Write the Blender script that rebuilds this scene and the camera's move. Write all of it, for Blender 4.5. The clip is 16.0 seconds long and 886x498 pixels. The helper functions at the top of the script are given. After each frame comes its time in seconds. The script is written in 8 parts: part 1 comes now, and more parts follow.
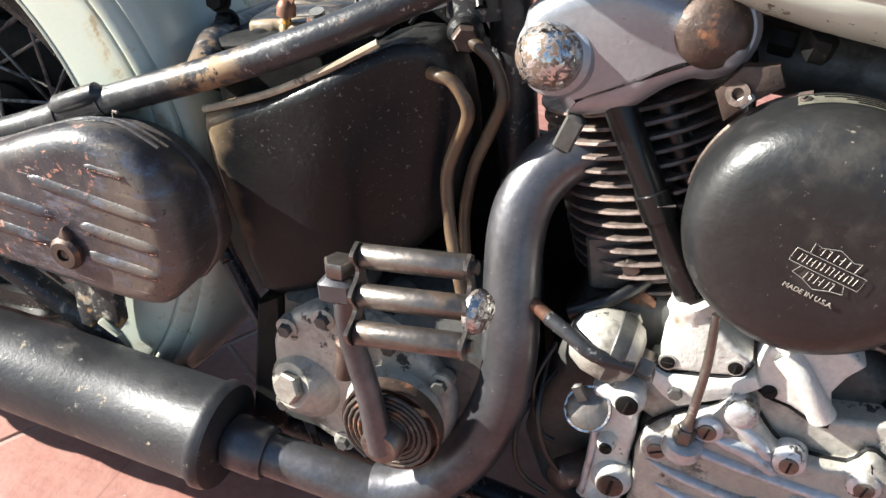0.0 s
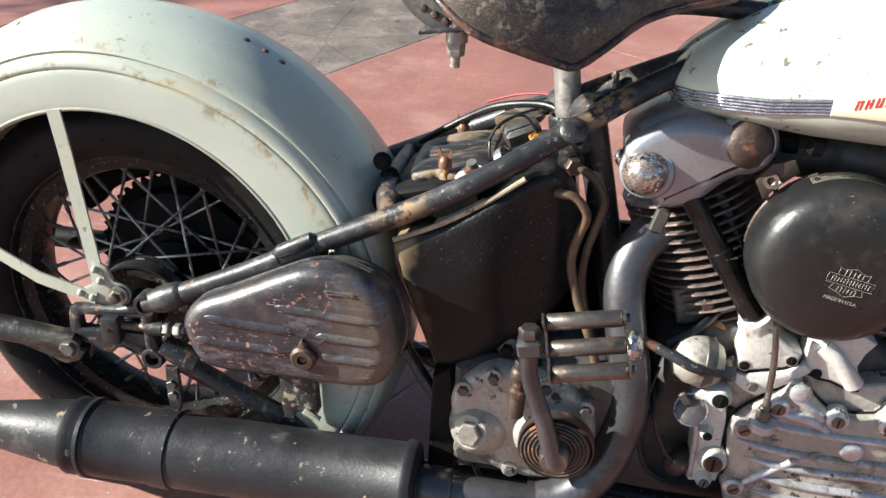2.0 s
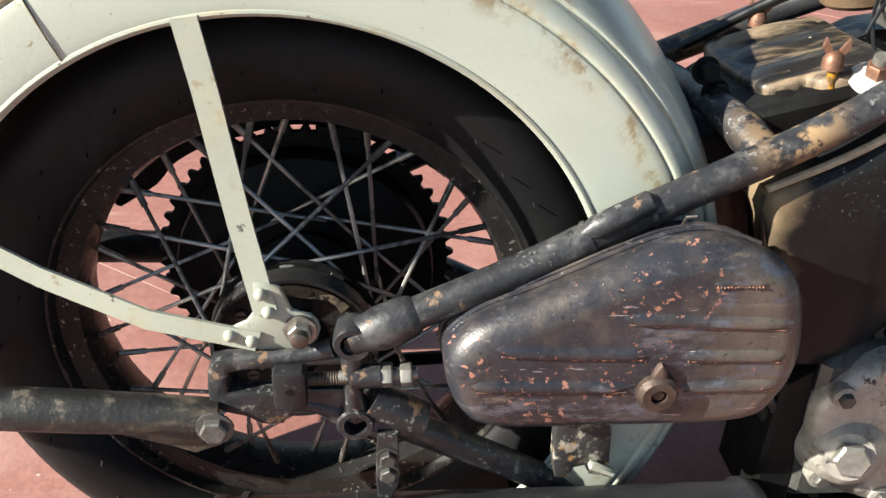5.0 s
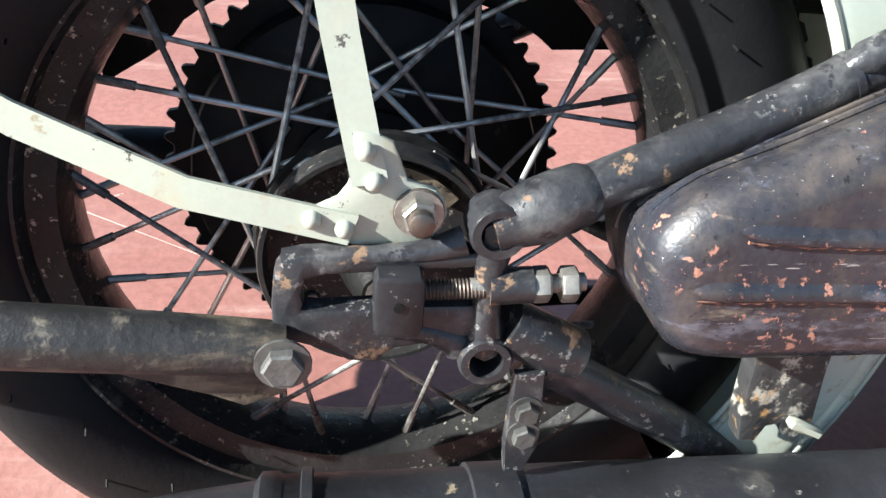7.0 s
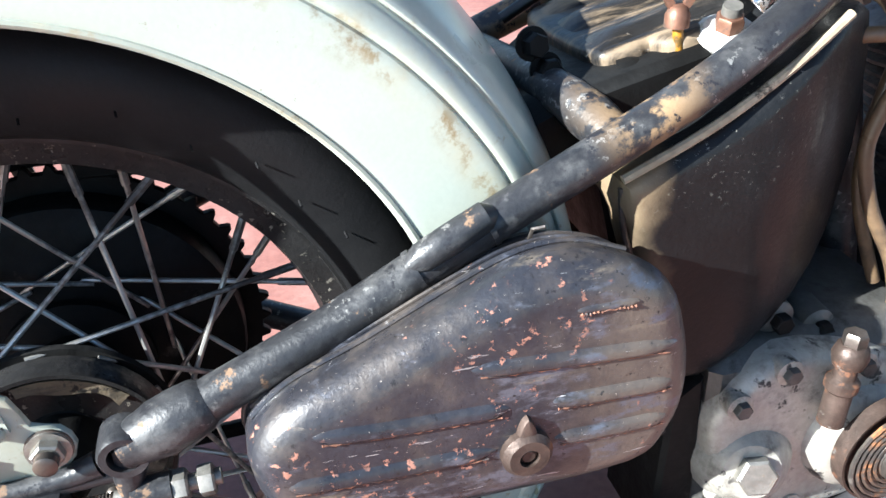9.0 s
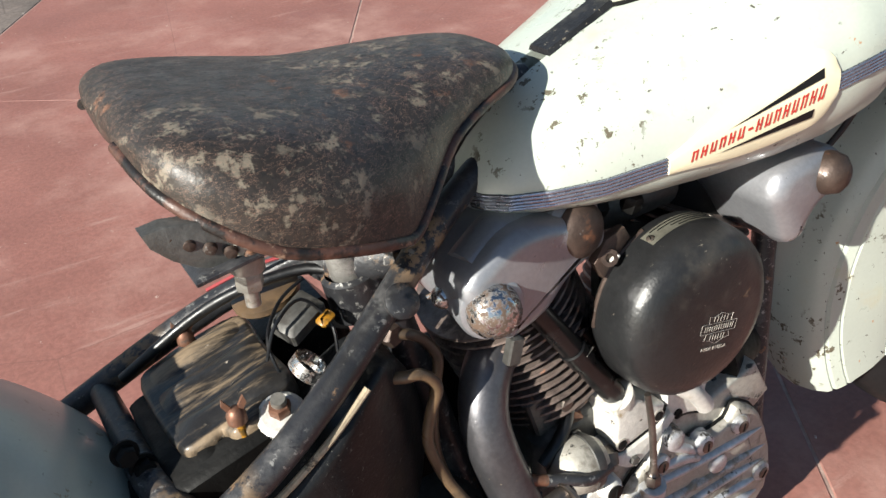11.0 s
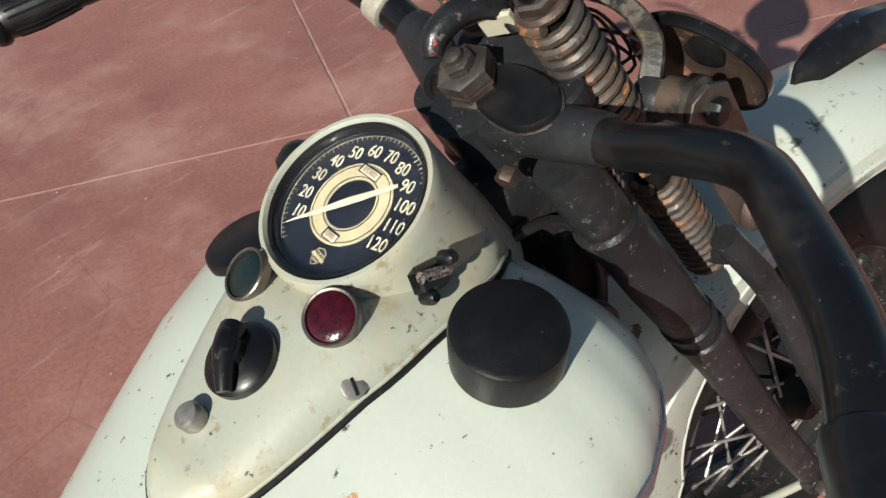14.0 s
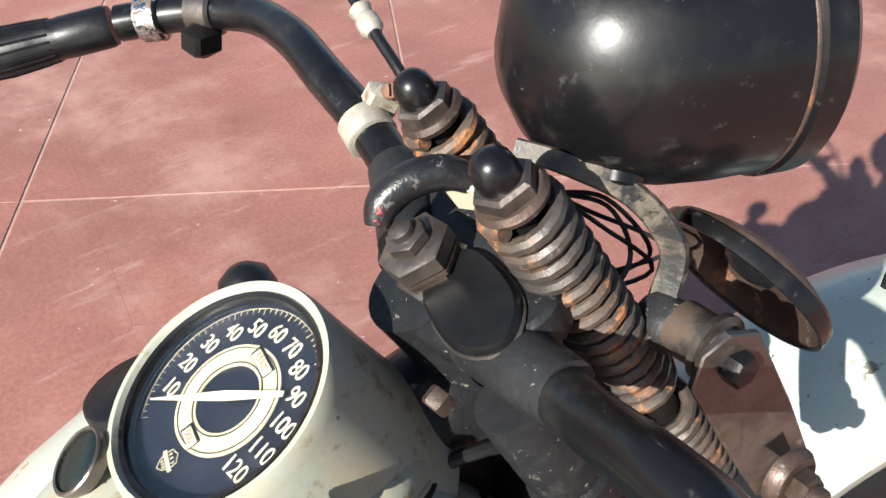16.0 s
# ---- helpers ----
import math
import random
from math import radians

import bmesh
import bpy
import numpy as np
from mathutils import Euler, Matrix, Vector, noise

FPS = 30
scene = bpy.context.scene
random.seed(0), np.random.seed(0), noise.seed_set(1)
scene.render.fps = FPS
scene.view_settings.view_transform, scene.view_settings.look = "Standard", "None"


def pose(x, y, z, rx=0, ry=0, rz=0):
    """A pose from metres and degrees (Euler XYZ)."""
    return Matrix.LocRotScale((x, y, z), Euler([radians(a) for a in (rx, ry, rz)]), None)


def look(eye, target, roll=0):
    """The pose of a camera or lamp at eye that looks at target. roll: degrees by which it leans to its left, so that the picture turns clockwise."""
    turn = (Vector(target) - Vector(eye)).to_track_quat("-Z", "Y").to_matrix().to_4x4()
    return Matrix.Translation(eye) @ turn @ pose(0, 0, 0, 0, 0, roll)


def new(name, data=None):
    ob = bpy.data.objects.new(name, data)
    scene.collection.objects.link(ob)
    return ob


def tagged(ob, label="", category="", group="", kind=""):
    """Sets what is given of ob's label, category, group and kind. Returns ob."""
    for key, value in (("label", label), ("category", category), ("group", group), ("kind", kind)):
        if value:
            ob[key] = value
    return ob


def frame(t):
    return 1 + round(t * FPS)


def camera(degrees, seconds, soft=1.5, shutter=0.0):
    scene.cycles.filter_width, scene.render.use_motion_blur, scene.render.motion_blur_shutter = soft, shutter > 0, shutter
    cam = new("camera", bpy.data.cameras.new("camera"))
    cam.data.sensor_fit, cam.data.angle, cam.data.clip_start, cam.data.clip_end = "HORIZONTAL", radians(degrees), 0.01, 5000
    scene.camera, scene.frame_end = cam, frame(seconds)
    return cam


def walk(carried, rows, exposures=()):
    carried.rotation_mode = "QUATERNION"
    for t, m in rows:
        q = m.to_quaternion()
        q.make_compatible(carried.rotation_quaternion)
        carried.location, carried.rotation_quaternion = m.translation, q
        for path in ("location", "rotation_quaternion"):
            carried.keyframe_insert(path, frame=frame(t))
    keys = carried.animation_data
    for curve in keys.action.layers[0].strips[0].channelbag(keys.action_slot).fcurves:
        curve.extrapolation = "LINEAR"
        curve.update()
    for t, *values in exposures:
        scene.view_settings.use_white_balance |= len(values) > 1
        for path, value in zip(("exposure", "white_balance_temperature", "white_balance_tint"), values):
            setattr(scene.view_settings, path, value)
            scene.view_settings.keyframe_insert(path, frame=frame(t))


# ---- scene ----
cam = camera(55.5, 16.0)
# seconds, then x, y, z in metres and the turn in degrees
PATH = [
    (0.0, (0.7710, -0.6157, 0.8579, 50.812, -3.803, 20.169)),
    (0.5, (0.7502, -0.6679, 0.9463, 52.149, -3.552, 21.295)),
    (1.0, (0.7208, -0.7397, 0.9867, 54.736, -1.680, 19.130)),
    (1.5, (0.6948, -0.8512, 1.0257, 56.702, -0.033, 15.036)),
    (2.0, (0.5941, -0.9179, 1.0294, 56.923, 0.041, 10.645)),
    (2.5, (0.4451, -0.9409, 1.0491, 57.195, 0.672, 4.138)),
    (3.0, (0.3486, -0.9321, 1.0451, 57.846, 0.021, 2.517)),
    (3.5, (0.2687, -0.8538, 1.0177, 57.513, -0.586, 2.953)),
    (4.0, (0.2157, -0.7652, 0.9980, 55.777, -0.562, 1.701)),
    (4.5, (0.1399, -0.6933, 0.9399, 54.105, -0.989, -1.137)),
    (5.0, (0.0707, -0.6165, 0.8154, 54.101, -1.706, -3.398)),
    (5.2, (0.0479, -0.5925, 0.7516, 55.530, -2.162, -3.831)),
    (7.3, (-0.0509, -0.4699, 0.6064, 54.444, -4.240, -7.368)),
    (7.5, (-0.0453, -0.4745, 0.6121, 54.522, -3.782, -7.758)),
    (8.0, (0.0064, -0.4791, 0.6306, 54.418, -2.690, -9.219)),
    (8.5, (0.0726, -0.4835, 0.6807, 53.937, -1.571, -11.586)),
    (9.0, (0.1323, -0.4851, 0.7524, 54.169, -0.544, -15.354)),
    (9.5, (0.1705, -0.5019, 0.8147, 56.228, -0.192, -19.807)),
    (10.0, (0.2155, -0.5257, 0.8995, 56.412, 0.181, -23.092)),
    (10.2, (0.2299, -0.5381, 0.9343, 56.432, 0.287, -24.396)),
    (12.3, (0.5476, -0.4123, 1.1759, 50.411, 2.193, -44.406)),
    (12.5, (0.5777, -0.3878, 1.1795, 50.154, 1.805, -45.900)),
    (13.0, (0.6401, -0.3176, 1.1919, 49.478, 0.805, -49.121)),
    (13.5, (0.7047, -0.2596, 1.1960, 48.574, 1.353, -51.100)),
    (14.0, (0.7871, -0.1865, 1.2008, 47.418, 1.991, -51.744)),
    (14.5, (0.8628, -0.1305, 1.1809, 46.304, 1.172, -50.911)),
    (15.0, (0.9099, -0.1040, 1.1745, 45.652, -0.707, -47.961)),
    (15.5, (0.9336, -0.1028, 1.1738, 46.656, -1.775, -44.337)),
    (16.0, (0.9635, -0.1430, 1.1873, 50.007, -2.141, -39.674)),
]
# seconds, stops, white balance
LIGHT = [(0.0, 1.90, 6250, 6), (2.0, 1.46, 6250, 6), (3.5, 1.35, 6450, 6), (5.0, 1.58, 6450, 5), (7.5, 2.08, 5800, 4), (8.5, 2.18, 5800, 4), (9.0, 2.16, 5650, 4), (9.5, 2.0, 6250, 6), (10.0, 1.8, 6300, 6), (12.5, 0.28, 6400, 5), (13.5, 0.42, 6400, 5), (14.0, 0.58, 6400, 5), (14.5, 0.97, 6400, 6), (15.0, 1.22, 6300, 7), (16.0, 1.40, 6250, 7)]
walk(cam, [(t, pose(*p)) for t, p in PATH], LIGHT)

# ---- light ----
SUN_WAY = Vector((0.863, 0.188, -0.469)).normalized()
world = bpy.data.worlds.new("sky")
scene.world = world
world.use_nodes = True
sky = world.node_tree.nodes.new("ShaderNodeTexSky")
sky.sky_type, sky.sun_disc = "NISHITA", False
sky.sun_elevation = math.asin(-SUN_WAY.z)
sky.sun_rotation = math.atan2(-SUN_WAY.x, -SUN_WAY.y)
sky.air_density, sky.dust_density = 1.0, 0.6
world.node_tree.nodes["Background"].inputs[1].default_value = 0.054
world.node_tree.links.new(sky.outputs[0], world.node_tree.nodes["Background"].inputs[0])
sun = new("sun", bpy.data.lights.new("sun", "SUN"))
sun.data.energy, sun.data.angle, sun.data.color = 5.0, radians(0.53), (1.0, 0.93, 0.84)
sun.matrix_world = look((0, 0, 8), Vector((0, 0, 8)) + SUN_WAY)


# ---- materials ----
def material(name, base, rough=0.5, metal=0.0, vary=0.25, size=9.0, grain=0.15, fine=140.0, bump=0.15, layers=(), coat=0.0, streak=None):
    """Two scales of variation over a base colour, and layers of wear: (colour, noise size, from, to, roughness, metal)."""
    m = bpy.data.materials.new(name)
    m.use_nodes = True
    t = m.node_tree
    b = t.nodes["Principled BSDF"]
    co = t.nodes.new("ShaderNodeTexCoord")
    src = co.outputs["Object"]
    if streak:
        mp = t.nodes.new("ShaderNodeMapping")
        mp.inputs["Scale"].default_value = streak
        t.links.new(src, mp.inputs[0])
        src = mp.outputs[0]

    def noise_tex(scale, detail=5.0, rough_=0.6, pull=None):
        n = t.nodes.new("ShaderNodeTexNoise")
        n.inputs["Scale"].default_value, n.inputs["Detail"].default_value, n.inputs["Roughness"].default_value = scale, detail, rough_
        if pull:
            mp = t.nodes.new("ShaderNodeMapping")
            mp.inputs["Scale"].default_value, mp.inputs["Rotation"].default_value = pull[0], (0, 0, radians(pull[1]))
            t.links.new(src, mp.inputs[0])
            t.links.new(mp.outputs[0], n.inputs["Vector"])
        else:
            t.links.new(src, n.inputs["Vector"])
        return n.outputs["Fac"]

    def times(a, c):
        x = t.nodes.new("ShaderNodeMath")
        x.operation = "MULTIPLY"
        t.links.new(a, x.inputs[0])
        t.links.new(c, x.inputs[1])
        return x.outputs[0]

    def ramp(fac, a, c, lo, hi):
        r = t.nodes.new("ShaderNodeMapRange")
        r.interpolation_type = "SMOOTHSTEP"
        for k, v in (("From Min", lo), ("From Max", hi), ("To Min", a), ("To Max", c)):
            r.inputs[k].default_value = v
        t.links.new(fac, r.inputs["Value"])
        return r.outputs["Result"]

    def mixed(fac, a, c):
        x = t.nodes.new("ShaderNodeMix")
        x.data_type = "RGBA"
        t.links.new(fac, x.inputs["Factor"])
        for sock, v in ((x.inputs["A"], a), (x.inputs["B"], c)):
            if isinstance(v, tuple):
                sock.default_value = (*v[:3], 1)
            else:
                t.links.new(v, sock)
        return x.outputs["Result"]

    def mixed_value(fac, a, c):
        x = t.nodes.new("ShaderNodeMix")
        t.links.new(fac, x.inputs["Factor"])
        for sock, v in ((x.inputs["A"], a), (x.inputs["B"], c)):
            if isinstance(v, (int, float)):
                sock.default_value = v
            else:
                t.links.new(v, sock)
        return x.outputs["Result"]

    dark = tuple(c * (1 - vary) for c in base)
    lite = tuple(min(1, c * (1 + vary)) for c in base)
    col = mixed(ramp(noise_tex(size), 0, 1, 0.3, 0.7), dark, lite)
    g = noise_tex(fine, 3.0)
    col = mixed(ramp(g, 0, grain, 0.35, 0.65), col, tuple(c * 0.45 for c in base))
    rg, me = mixed_value(ramp(noise_tex(size * 3), 0, 1, 0.3, 0.7), max(0.02, rough - 0.07), min(1, rough + 0.1)), metal
    for c, scale, lo, hi, r_, m_, *more in layers:
        more = more[0] if more else {}
        f = ramp(noise_tex(scale, 8.0, 0.68, more.get("pull")), 0, 1, lo, hi)
        if "mask" in more:
            f = times(f, ramp(noise_tex(more["mask"][0], 3.0), 0, 1, more["mask"][1], more["mask"][2]))
        if "ring" in more:
            # grime that has gathered along a bead round an axle
            cx, cz, r0, wide = more["ring"]
            sub = t.nodes.new("ShaderNodeVectorMath")
            sub.operation = "SUBTRACT"
            sub.inputs[1].default_value = (cx, 0, cz)
            t.links.new(src, sub.inputs[0])
            flat = t.nodes.new("ShaderNodeVectorMath")
            flat.operation = "MULTIPLY"
            flat.inputs[1].default_value = (1, 0, 1)
            t.links.new(sub.outputs[0], flat.inputs[0])
            ln = t.nodes.new("ShaderNodeVectorMath")
            ln.operation = "LENGTH"
            t.links.new(flat.outputs[0], ln.inputs[0])
            f = times(f, times(ramp(ln.outputs["Value"], 0, 1, r0 - wide, r0), ramp(ln.outputs["Value"], 1, 0, r0, r0 + wide * 0.6)))
        col = mixed(f, col, c)
        rg = mixed_value(f, rg, r_)
        me = mixed_value(f, me, m_)
    t.links.new(col, b.inputs["Base Color"])
    t.links.new(rg, b.inputs["Roughness"])
    if isinstance(me, (int, float)):
        b.inputs["Metallic"].default_value = me
    else:
        t.links.new(me, b.inputs["Metallic"])
    b.inputs["Coat Weight"].default_value, b.inputs["Coat Roughness"].default_value = coat, 0.12
    if bump:
        bp = t.nodes.new("ShaderNodeBump")
        bp.inputs["Strength"].default_value, bp.inputs["Distance"].default_value = bump, 0.002
        t.links.new(g, bp.inputs["Height"])
        t.links.new(bp.outputs[0], b.inputs["Normal"])
    return m


RUST, GREY, BARE = (0.21, 0.085, 0.035), (0.20, 0.19, 0.17), (0.45, 0.43, 0.40)
cream = material("pale green paint", (0.432, 0.470, 0.412), 0.33, 0, 0.05, 4, 0.06, 260, 0.04, [((0.44, 0.40, 0.27), 9, 0.58, 0.80, 0.6, 0), ((0.10, 0.085, 0.055), 48, 0.585, 0.605, 0.6, 0, {"mask": (7, 0.52, 0.60)}), ((0.07, 0.062, 0.05), 95, 0.645, 0.655, 0.6, 0), ((0.40, 0.22, 0.11), 40, 0.675, 0.685, 0.7, 0)], coat=0.25)
fender_paint = material("pale green paint with brown grime along the bead", (0.415, 0.448, 0.385), 0.33, 0, 0.06, 4, 0.06, 260, 0.04, [((0.42, 0.38, 0.26), 9, 0.46, 0.68, 0.6, 0, {"ring": (-0.018, 0.312, 0.345, 0.032)}), ((0.25, 0.19, 0.10), 38, 0.52, 0.64, 0.6, 0, {"ring": (-0.018, 0.312, 0.338, 0.016)}), ((0.30, 0.26, 0.18), 46, 0.54, 0.66, 0.6, 0, {"ring": (-0.018, 0.312, 0.360, 0.015)}), ((0.21, 0.155, 0.08), 14, 0.57, 0.67, 0.6, 0, {"ring": (-0.018, 0.312, 0.337, 0.022)}), ((0.24, 0.215, 0.16), 170, 0.655, 0.68, 0.6, 0, {"mask": (6, 0.44, 0.60)}), ((0.24, 0.20, 0.12), 60, 0.62, 0.65, 0.6, 0, {"mask": (5, 0.50, 0.62)}), ((0.055, 0.05, 0.045), 95, 0.685, 0.695, 0.6, 0)], coat=0.25)
cream_dirty = material("pale green paint, dirty", (0.325, 0.342, 0.285), 0.40, 0, 0.07, 5, 0.08, 260, 0.05, [((0.36, 0.32, 0.22), 11, 0.46, 0.70, 0.65, 0), ((0.22, 0.18, 0.11), 60, 0.55, 0.64, 0.65, 0, {"mask": (16, 0.46, 0.58)}), ((0.06, 0.055, 0.045), 85, 0.65, 0.67, 0.6, 0), ((0.30, 0.265, 0.185), 34, 0.56, 0.70, 0.7, 0)], coat=0.12)
badge_cream = material("cream badge paint", (0.72, 0.66, 0.47), 0.35, 0, 0.05, 20, 0.05, 300, 0.03, [((0.30, 0.24, 0.15), 40, 0.66, 0.72, 0.6, 0)])
red_ink = material("red badge paint", (0.42, 0.03, 0.025), 0.4, 0, 0.15, 60, 0.1, 300, 0.02)
frame_black = material("worn black frame paint", (0.026, 0.0265, 0.0295), 0.36, 0.1, 0.35, 12, 0.3, 260, 0.22, [((0.085, 0.084, 0.084), 26, 0.50, 0.70, 0.5, 0.25), ((0.24, 0.235, 0.225), 130, 0.575, 0.62, 0.45, 0.4, {"mask": (15, 0.44, 0.58)}), ((0.17, 0.105, 0.062), 36, 0.61, 0.66, 0.75, 0.1), ((0.27, 0.19, 0.105), 14, 0.67, 0.71, 0.7, 0), ((0.27, 0.175, 0.09), 42, 0.42, 0.52, 0.7, 0, {"ring": (0.385, 0.505, 0.0001, 0.085)}), ((0.26, 0.165, 0.085), 55, 0.48, 0.55, 0.7, 0, {"ring": (0.62, 0.63, 0.0001, 0.09)}), ((0.016, 0.016, 0.019), 60, 0.565, 0.60, 0.4, 0.1)])
fork_black = material("dusty black fork paint", (0.019, 0.0195, 0.0215), 0.36, 0.1, 0.3, 12, 0.2, 180, 0.3, [((0.050, 0.049, 0.047), 30, 0.50, 0.70, 0.5, 0.25, {"mask": (7, 0.42, 0.58)}), ((0.20, 0.18, 0.145), 150, 0.60, 0.67, 0.7, 0.1, {"mask": (13, 0.48, 0.60)}), ((0.24, 0.21, 0.165), 140, 0.66, 0.69, 0.6, 0.3), ((0.30, 0.29, 0.28), 230, 0.67, 0.70, 0.5, 0.5)])
box_brown = material("black sheet metal browned by rust", (0.028, 0.029, 0.037), 0.30, 0.2, 0.35, 9, 0.3, 260, 0.20, [((0.105, 0.084, 0.068), 5, 0.42, 0.62, 0.48, 0.1), ((0.11, 0.115, 0.14), 26, 0.54, 0.66, 0.36, 0.35, {"pull": ((0.8, 1, 2.0), 0)}), ((0.20, 0.16, 0.115), 20, 0.60, 0.76, 0.65, 0, {"pull": ((0.5, 1, 3.0), 0)}), ((0.29, 0.135, 0.095), 130, 0.60, 0.62, 0.7, 0.05, {"mask": (14, 0.53, 0.58)}), ((0.33, 0.32, 0.32), 90, 0.66, 0.675, 0.4, 0.4, {"pull": ((0.35, 1, 4.0), 0)}), ((0.40, 0.35, 0.30), 420, 0.655, 0.675, 0.6, 0.2), ((0.012, 0.011, 0.012), 210, 0.60, 0.65, 0.45, 0.1)], coat=0.18)
brace_tan = material("black brace tube with dried tan grime", (0.020, 0.0195, 0.019), 0.42, 0.1, 0.3, 10, 0.25, 160, 0.35, [((0.17, 0.135, 0.09), 7, 0.47, 0.62, 0.7, 0, {"pull": ((0.5, 1, 2.2), 0)}), ((0.10, 0.085, 0.065), 40, 0.52, 0.64, 0.6, 0.1), ((0.014, 0.014, 0.014), 34, 0.57, 0.62, 0.4, 0.1)])
oil_black = material("matt black sheet metal with tan grime", (0.0120, 0.0125, 0.0135), 0.40, 0.1, 0.4, 6, 0.3, 220, 0.3, [((0.052, 0.052, 0.047), 6, 0.46, 0.72, 0.55, 0.1, {"mask": (4.5, 0.42, 0.60)}), ((0.13, 0.13, 0.115), 240, 0.60, 0.68, 0.55, 0.2, {"mask": (7, 0.46, 0.62)})], coat=0.1)
rust_bare = material("bare red rust", (0.22, 0.10, 0.062), 0.8, 0, 0.35, 60, 0.3, 200, 0.4, [((0.055, 0.045, 0.042), 70, 0.52, 0.60, 0.5, 0)])
tan_grime = material("dried tan grime", (0.44, 0.36, 0.25), 0.8, 0, 0.3, 22, 0.3, 160, 0.4, [((0.10, 0.08, 0.055), 40, 0.58, 0.66, 0.8, 0)])
pipe_steel = material("heat-darkened exhaust steel", (0.118, 0.116, 0.126), 0.36, 0.75, 0.25, 8, 0.25, 160, 0.15, [((0.095, 0.078, 0.064), 14, 0.58, 0.74, 0.5, 0.5), ((0.042, 0.042, 0.046), 7, 0.52, 0.72, 0.38, 0.6), ((0.20, 0.175, 0.14), 150, 0.66, 0.69, 0.6, 0.2)])
muffler_black = material("matt black muffler paint, scuffed", (0.022, 0.0225, 0.026), 0.45, 0.25, 0.3, 9, 0.25, 180, 0.2, [((0.20, 0.19, 0.17), 75, 0.61, 0.64, 0.6, 0.3, {"mask": (7, 0.52, 0.62)}), ((0.24, 0.19, 0.13), 26, 0.635, 0.67, 0.7, 0.1), ((0.09, 0.083, 0.075), 8, 0.62, 0.76, 0.6, 0.2)])
alu = material("dirty cast aluminium", (0.50, 0.51, 0.53), 0.34, 0.5, 0.15, 14, 0.3, 120, 0.4, [((0.20, 0.175, 0.14), 20, 0.52, 0.68, 0.6, 0.2), ((0.035, 0.032, 0.03), 55, 0.57, 0.62, 0.6, 0.1, {"mask": (14, 0.46, 0.56)})])
alu_pale = material("pale cast aluminium", (0.62, 0.605, 0.565), 0.58, 0.25, 0.10, 14, 0.2, 200, 0.35, [((0.40, 0.34, 0.25), 11, 0.54, 0.72, 0.65, 0.1), ((0.28, 0.21, 0.12), 22, 0.62, 0.74, 0.7, 0.1), ((0.07, 0.06, 0.05), 52, 0.64, 0.68, 0.7, 0.1)])
alu_dark = material("oily dark aluminium", (0.10, 0.098, 0.092), 0.5, 0.5, 0.35, 14, 0.3, 140, 0.35, [((0.035, 0.03, 0.025), 24, 0.52, 0.66, 0.6, 0.1)])
rocker_grey = material("smooth grey cast iron", (0.30, 0.305, 0.325), 0.34, 0.55, 0.14, 7, 0.15, 200, 0.15, [((0.20, 0.20, 0.21), 10, 0.54, 0.72, 0.42, 0.5), ((0.20, 0.13, 0.085), 90, 0.70, 0.73, 0.7, 0.1), ((0.06, 0.055, 0.05), 160, 0.70, 0.72, 0.6, 0.1)])
chrome = material("pitted chrome", (0.56, 0.56, 0.56), 0.20, 1.0, 0.1, 30, 0.15, 200, 0.15, [((0.115, 0.080, 0.060), 210, 0.475, 0.53, 0.7, 0.3, {"mask": (30, 0.36, 0.52)}), ((0.14, 0.095, 0.07), 70, 0.56, 0.61, 0.7, 0.3)])
old_steel = material("old brown steel", (0.16, 0.14, 0.125), 0.36, 0.85, 0.25, 20, 0.25, 200, 0.15, [((0.09, 0.06, 0.042), 24, 0.52, 0.68, 0.6, 0.4), ((0.34, 0.33, 0.31), 40, 0.62, 0.68, 0.35, 0.9)])
rust_steel = material("rusty steel", (0.075, 0.052, 0.042), 0.5, 0.5, 0.35, 24, 0.3, 160, 0.35, [((0.19, 0.082, 0.04), 34, 0.57, 0.68, 0.8, 0.1), ((0.20, 0.185, 0.17), 60, 0.62, 0.67, 0.45, 0.7)])
spring_steel = material("spring steel with rust in the turns", (0.046, 0.041, 0.037), 0.42, 0.25, 0.3, 20, 0.25, 180, 0.25, [((0.075, 0.052, 0.038), 16, 0.46, 0.62, 0.6, 0.1), ((0.30, 0.125, 0.045), 46, 0.52, 0.62, 0.75, 0.05, {"mask": (8, 0.47, 0.58)}), ((0.13, 0.12, 0.105), 70, 0.60, 0.68, 0.45, 0.3)])
fin_steel = material("weathered cast iron fins", (0.20, 0.155, 0.135), 0.5, 0.6, 0.3, 30, 0.3, 160, 0.3, [((0.06, 0.045, 0.04), 26, 0.5, 0.64, 0.7, 0.3), ((0.30, 0.14, 0.08), 40, 0.62, 0.68, 0.8, 0.1)])
bolt_steel = material("dull plated steel", (0.30, 0.285, 0.255), 0.42, 0.7, 0.2, 40, 0.25, 260, 0.1, [((0.16, 0.10, 0.06), 60, 0.58, 0.70, 0.7, 0.3), ((0.07, 0.062, 0.052), 26, 0.56, 0.70, 0.6, 0.2)])
copper = material("copper terminal", (0.20, 0.10, 0.065), 0.5, 0.6, 0.25, 60, 0.2, 260, 0.1, [((0.09, 0.06, 0.045), 60, 0.52, 0.64, 0.7, 0.3)])
hose_brown = material("brown rubber hose", (0.120, 0.078, 0.044), 0.34, 0.0, 0.3, 14, 0.2, 240, 0.1, [((0.045, 0.032, 0.022), 9, 0.50, 0.64, 0.4, 0), ((0.20, 0.125, 0.070), 30, 0.60, 0.70, 0.5, 0)])
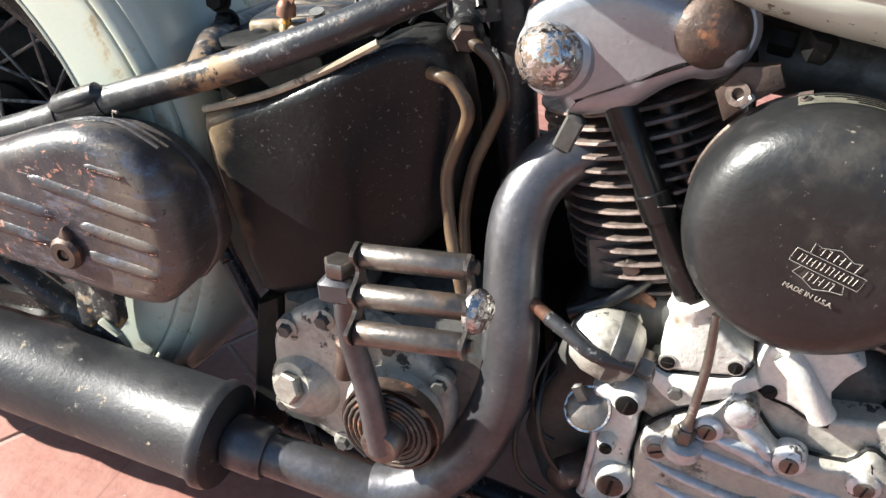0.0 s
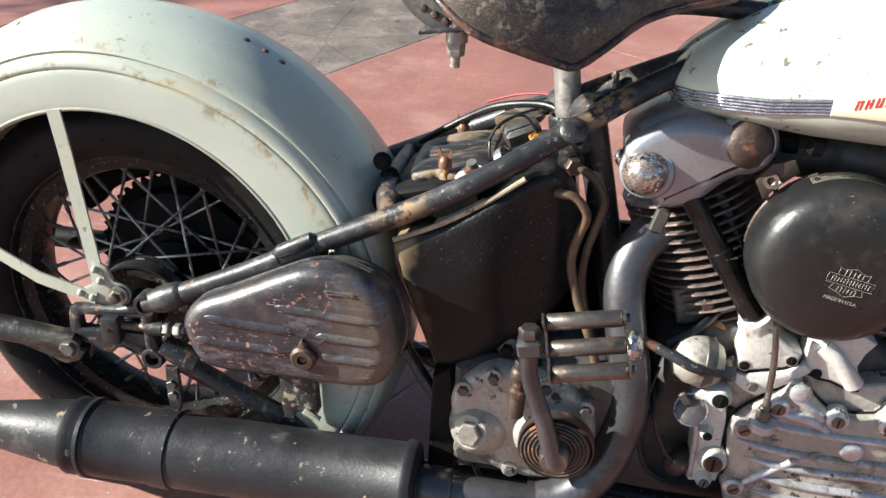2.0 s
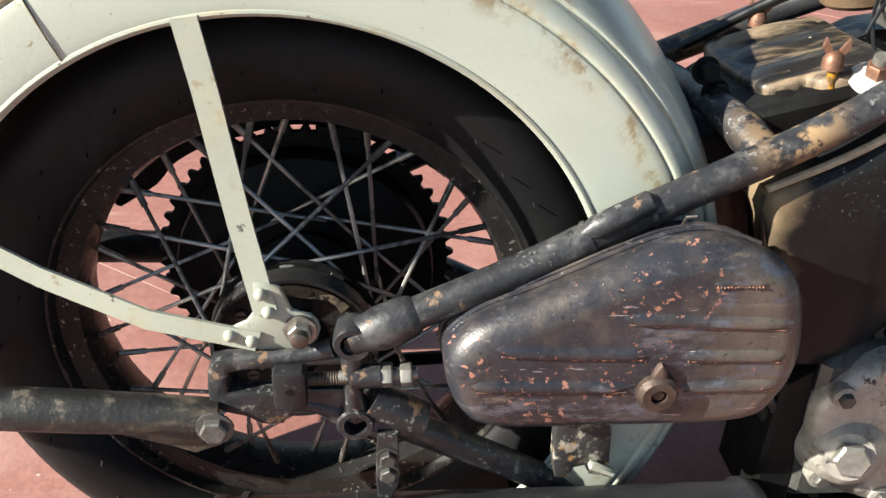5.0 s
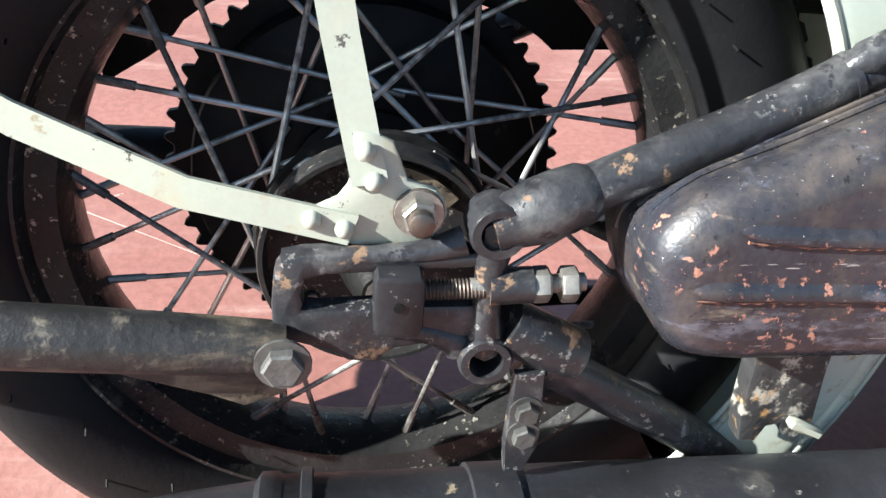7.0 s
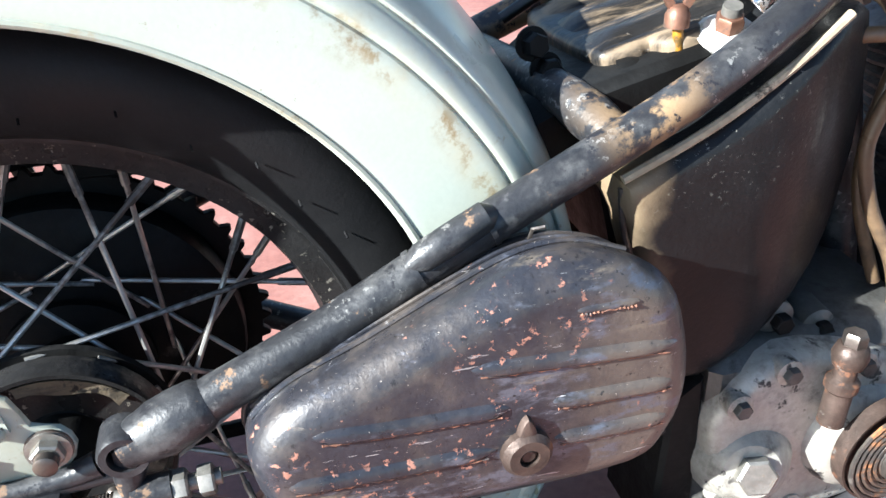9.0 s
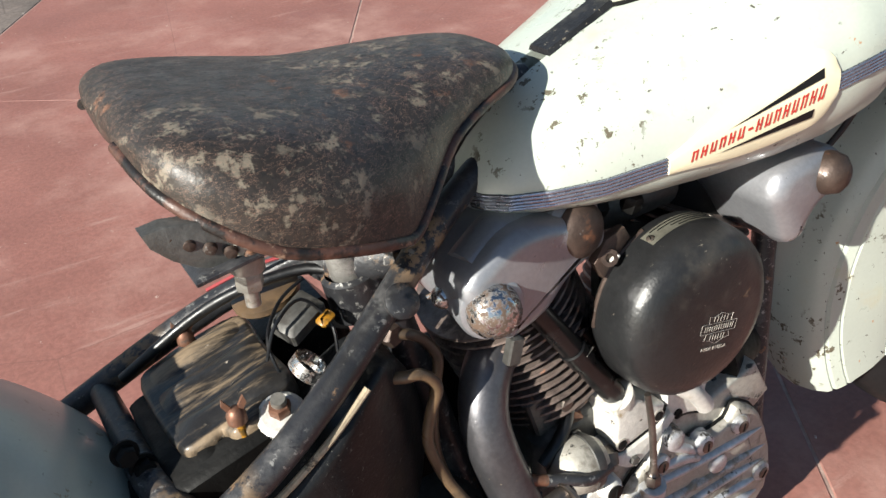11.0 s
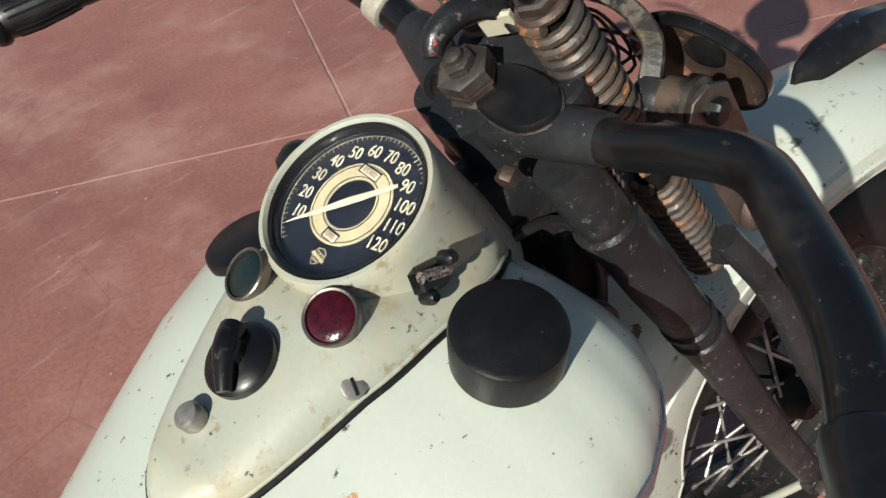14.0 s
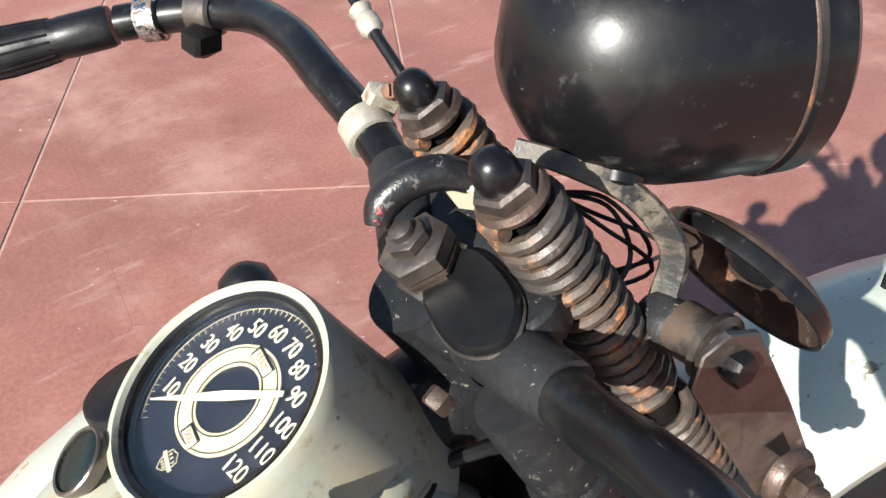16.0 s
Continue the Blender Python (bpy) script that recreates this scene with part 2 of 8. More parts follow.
rubber = material("black rubber", (0.005, 0.005, 0.0056), 0.36, 0, 0.25, 20, 0.15, 260, 0.08, [((0.05, 0.046, 0.042), 60, 0.69, 0.75, 0.6, 0)])
tyre_black = material("dusty tyre rubber", (0.0095, 0.0095, 0.0102), 0.55, 0, 0.25, 8, 0.2, 240, 0.15, [((0.034, 0.032, 0.031), 12, 0.58, 0.78, 0.8, 0)])
rim_dark = material("grimy dark steel rim", (0.036, 0.035, 0.035), 0.32, 0.5, 0.3, 14, 0.3, 160, 0.3, [((0.15, 0.135, 0.11), 22, 0.57, 0.72, 0.5, 0.2), ((0.28, 0.26, 0.22), 160, 0.59, 0.64, 0.5, 0.4, {"mask": (8, 0.40, 0.56)}), (RUST, 40, 0.70, 0.75, 0.8, 0)])
rim_bright = material("bare steel spoke", (0.42, 0.405, 0.38), 0.38, 0.75, 0.3, 12, 0.2, 200, 0.1, [((0.06, 0.05, 0.045), 9, 0.52, 0.66, 0.6, 0.3)])
gloss_black = material("scratched gloss black enamel", (0.005, 0.005, 0.0056), 0.31, 0, 0.2, 8, 0.1, 300, 0.03, [((0.015, 0.0145, 0.014), 16, 0.52, 0.70, 0.40, 0), ((0.10, 0.095, 0.09), 190, 0.69, 0.71, 0.5, 0), ((0.03, 0.029, 0.028), 60, 0.60, 0.70, 0.45, 0)], coat=0.22)
satin_black = material("satin black cap", (0.006, 0.006, 0.0068), 0.40, 0, 0.2, 20, 0.15, 400, 0.12, [((0.06, 0.058, 0.054), 420, 0.67, 0.69, 0.6, 0)])
leather = material("cracked black leather", (0.030, 0.0245, 0.0205), 0.42, 0, 0.3, 14, 0.3, 90, 0.45, [((0.17, 0.145, 0.11), 60, 0.53, 0.62, 0.6, 0, {"mask": (7, 0.46, 0.60)}), ((0.12, 0.06, 0.036), 26, 0.60, 0.68, 0.6, 0), ((0.10, 0.088, 0.07), 8, 0.56, 0.72, 0.6, 0), ((0.012, 0.011, 0.010), 150, 0.56, 0.62, 0.5, 0)])
dial_blue = material("dark blue dial", (0.004, 0.0055, 0.011), 0.4, 0, 0.15, 30, 0.1, 400, 0.0)
dial_cream = material("yellowed dial paint", (0.37, 0.35, 0.265), 0.5, 0, 0.05, 40, 0.05, 400, 0.0)
stripe_metal = material("ribbed stainless trim", (0.43, 0.44, 0.49), 0.24, 0.9, 0.1, 30, 0.15, 300, 0.05)
clamp_grey = material("dull grey-beige cast clamp", (0.40, 0.37, 0.31), 0.5, 0.4, 0.15, 30, 0.25, 220, 0.2, [((0.20, 0.13, 0.08), 40, 0.58, 0.68, 0.7, 0.2)])
flaked_black = material("black paint flaked to red", (0.010, 0.010, 0.011), 0.32, 0, 0.3, 20, 0.15, 260, 0.2, [((0.10, 0.09, 0.085), 120, 0.60, 0.63, 0.5, 0.3), ((0.30, 0.025, 0.03), 70, 0.655, 0.67, 0.6, 0)])
worn_alu = material("weathered beige aluminium", (0.40, 0.38, 0.335), 0.5, 0.35, 0.15, 12, 0.25, 160, 0.35, [((0.12, 0.105, 0.085), 16, 0.50, 0.66, 0.65, 0.1), ((0.035, 0.032, 0.03), 48, 0.57, 0.62, 0.7, 0.1, {"mask": (11, 0.44, 0.56)})])
dusty_cover = material("dusty black cover with tan streaks", (0.017, 0.016, 0.0155), 0.36, 0.1, 0.3, 10, 0.25, 160, 0.3, [((0.22, 0.16, 0.10), 9, 0.46, 0.62, 0.75, 0, {"pull": ((0.7, 5.5, 1), 4)}), ((0.13, 0.115, 0.10), 30, 0.54, 0.64, 0.6, 0, {"mask": (8, 0.45, 0.6)}), ((0.30, 0.26, 0.21), 70, 0.64, 0.68, 0.7, 0)], coat=0.15)
hanger_flaked = material("black paint flaked to pale primer and rust", (0.030, 0.030, 0.031), 0.5, 0.1, 0.3, 16, 0.3, 160, 0.4, [((0.30, 0.28, 0.23), 34, 0.51, 0.58, 0.6, 0), ((0.40, 0.23, 0.085), 22, 0.54, 0.62, 0.8, 0), ((0.03, 0.028, 0.026), 70, 0.55, 0.61, 0.6, 0.1)])
ring_cream = material("yellowed cream ring", (0.33, 0.295, 0.19), 0.5, 0, 0.08, 60, 0.1, 400, 0.0)
edge_leather = material("worn brown leather edge", (0.085, 0.040, 0.028), 0.5, 0, 0.3, 30, 0.3, 160, 0.4, [((0.012, 0.010, 0.009), 26, 0.48, 0.58, 0.4, 0), ((0.20, 0.13, 0.09), 80, 0.60, 0.66, 0.6, 0)])
wire_black = material("black cable cover", (0.012, 0.012, 0.013), 0.45)
dark_void = material("oily black engine metal", (0.008, 0.0078, 0.0075), 0.55, 0.2, 0.3, 14, 0.3, 140, 0.3, [((0.06, 0.052, 0.042), 26, 0.62, 0.74, 0.7, 0.1)])
wire_red = material("red wire", (0.25, 0.03, 0.035), 0.5)
yellow_plastic = material("amber plastic", (0.30, 0.14, 0.012), 0.35, 0, 0.3, 60, 0.2, 300, 0.1, [((0.08, 0.045, 0.01), 70, 0.52, 0.62, 0.5, 0)])
red_glass = material("red jewel lens", (0.035, 0.0015, 0.005), 0.16, 0, 0.4, 200, 0.2, 500, 0.05, coat=0.3)
green_glass = material("dark green jewel lens", (0.006, 0.012, 0.011), 0.3, 0, 0.2, 200, 0.1, 500, 0.05, coat=0.1)
concrete_red = material("red-brown painted concrete", (0.285, 0.124, 0.099), 0.60, 0, 0.16, 1.7, 0.3, 90, 0.35, [((0.38, 0.215, 0.178), 2.2, 0.46, 0.72, 0.65, 0), ((0.21, 0.086, 0.070), 4.0, 0.56, 0.74, 0.6, 0), ((0.40, 0.25, 0.21), 7, 0.56, 0.76, 0.7, 0, {"pull": ((0.35, 2.2, 1), 20)}), ((0.52, 0.42, 0.37), 9, 0.665, 0.70, 0.75, 0, {"pull": ((0.10, 4.5, 1), -12), "mask": (2.1, 0.45, 0.6)}), ((0.52, 0.42, 0.37), 11, 0.675, 0.70, 0.75, 0, {"pull": ((0.12, 5.0, 1), 58), "mask": (1.6, 0.48, 0.6)}), ((0.55, 0.46, 0.40), 40, 0.672, 0.69, 0.8, 0), ((0.50, 0.42, 0.37), 130, 0.69, 0.71, 0.8, 0), ((0.06, 0.035, 0.03), 55, 0.74, 0.75, 0.7, 0)])
stone_grey = material("grey weathered stone paving", (0.150, 0.122, 0.105), 0.75, 0, 0.3, 5, 0.35, 60, 0.6, [((0.25, 0.20, 0.175), 6, 0.50, 0.72, 0.8, 0), ((0.40, 0.34, 0.30), 18, 0.63, 0.70, 0.8, 0), ((0.06, 0.045, 0.04), 14, 0.58, 0.68, 0.8, 0), ((0.45, 0.38, 0.33), 12, 0.66, 0.69, 0.8, 0, {"pull": ((0.3, 2.5, 1), 35)})])
bark = material("rough brown bark", (0.13, 0.09, 0.06), 0.85, 0, 0.3, 12, 0.3, 60, 0.6)
leaf_green = material("green leaves", (0.06, 0.10, 0.03), 0.5, 0, 0.3, 3, 0.1, 80, 0.0)
joint_pale = material("pale mortar joint", (0.36, 0.25, 0.21), 0.8, 0, 0.2, 20, 0.2, 120, 0.3)


def clear_glass():
    m = bpy.data.materials.new("clear glass")
    m.use_nodes = True
    b = m.node_tree.nodes["Principled BSDF"]
    b.inputs["Transmission Weight"].default_value, b.inputs["Roughness"].default_value, b.inputs["IOR"].default_value = 1.0, 0.03, 1.45
    return m


glass = clear_glass()


def dull(amount, *these):
    """Weaker mirror reflection for soft, dirty surfaces."""
    for m in these:
        m.node_tree.nodes["Principled BSDF"].inputs["Specular IOR Level"].default_value = amount


dull(0.2, tyre_black, rim_dark, dark_void, oil_black, fork_black)
dull(0.3, gloss_black, satin_black)


def crack(m, scale, width, colour):
    """Adds a net of fine pale cracks to a material."""
    t = m.node_tree
    b = t.nodes["Principled BSDF"]
    co = t.nodes.new("ShaderNodeTexCoord")
    v = t.nodes.new("ShaderNodeTexVoronoi")
    v.feature = "DISTANCE_TO_EDGE"
    v.inputs["Scale"].default_value = scale
    nz = t.nodes.new("ShaderNodeTexNoise")
    nz.inputs["Scale"].default_value = scale * 0.6
    mx = t.nodes.new("ShaderNodeMix")
    mx.data_type = "VECTOR"
    mx.inputs["Factor"].default_value = 0.03
    t.links.new(co.outputs["Object"], mx.inputs["A"])
    t.links.new(nz.outputs["Color"], mx.inputs["B"])
    t.links.new(mx.outputs["Result"], v.inputs["Vector"])
    r = t.nodes.new("ShaderNodeMapRange")
    for k, x in (("From Min", 0.0), ("From Max", width), ("To Min", 0.55), ("To Max", 0.0)):
        r.inputs[k].default_value = x
    t.links.new(v.outputs["Distance"], r.inputs["Value"])
    old = b.inputs["Base Color"].links[0].from_socket
    c = t.nodes.new("ShaderNodeMix")
    c.data_type = "RGBA"
    t.links.new(r.outputs["Result"], c.inputs["Factor"])
    t.links.new(old, c.inputs["A"])
    c.inputs["B"].default_value = (*colour, 1)
    t.links.new(c.outputs["Result"], b.inputs["Base Color"])


crack(leather, 80, 0.035, (0.27, 0.165, 0.12))


def rear_grime(m, start, end, size, colour):
    """Tan road grime that clings to the rear edge of a part, from one x to another, with a ragged border."""
    t = m.node_tree
    b = t.nodes["Principled BSDF"]
    co = t.nodes.new("ShaderNodeTexCoord")
    sp = t.nodes.new("ShaderNodeSeparateXYZ")
    t.links.new(co.outputs["Object"], sp.inputs[0])
    nz = t.nodes.new("ShaderNodeTexNoise")
    nz.inputs["Scale"].default_value = size
    nz.inputs["Detail"].default_value = 6
    t.links.new(co.outputs["Object"], nz.inputs["Vector"])
    ad = t.nodes.new("ShaderNodeMath")
    ad.operation = "MULTIPLY_ADD"
    t.links.new(nz.outputs["Fac"], ad.inputs[0])
    ad.inputs[1].default_value = 0.09
    t.links.new(sp.outputs["X"], ad.inputs[2])
    r = t.nodes.new("ShaderNodeMapRange")
    for k, x in (("From Min", start + 0.045), ("From Max", end + 0.045), ("To Min", 0.85), ("To Max", 0.0)):
        r.inputs[k].default_value = x
    t.links.new(ad.outputs[0], r.inputs["Value"])
    old = b.inputs["Base Color"].links[0].from_socket
    c = t.nodes.new("ShaderNodeMix")
    c.data_type = "RGBA"
    t.links.new(r.outputs["Result"], c.inputs["Factor"])
    t.links.new(old, c.inputs["A"])
    c.inputs["B"].default_value = (*colour, 1)
    t.links.new(c.outputs["Result"], b.inputs["Base Color"])


rear_grime(oil_black, 0.380, 0.418, 16, (0.26, 0.19, 0.115))
crack(concrete_red, 0.8, 0.0016, (0.16, 0.075, 0.06))
crack(stone_grey, 3.0, 0.012, (0.05, 0.04, 0.035))


# ---- shapes ----
def vec(p):
    return Vector(p)


def spline(points, step=6, closed=False):
    """A smooth line through the points."""
    p = [vec(q) for q in points]
    n = len(p)
    out = []
    for i in range(n if closed else n - 1):
        if closed:
            a, b, c, d = p[i - 1], p[i], p[(i + 1) % n], p[(i + 2) % n]
        else:
            a, b, c, d = p[max(i - 1, 0)], p[i], p[i + 1], p[min(i + 2, n - 1)]
        for k in range(step):
            s = k / step
            out.append(0.5 * (2 * b + (c - a) * s + (2 * a - 5 * b + 4 * c - d) * s * s + (3 * b - a - 3 * c + d) * s ** 3))
    if not closed:
        out.append(p[-1].copy())
    return out


def frame_of(axis):
    w = vec(axis).normalized()
    u = w.orthogonal().normalized()
    return u, w.cross(u), w


class Shape:
    """Collects the faces of one mesh."""

    def __init__(self):
        self.v, self.f = [], []

    def add(self, verts, faces):
        n = len(self.v)
        self.v += [tuple(v) for v in verts]
        self.f += [tuple(i + n for i in f) for f in faces]
        return self

    def loft(self, rings, caps=True, closed=True, loop=False):
        m = len(rings[0])
        verts = [v for r in rings for v in r]
        faces = []
        count = len(rings)
        for i in range(count if loop else count - 1):
            a, b = i * m, (i + 1) % count * m
            for k in range(m if closed else m - 1):
                faces.append((a + k, a + (k + 1) % m, b + (k + 1) % m, b + k))
        if caps and not loop:
            faces += [tuple(range(m))[::-1], tuple(range((count - 1) * m, count * m))]
        return self.add(verts, faces)

    def tube(self, points, r, n=14, smooth=0, caps=True):
        """A round bar along a line; r may be a number or one for each point."""
        rs = [r] * len(points) if isinstance(r, (int, float)) else list(r)
        p = [vec(q) for q in points]
        if smooth:
            q = spline(points, smooth)
            rs = [rs[min(i // smooth, len(rs) - 1)] * (1 - i % smooth / smooth) + rs[min(i // smooth + 1, len(rs) - 1)] * (i % smooth / smooth) for i in range(len(q))]
            p = q
        rings = []
        u = None
        for i, c in enumerate(p):
            d = (p[min(i + 1, len(p) - 1)] - p[max(i - 1, 0)]).normalized()
            if u is None:
                u = d.orthogonal().normalized()
            u = (u - d * u.dot(d)).normalized()
            w = d.cross(u)
            rings.append([c + (u * math.cos(a) + w * math.sin(a)) * rs[i] for a in (2 * math.pi * k / n for k in range(n))])
        return self.loft(rings, caps)

    def lathe(self, profile, origin, axis, n=32, caps=True, turn=0.0, up=None):
        """A turned body: profile of (radius, height along the axis)."""
        u, w, a = frame_of(axis)
        if up is not None:
            u = (vec(up) - a * vec(up).dot(a)).normalized()
            w = a.cross(u)
        o = vec(origin)
        rings = [[o + a * h + (u * math.cos(q) + w * math.sin(q)) * max(r, 1e-4) for q in (2 * math.pi * k / n + turn for k in range(n))] for r, h in profile]
        return self.loft(rings, caps)

    def hexnut(self, origin, axis, r, h, turn=0.3):
        return self.lathe([(r * 0.92, 0), (r, h * 0.12), (r, h * 0.85), (r * 0.86, h)], origin, axis, 6, turn=turn)

    def box(self, centre, size, turn=None, bevel=0.0):
        x, y, z = (s / 2 for s in size)
        b = min(bevel, x * 0.9, y * 0.9, z * 0.9)
        m = turn.to_3x3() if turn is not None else Matrix.Identity(3)
        c = vec(centre)
        if not b:
            vs = [c + m @ vec((sx * x, sy * y, sz * z)) for sz in (-1, 1) for sx, sy in ((-1, -1), (1, -1), (1, 1), (-1, 1))]
            return self.add(vs, [(3, 2, 1, 0), (4, 5, 6, 7), (0, 1, 5, 4), (1, 2, 6, 5), (2, 3, 7, 6), (3, 0, 4, 7)])
        rings = []
        for zz, k in ((-z, b), (-z + b, 0), (z - b, 0), (z, b)):
            xx, yy = x - k, y - k
            q = b * 0.5 + k * 0.3
            ring = [(-xx + q, -yy), (xx - q, -yy), (xx, -yy + q), (xx, yy - q), (xx - q, yy), (-xx + q, yy), (-xx, yy - q), (-xx, -yy + q)]
            rings.append([c + m @ vec((px, py, zz)) for px, py in ring])
        return self.loft(rings)

    def slab(self, outline, y0, y1, edge=0.01, steps=4, smooth=3, back=0.0):
        """A plate with outline (x, z), from its rounded face at y0 to its back at y1."""
        pts = [(p.x, p.y) for p in spline([(a, b, 0) for a, b in outline], smooth, True)] if smooth else list(outline)
        area = sum(a[0] * b[1] - b[0] * a[1] for a, b in zip(pts, pts[1:] + pts[:1]))
        if area < 0:
            pts = pts[::-1]
        n = len(pts)
        nor = []
        for i in range(n):
            dx, dz = pts[(i + 1) % n][0] - pts[i - 1][0], pts[(i + 1) % n][1] - pts[i - 1][1]
            q = math.hypot(dx, dz) or 1
            nor.append((dz / q, -dx / q))
        s = 1 if y1 > y0 else -1
        rings = []
        for k in range(steps + 1):
            a = math.pi / 2 * k / steps
            ins, y = edge * (1 - math.sin(a)), y0 + s * edge * (1 - math.cos(a))
            rings.append([(p[0] - m[0] * ins, y, p[1] - m[1] * ins) for p, m in zip(pts, nor)])
        rings.append([(p[0] - m[0] * back, y1, p[1] - m[1] * back) for p, m in zip(pts, nor)])
        if s > 0:
            rings = [r[::-1] for r in rings]
        return self.loft(rings)

    def grid(self, rows):
        m = len(rows[0])
        return self.add([v for r in rows for v in r], [(i * m + k, i * m + k + 1, (i + 1) * m + k + 1, (i + 1) * m + k) for i in range(len(rows) - 1) for k in range(m - 1)])

    def placed(self, m):
        self.v = [tuple(m @ vec(v)) for v in self.v]
        return self


def mesh_of(name, shape, mat, angle=38):
    me = bpy.data.meshes.new(name)
    me.from_pydata(shape.v, [], shape.f)
    me.materials.append(mat)
    bm = bmesh.new()
    bm.from_mesh(me)
    bmesh.ops.recalc_face_normals(bm, faces=bm.faces)
    bm.to_mesh(me)
    bm.free()
    me.polygons.foreach_set("use_smooth", [True] * len(me.polygons))
    me.set_sharp_from_angle(angle=radians(angle))
    return me


def part(name, shape, mat, parent=None, label="", angle=38, kind=""):
    ob = new(name, shape if isinstance(shape, bpy.types.Mesh) else mesh_of(name, shape, mat, angle))
    if parent is not None:
        ob.parent = parent
    return tagged(ob, label, kind=kind) if kind else tagged(ob, label)


def bolts(parent, spots, axis, r, h, mat, name="bolt", washer=True):
    for p in spots:
        s = Shape().hexnut(p, axis, r, h, turn=p[0] * 40)
        if washer:
            s.lathe([(r * 1.35, -0.001), (r * 1.35, 0.0012)], p, axis, 18)
        part(name, s, mat, parent)


def screws(parent, spots, axis, r, h, mat, name="screw"):
    """Slotted screw heads."""
    for p in spots:
        u, w, a = frame_of(axis)
        s = Shape().lathe([(r, -0.001), (r, h * 0.7), (r * 0.85, h)], p, axis, 18)
        part(name, s, mat, parent)
        c = vec(p) + a * (h + 0.0002)
        q = (u + w * (p[0] * 30 % 2 - 1)).normalized()
        part("slot", Shape().tube([c - q * r * 0.7, c + q * r * 0.7], r * 0.13, 6), dark_void, parent)


def text_mesh(words, size, mat, m, name, parent, depth=0.0004):
    """Raised letters of the built-in font, laid out by m."""
    cu = bpy.data.curves.new(name, "FONT")
    cu.body, cu.size, cu.align_x, cu.align_y, cu.extrude = words, size, "CENTER", "CENTER", depth
    ob = bpy.data.objects.new(name, cu)
    me = bpy.data.meshes.new_from_object(ob)
    bpy.data.objects.remove(ob)
    me.transform(m)
    me.materials.append(mat)
    out = new(name, me)
    out.parent = parent
    return out


# ---- ground ----
JOINT_WAY = Vector((0.533, 0.846, 0)).normalized()
JOINT_OUT = Vector((0.846, -0.533, 0)).normalized()


def paving():
    """Cast slabs in rows that run slanting under the machine, with one row of rough grey stone."""
    s = Shape().add([(-60, -60, -0.002), (60, -60, -0.002), (60, 60, -0.002), (-60, 60, -0.002)], [(0, 1, 2, 3)])
    ground = tagged(part("ground", s, joint_pale), "red-brown painted concrete paving with pale joints and scuffs", "ground", kind="structure")
    rows = [-24.0, -9.0, -5.5, -3.6, -1.79, -1.08, 0.18, 1.11, 2.9, 4.7, 6.5, 12.0, 30.0]
    cuts = [-30.0, -9.0, -5.4, -3.5, -1.7, 0.2, 2.04, 3.88, 5.7, 7.5, 11.0, 30.0]
    for a, b in zip(rows, rows[1:]):
        stone = (a, b) == (-1.79, -1.08)
        for c, d in zip(cuts, cuts[1:]):
            g, e = 0.003, 0.0005 if (a, b) == (-1.08, 0.18) else 0.003
            q = [JOINT_OUT * x + JOINT_WAY * y for x, y in ((a + g, c + e), (b - g, c + e), (b - g, d - e), (a + g, d - e))]
            rim = [JOINT_OUT * x + JOINT_WAY * y for x, y in ((a + g + .002, c + e + .0008), (b - g - .002, c + e + .0008), (b - g - .002, d - e - .0008), (a + g + .002, d - e - .0008))]
            sh = Shape().loft([[v + vec((0, 0, -0.006)) for v in q], [v + vec((0, 0, -0.0012)) for v in q], rim])
            part("paving_stone" if stone else "slab", sh, stone_grey if stone else concrete_red, ground, angle=15)
    return ground


paving()


def shade_tree():
    """A tree behind the machine whose shade touches the paving."""
    base = vec((-10.2, 1.9, 0))
    tree = tagged(new("tree"), "leafy tree that shades a patch of the paving", "tree")
    tree.location = base
    part("trunk", Shape().tube([(0, 0, -0.05), (0.03, 0, 0.8), (-0.04, 0.05, 1.9), (0.02, 0.02, 2.9)], [0.20, 0.15, 0.13, 0.11], 14, 4), bark, tree)
    rnd = random.Random(5)
    leaves = Shape()
    for i in range(16):
        a = i * 2.399
        tip = vec((math.cos(a) * rnd.uniform(0.5, 1.3), math.sin(a) * rnd.uniform(0.5, 1.3), rnd.uniform(3.2, 5.0)))
        part("limb", Shape().tube([(0, 0, 2.4 + 0.03 * i), tip * 0.5 + vec((0, 0, 1.6)), tip], [0.06, 0.035, 0.012], 8, 4), bark, tree)
        for k in range(150):
            c = tip + vec((rnd.gauss(0, 0.30), rnd.gauss(0, 0.30), rnd.gauss(0, 0.26)))
            u = vec((rnd.gauss(0, 1), rnd.gauss(0, 1), rnd.gauss(0, 0.6))).normalized() * rnd.uniform(0.05, 0.10)
            w = u.orthogonal().normalized() * rnd.uniform(0.025, 0.045)
            leaves.add([c - u, c + w, c + u, c - w], [(0, 1, 2, 3)])
    part("crown", leaves, leaf_green, tree)


shade_tree()

# ---- the motorcycle: x ahead, y to its left, z up, leaning on its stand ----
LEAN = 7.0
bike = tagged(new("motorcycle"), "old pale green motorcycle with worn paint on its side stand", "motorcycle")
bike.matrix_world = pose(0, 0, 0, -LEAN, 0, 0)
REAR = vec((-0.018, 0.0, 0.312))
RIGHT = (0, -1, 0)


